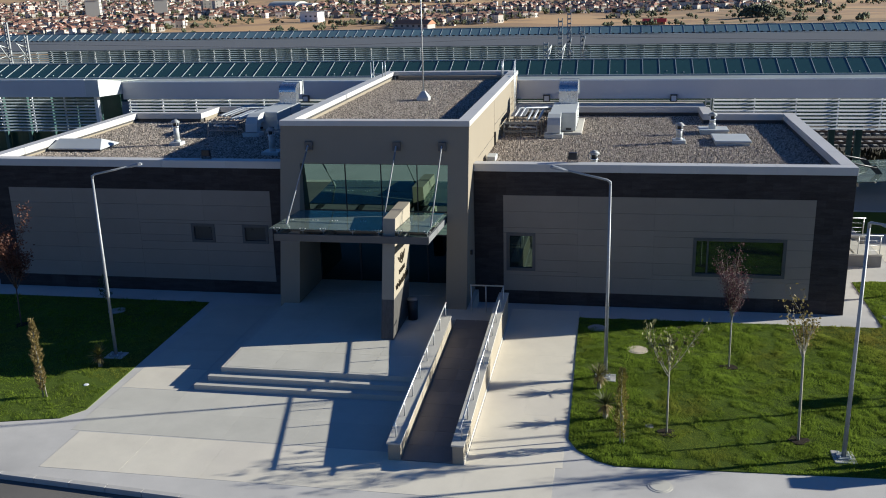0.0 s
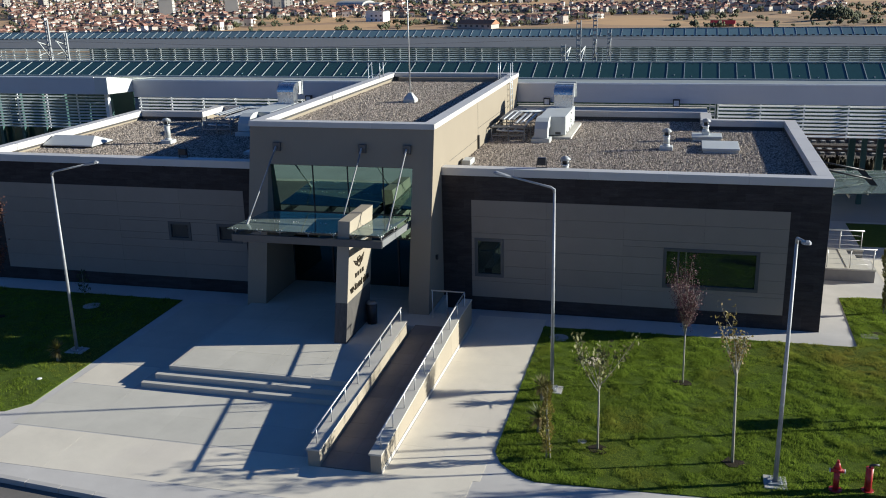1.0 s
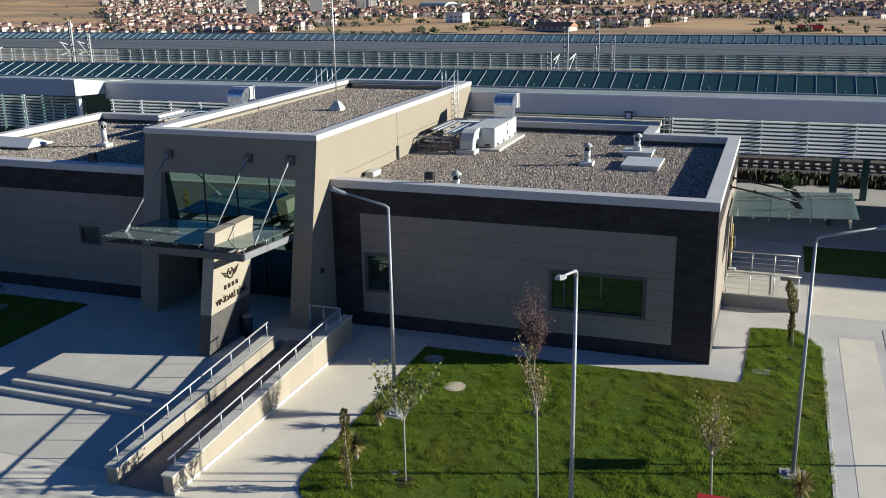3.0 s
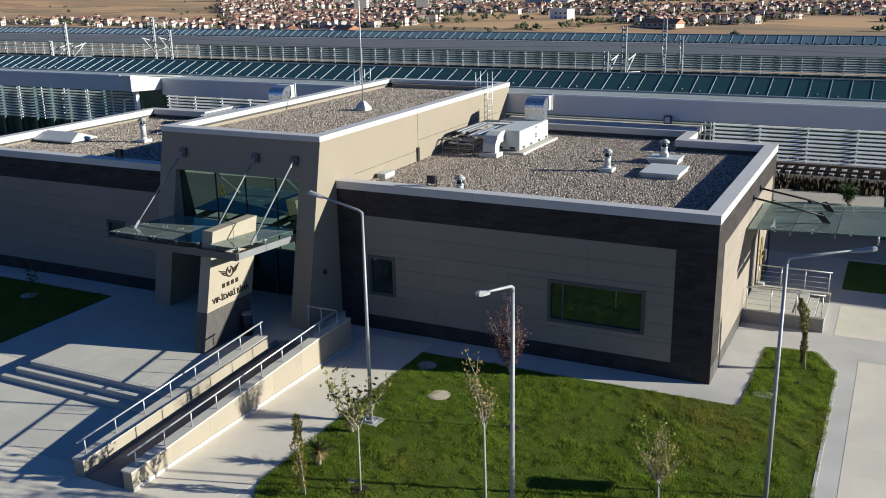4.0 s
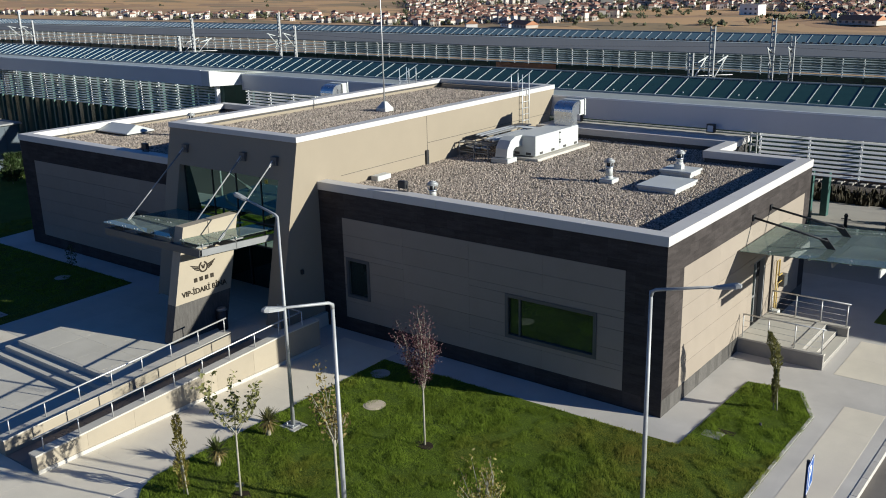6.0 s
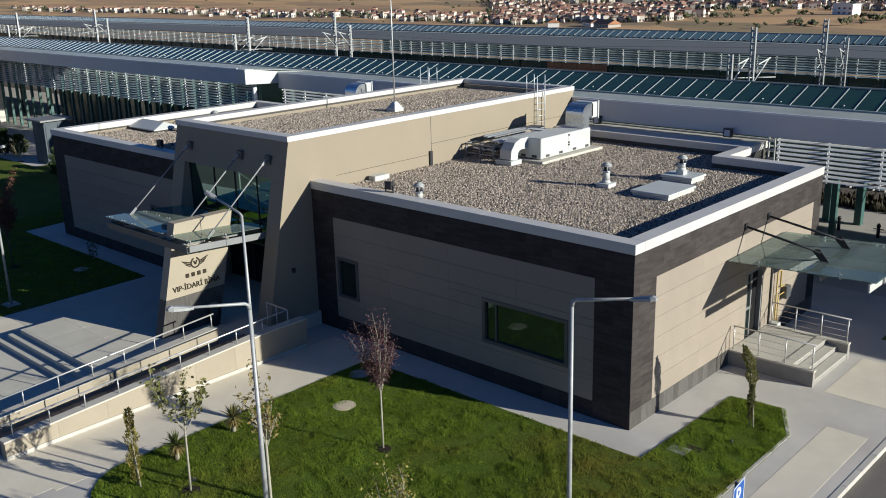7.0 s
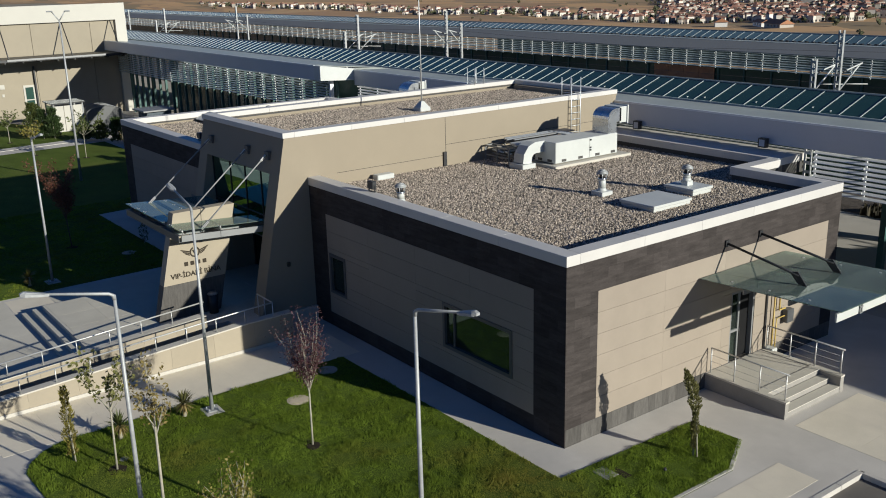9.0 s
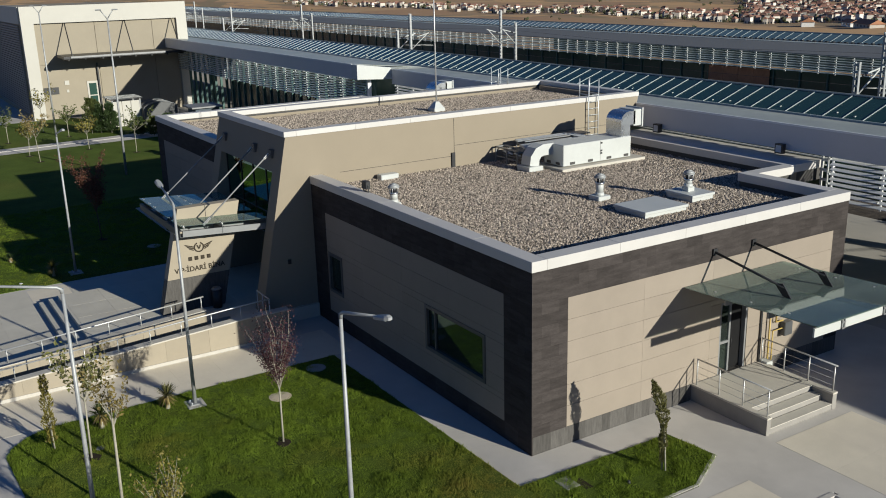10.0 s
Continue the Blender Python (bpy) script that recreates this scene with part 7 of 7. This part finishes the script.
# ---- the far town ----
def town():
    r = random.Random(99)
    walls, roofs, trees, panes = ([], []), ([], []), ([], []), ([], [])

    def add(target, verts, faces):
        n = len(target[0])
        target[0].extend(verts)
        target[1].extend(tuple(n + i for i in f) for f in faces)

    def sheet(name, verts, faces, mat, parent):
        me = bpy.data.meshes.new(name)
        me.from_pydata(verts, [], faces)
        me.materials.append(mat)
        ob = new(name, me)
        ob.parent = parent

    made, homes, own = 0, [], 0
    while made < 4300:
        d, a = r.uniform(560, 1500), r.uniform(-0.30, 1.18)
        x, y = -d * math.sin(a), d * math.cos(a)
        dens = noise.noise((x * 0.006, y * 0.008, 2.2)) + 0.35 * noise.noise((x * 0.02, y * 0.02, 7.7))
        edge = min(1.0, (d - 560) / 160)
        if a > 0.70:
            first = 495 / math.cos(a)
            if d < first or d > first + 90 or r.random() < 0.2:
                continue
        elif dens < 0.16 - 0.38 * edge + 0.9 * max(0.0, 0.44 - a):
            continue
        made += 1
        homes.append((x, y))
        z = fall(x, y) - 0.5
        tower = r.random() < 0.010 and d > 900 and a < 0.70
        w, l = (r.uniform(6, 9), r.uniform(7, 11)) if tower else (r.uniform(2.4, 4.4), r.uniform(2.8, 6.0))
        h = r.uniform(8, 14) if tower else r.uniform(2.8, 5.2)
        t = r.uniform(0, math.pi)
        c, s = math.cos(t), math.sin(t)

        def at(u, v, k):
            return (x + u * c - v * s, y + u * s + v * c, z + k)

        near = (d < 640 or a > 0.70) and not tower and own < 110
        shell, cover, lights = (([], []), ([], []), []) if near else (walls, roofs, panes)
        base = [at(u, v, k) for k in (0, h) for u, v in ((-w / 2, -l / 2), (w / 2, -l / 2), (w / 2, l / 2), (-w / 2, l / 2))]
        add(shell, base, [(0, 1, 5, 4), (1, 2, 6, 5), (2, 3, 7, 6), (3, 0, 4, 7), (4, 5, 6, 7)])
        if not tower:
            e, rh = 0.2, r.uniform(0.7, 1.5)
            rf = [at(-w / 2 - e, -l / 2 - e, h), at(w / 2 + e, -l / 2 - e, h), at(w / 2 + e, l / 2 + e, h), at(-w / 2 - e, l / 2 + e, h), at(0, -l / 2 + w * 0.25, h + rh), at(0, l / 2 - w * 0.25, h + rh)]
            add(cover, rf, [(0, 1, 4), (1, 2, 5, 4), (2, 3, 5), (3, 0, 4, 5)])
        for f in range(max(1, int(h // 2.6))):
            for k in (-0.27, 0.27):
                zz = 0.8 + f * 2.7
                for sgn in (-1, 1):
                    v0 = sgn * (l / 2 + 0.04)
                    u0 = sgn * (w / 2 + 0.04)
                    for quad in ([at(k * w - 0.45, v0, zz), at(k * w + 0.45, v0, zz), at(k * w + 0.45, v0, zz + 1.2), at(k * w - 0.45, v0, zz + 1.2)],
                                 [at(u0, k * l - 0.45, zz), at(u0, k * l + 0.45, zz), at(u0, k * l + 0.45, zz + 1.2), at(u0, k * l - 0.45, zz + 1.2)]):
                        if near:
                            lights.append(quad)
                        else:
                            add(lights, quad, [(0, 1, 2, 3)])
        if near:
            own += 1
            ho = thing("house", "small pale house with a red-brown hipped roof beyond the tracks", "house", group="houses at the town's edge")
            sheet("wall", shell[0], shell[1], TOWN_WALL, ho)
            sheet("roof", cover[0], cover[1], TOWN_ROOF, ho)
            for quad in lights:
                sheet("window", quad, [(0, 1, 2, 3)], TOWN_WINDOW, ho)
    for k in range(6000):
        if k > 4200:
            d, a = r.uniform(520, 1150), r.uniform(-0.30, 0.50)
            x, y = -d * math.sin(a), d * math.cos(a)
            if noise.noise((x * 0.012, y * 0.02, 4.2)) < 0.02 + 0.3 * max(0.0, a):
                continue
        elif k % 12:
            hx, hy = r.choice(homes)
            x, y = hx + r.gauss(0, 7), hy + r.gauss(0, 7)
        else:
            d, a = r.uniform(430, 1400), r.uniform(-0.30, 1.25)
            x, y = -d * math.sin(a), d * math.cos(a)
            if noise.noise((x * 0.012, y * 0.014, 9.2)) < 0.15:
                continue
        z = fall(x, y)
        big = r.uniform(0.8, 2.3)
        for k in range(7):
            o = Vector((x + r.gauss(0, big * 0.5), y + r.gauss(0, big * 0.5), z + big * r.uniform(0.5, 1.5)))
            q = big * r.uniform(0.4, 0.75)
            vs = [tuple(o + Vector(v) * q * r.uniform(0.7, 1.2)) for v in ((1, 0, 0), (0, 1, 0), (-1, 0, 0), (0, -1, 0), (0, 0, 1.1), (0, 0, -0.9))]
            add(trees, vs, [(0, 1, 4), (1, 2, 4), (2, 3, 4), (3, 0, 4), (1, 0, 5), (2, 1, 5), (3, 2, 5), (0, 3, 5)])
    # larger buildings that stand out from the rest
    def hall(label, x, y, turn, w, l, h, rise, wall_mat, roof_mat, arched=False):
        b = thing("hall" if arched else "barn", label, "building", x, y, fall(x, y) - 0.4, turn)
        bm = bmesh.new()
        box(bm, -w / 2, -l / 2, 0, w / 2, l / 2, h)
        part("wall", bm, wall_mat, b)
        bm = bmesh.new()
        e = 0.6
        if arched:
            arc = [((w / 2 + e) * math.cos(math.radians(v)), h + rise * math.sin(math.radians(v))) for v in range(0, 181, 20)]
        else:
            arc = [(w / 2 + e, h + 0.02), (0, h + rise), (-w / 2 - e, h + 0.02)]
        prism(bm, arc, "y", -l / 2 - e, l / 2 + e)
        part("roof", bm, roof_mat, b)
        for k in range(int(l // 4)):
            v = -l / 2 + 2 + k * 4
            for z in range(max(1, int(h // 3))):
                for sx in (-1, 1):
                    bm = bmesh.new()
                    box(bm, sx * w / 2 - 0.04, v - 0.8, 1 + z * 3, sx * w / 2 + 0.04, v + 0.8, 2.2 + z * 3)
                    part("window", bm, TOWN_WINDOW, b)

    hall("long white arched-roof hall in the town", -321, 858, 72, 22, 31, 5.0, 4.5, TOWN_WALL, TERM_FRAME, True)
    hall("white arched-roof hall beside a larger one", -300, 850, 72, 12, 20, 4.5, 2.5, TOWN_WALL, TERM_FRAME, True)
    hall("white three-storey block with a low roof below the town", -225, 634, 75, 9, 15, 7.5, 0.5, WHITE_PAINT, GREY_METAL)
    hall("long low shed with a faded red roof", -128, 533, 70, 9, 24, 2.6, 2.6, TOWN_WALL, RUST_PANEL)
    hall("red-roofed farm building in the fields", -297, 455, 60, 8, 19, 2.6, 2.4, TOWN_WALL, RUST_PANEL)
    hall("white farmhouse with a red roof", -341, 462, 40, 7, 10, 3.2, 2.2, WHITE_PAINT, RUST_PANEL)
    hall("low white stable with a red roof", -318, 470, 55, 6, 14, 2.6, 1.8, WHITE_PAINT, RUST_PANEL)
    hall("dark red shed among the trees", 15, 557, 85, 6, 13, 2.4, 2.0, RUST_PANEL, RED_PAINT)
    hall("beige apartment slab in the town", -470, 760, 25, 12, 24, 16.0, 0.4, TERM_FRAME, TOWN_WALL)
    hall("pale apartment slab in the town", -425, 800, 25, 12, 16, 15.0, 0.4, TERM_FRAME, TOWN_WALL)
    # a great round thicket at the fields' edge
    for k in range(900):
        a, q = r.uniform(0, 6.28), math.sqrt(r.random())
        up = math.sqrt(max(0.0, 1 - q * q)) * r.uniform(0.5, 1.0)
        o = Vector((83 + 14 * q * math.cos(a), 602 + 9 * q * math.sin(a), fall(83, 602) + 7.5 * up))
        g = r.uniform(0.5, 1.1)
        vs = [tuple(o + Vector(v) * g * r.uniform(0.7, 1.2)) for v in ((1, 0, 0), (0, 1, 0), (-1, 0, 0), (0, -1, 0), (0, 0, 1.1), (0, 0, -0.9))]
        add(trees, vs, [(0, 1, 4), (1, 2, 4), (2, 3, 4), (3, 0, 4), (1, 0, 5), (2, 1, 5), (3, 2, 5), (0, 3, 5)])
    home = tagged(new("far_town"), "distant town of small pale houses with red-brown roofs", "town", kind="stuff")
    for name, (v, f), m in (("house_walls", walls, TOWN_WALL), ("house_roofs", roofs, TOWN_ROOF), ("house_windows", panes, TOWN_WINDOW)):
        me = bpy.data.meshes.new(name)
        me.from_pydata(v, [], f)
        me.materials.append(m)
        ob = new(name, me)
        ob.parent = home
    me = bpy.data.meshes.new("far_trees")
    me.from_pydata(trees[0], [], trees[1])
    me.materials.append(TOWN_TREE)
    tagged(new("far_trees", me), "dark scattered trees among the far houses and fields", "trees", kind="stuff")


town()
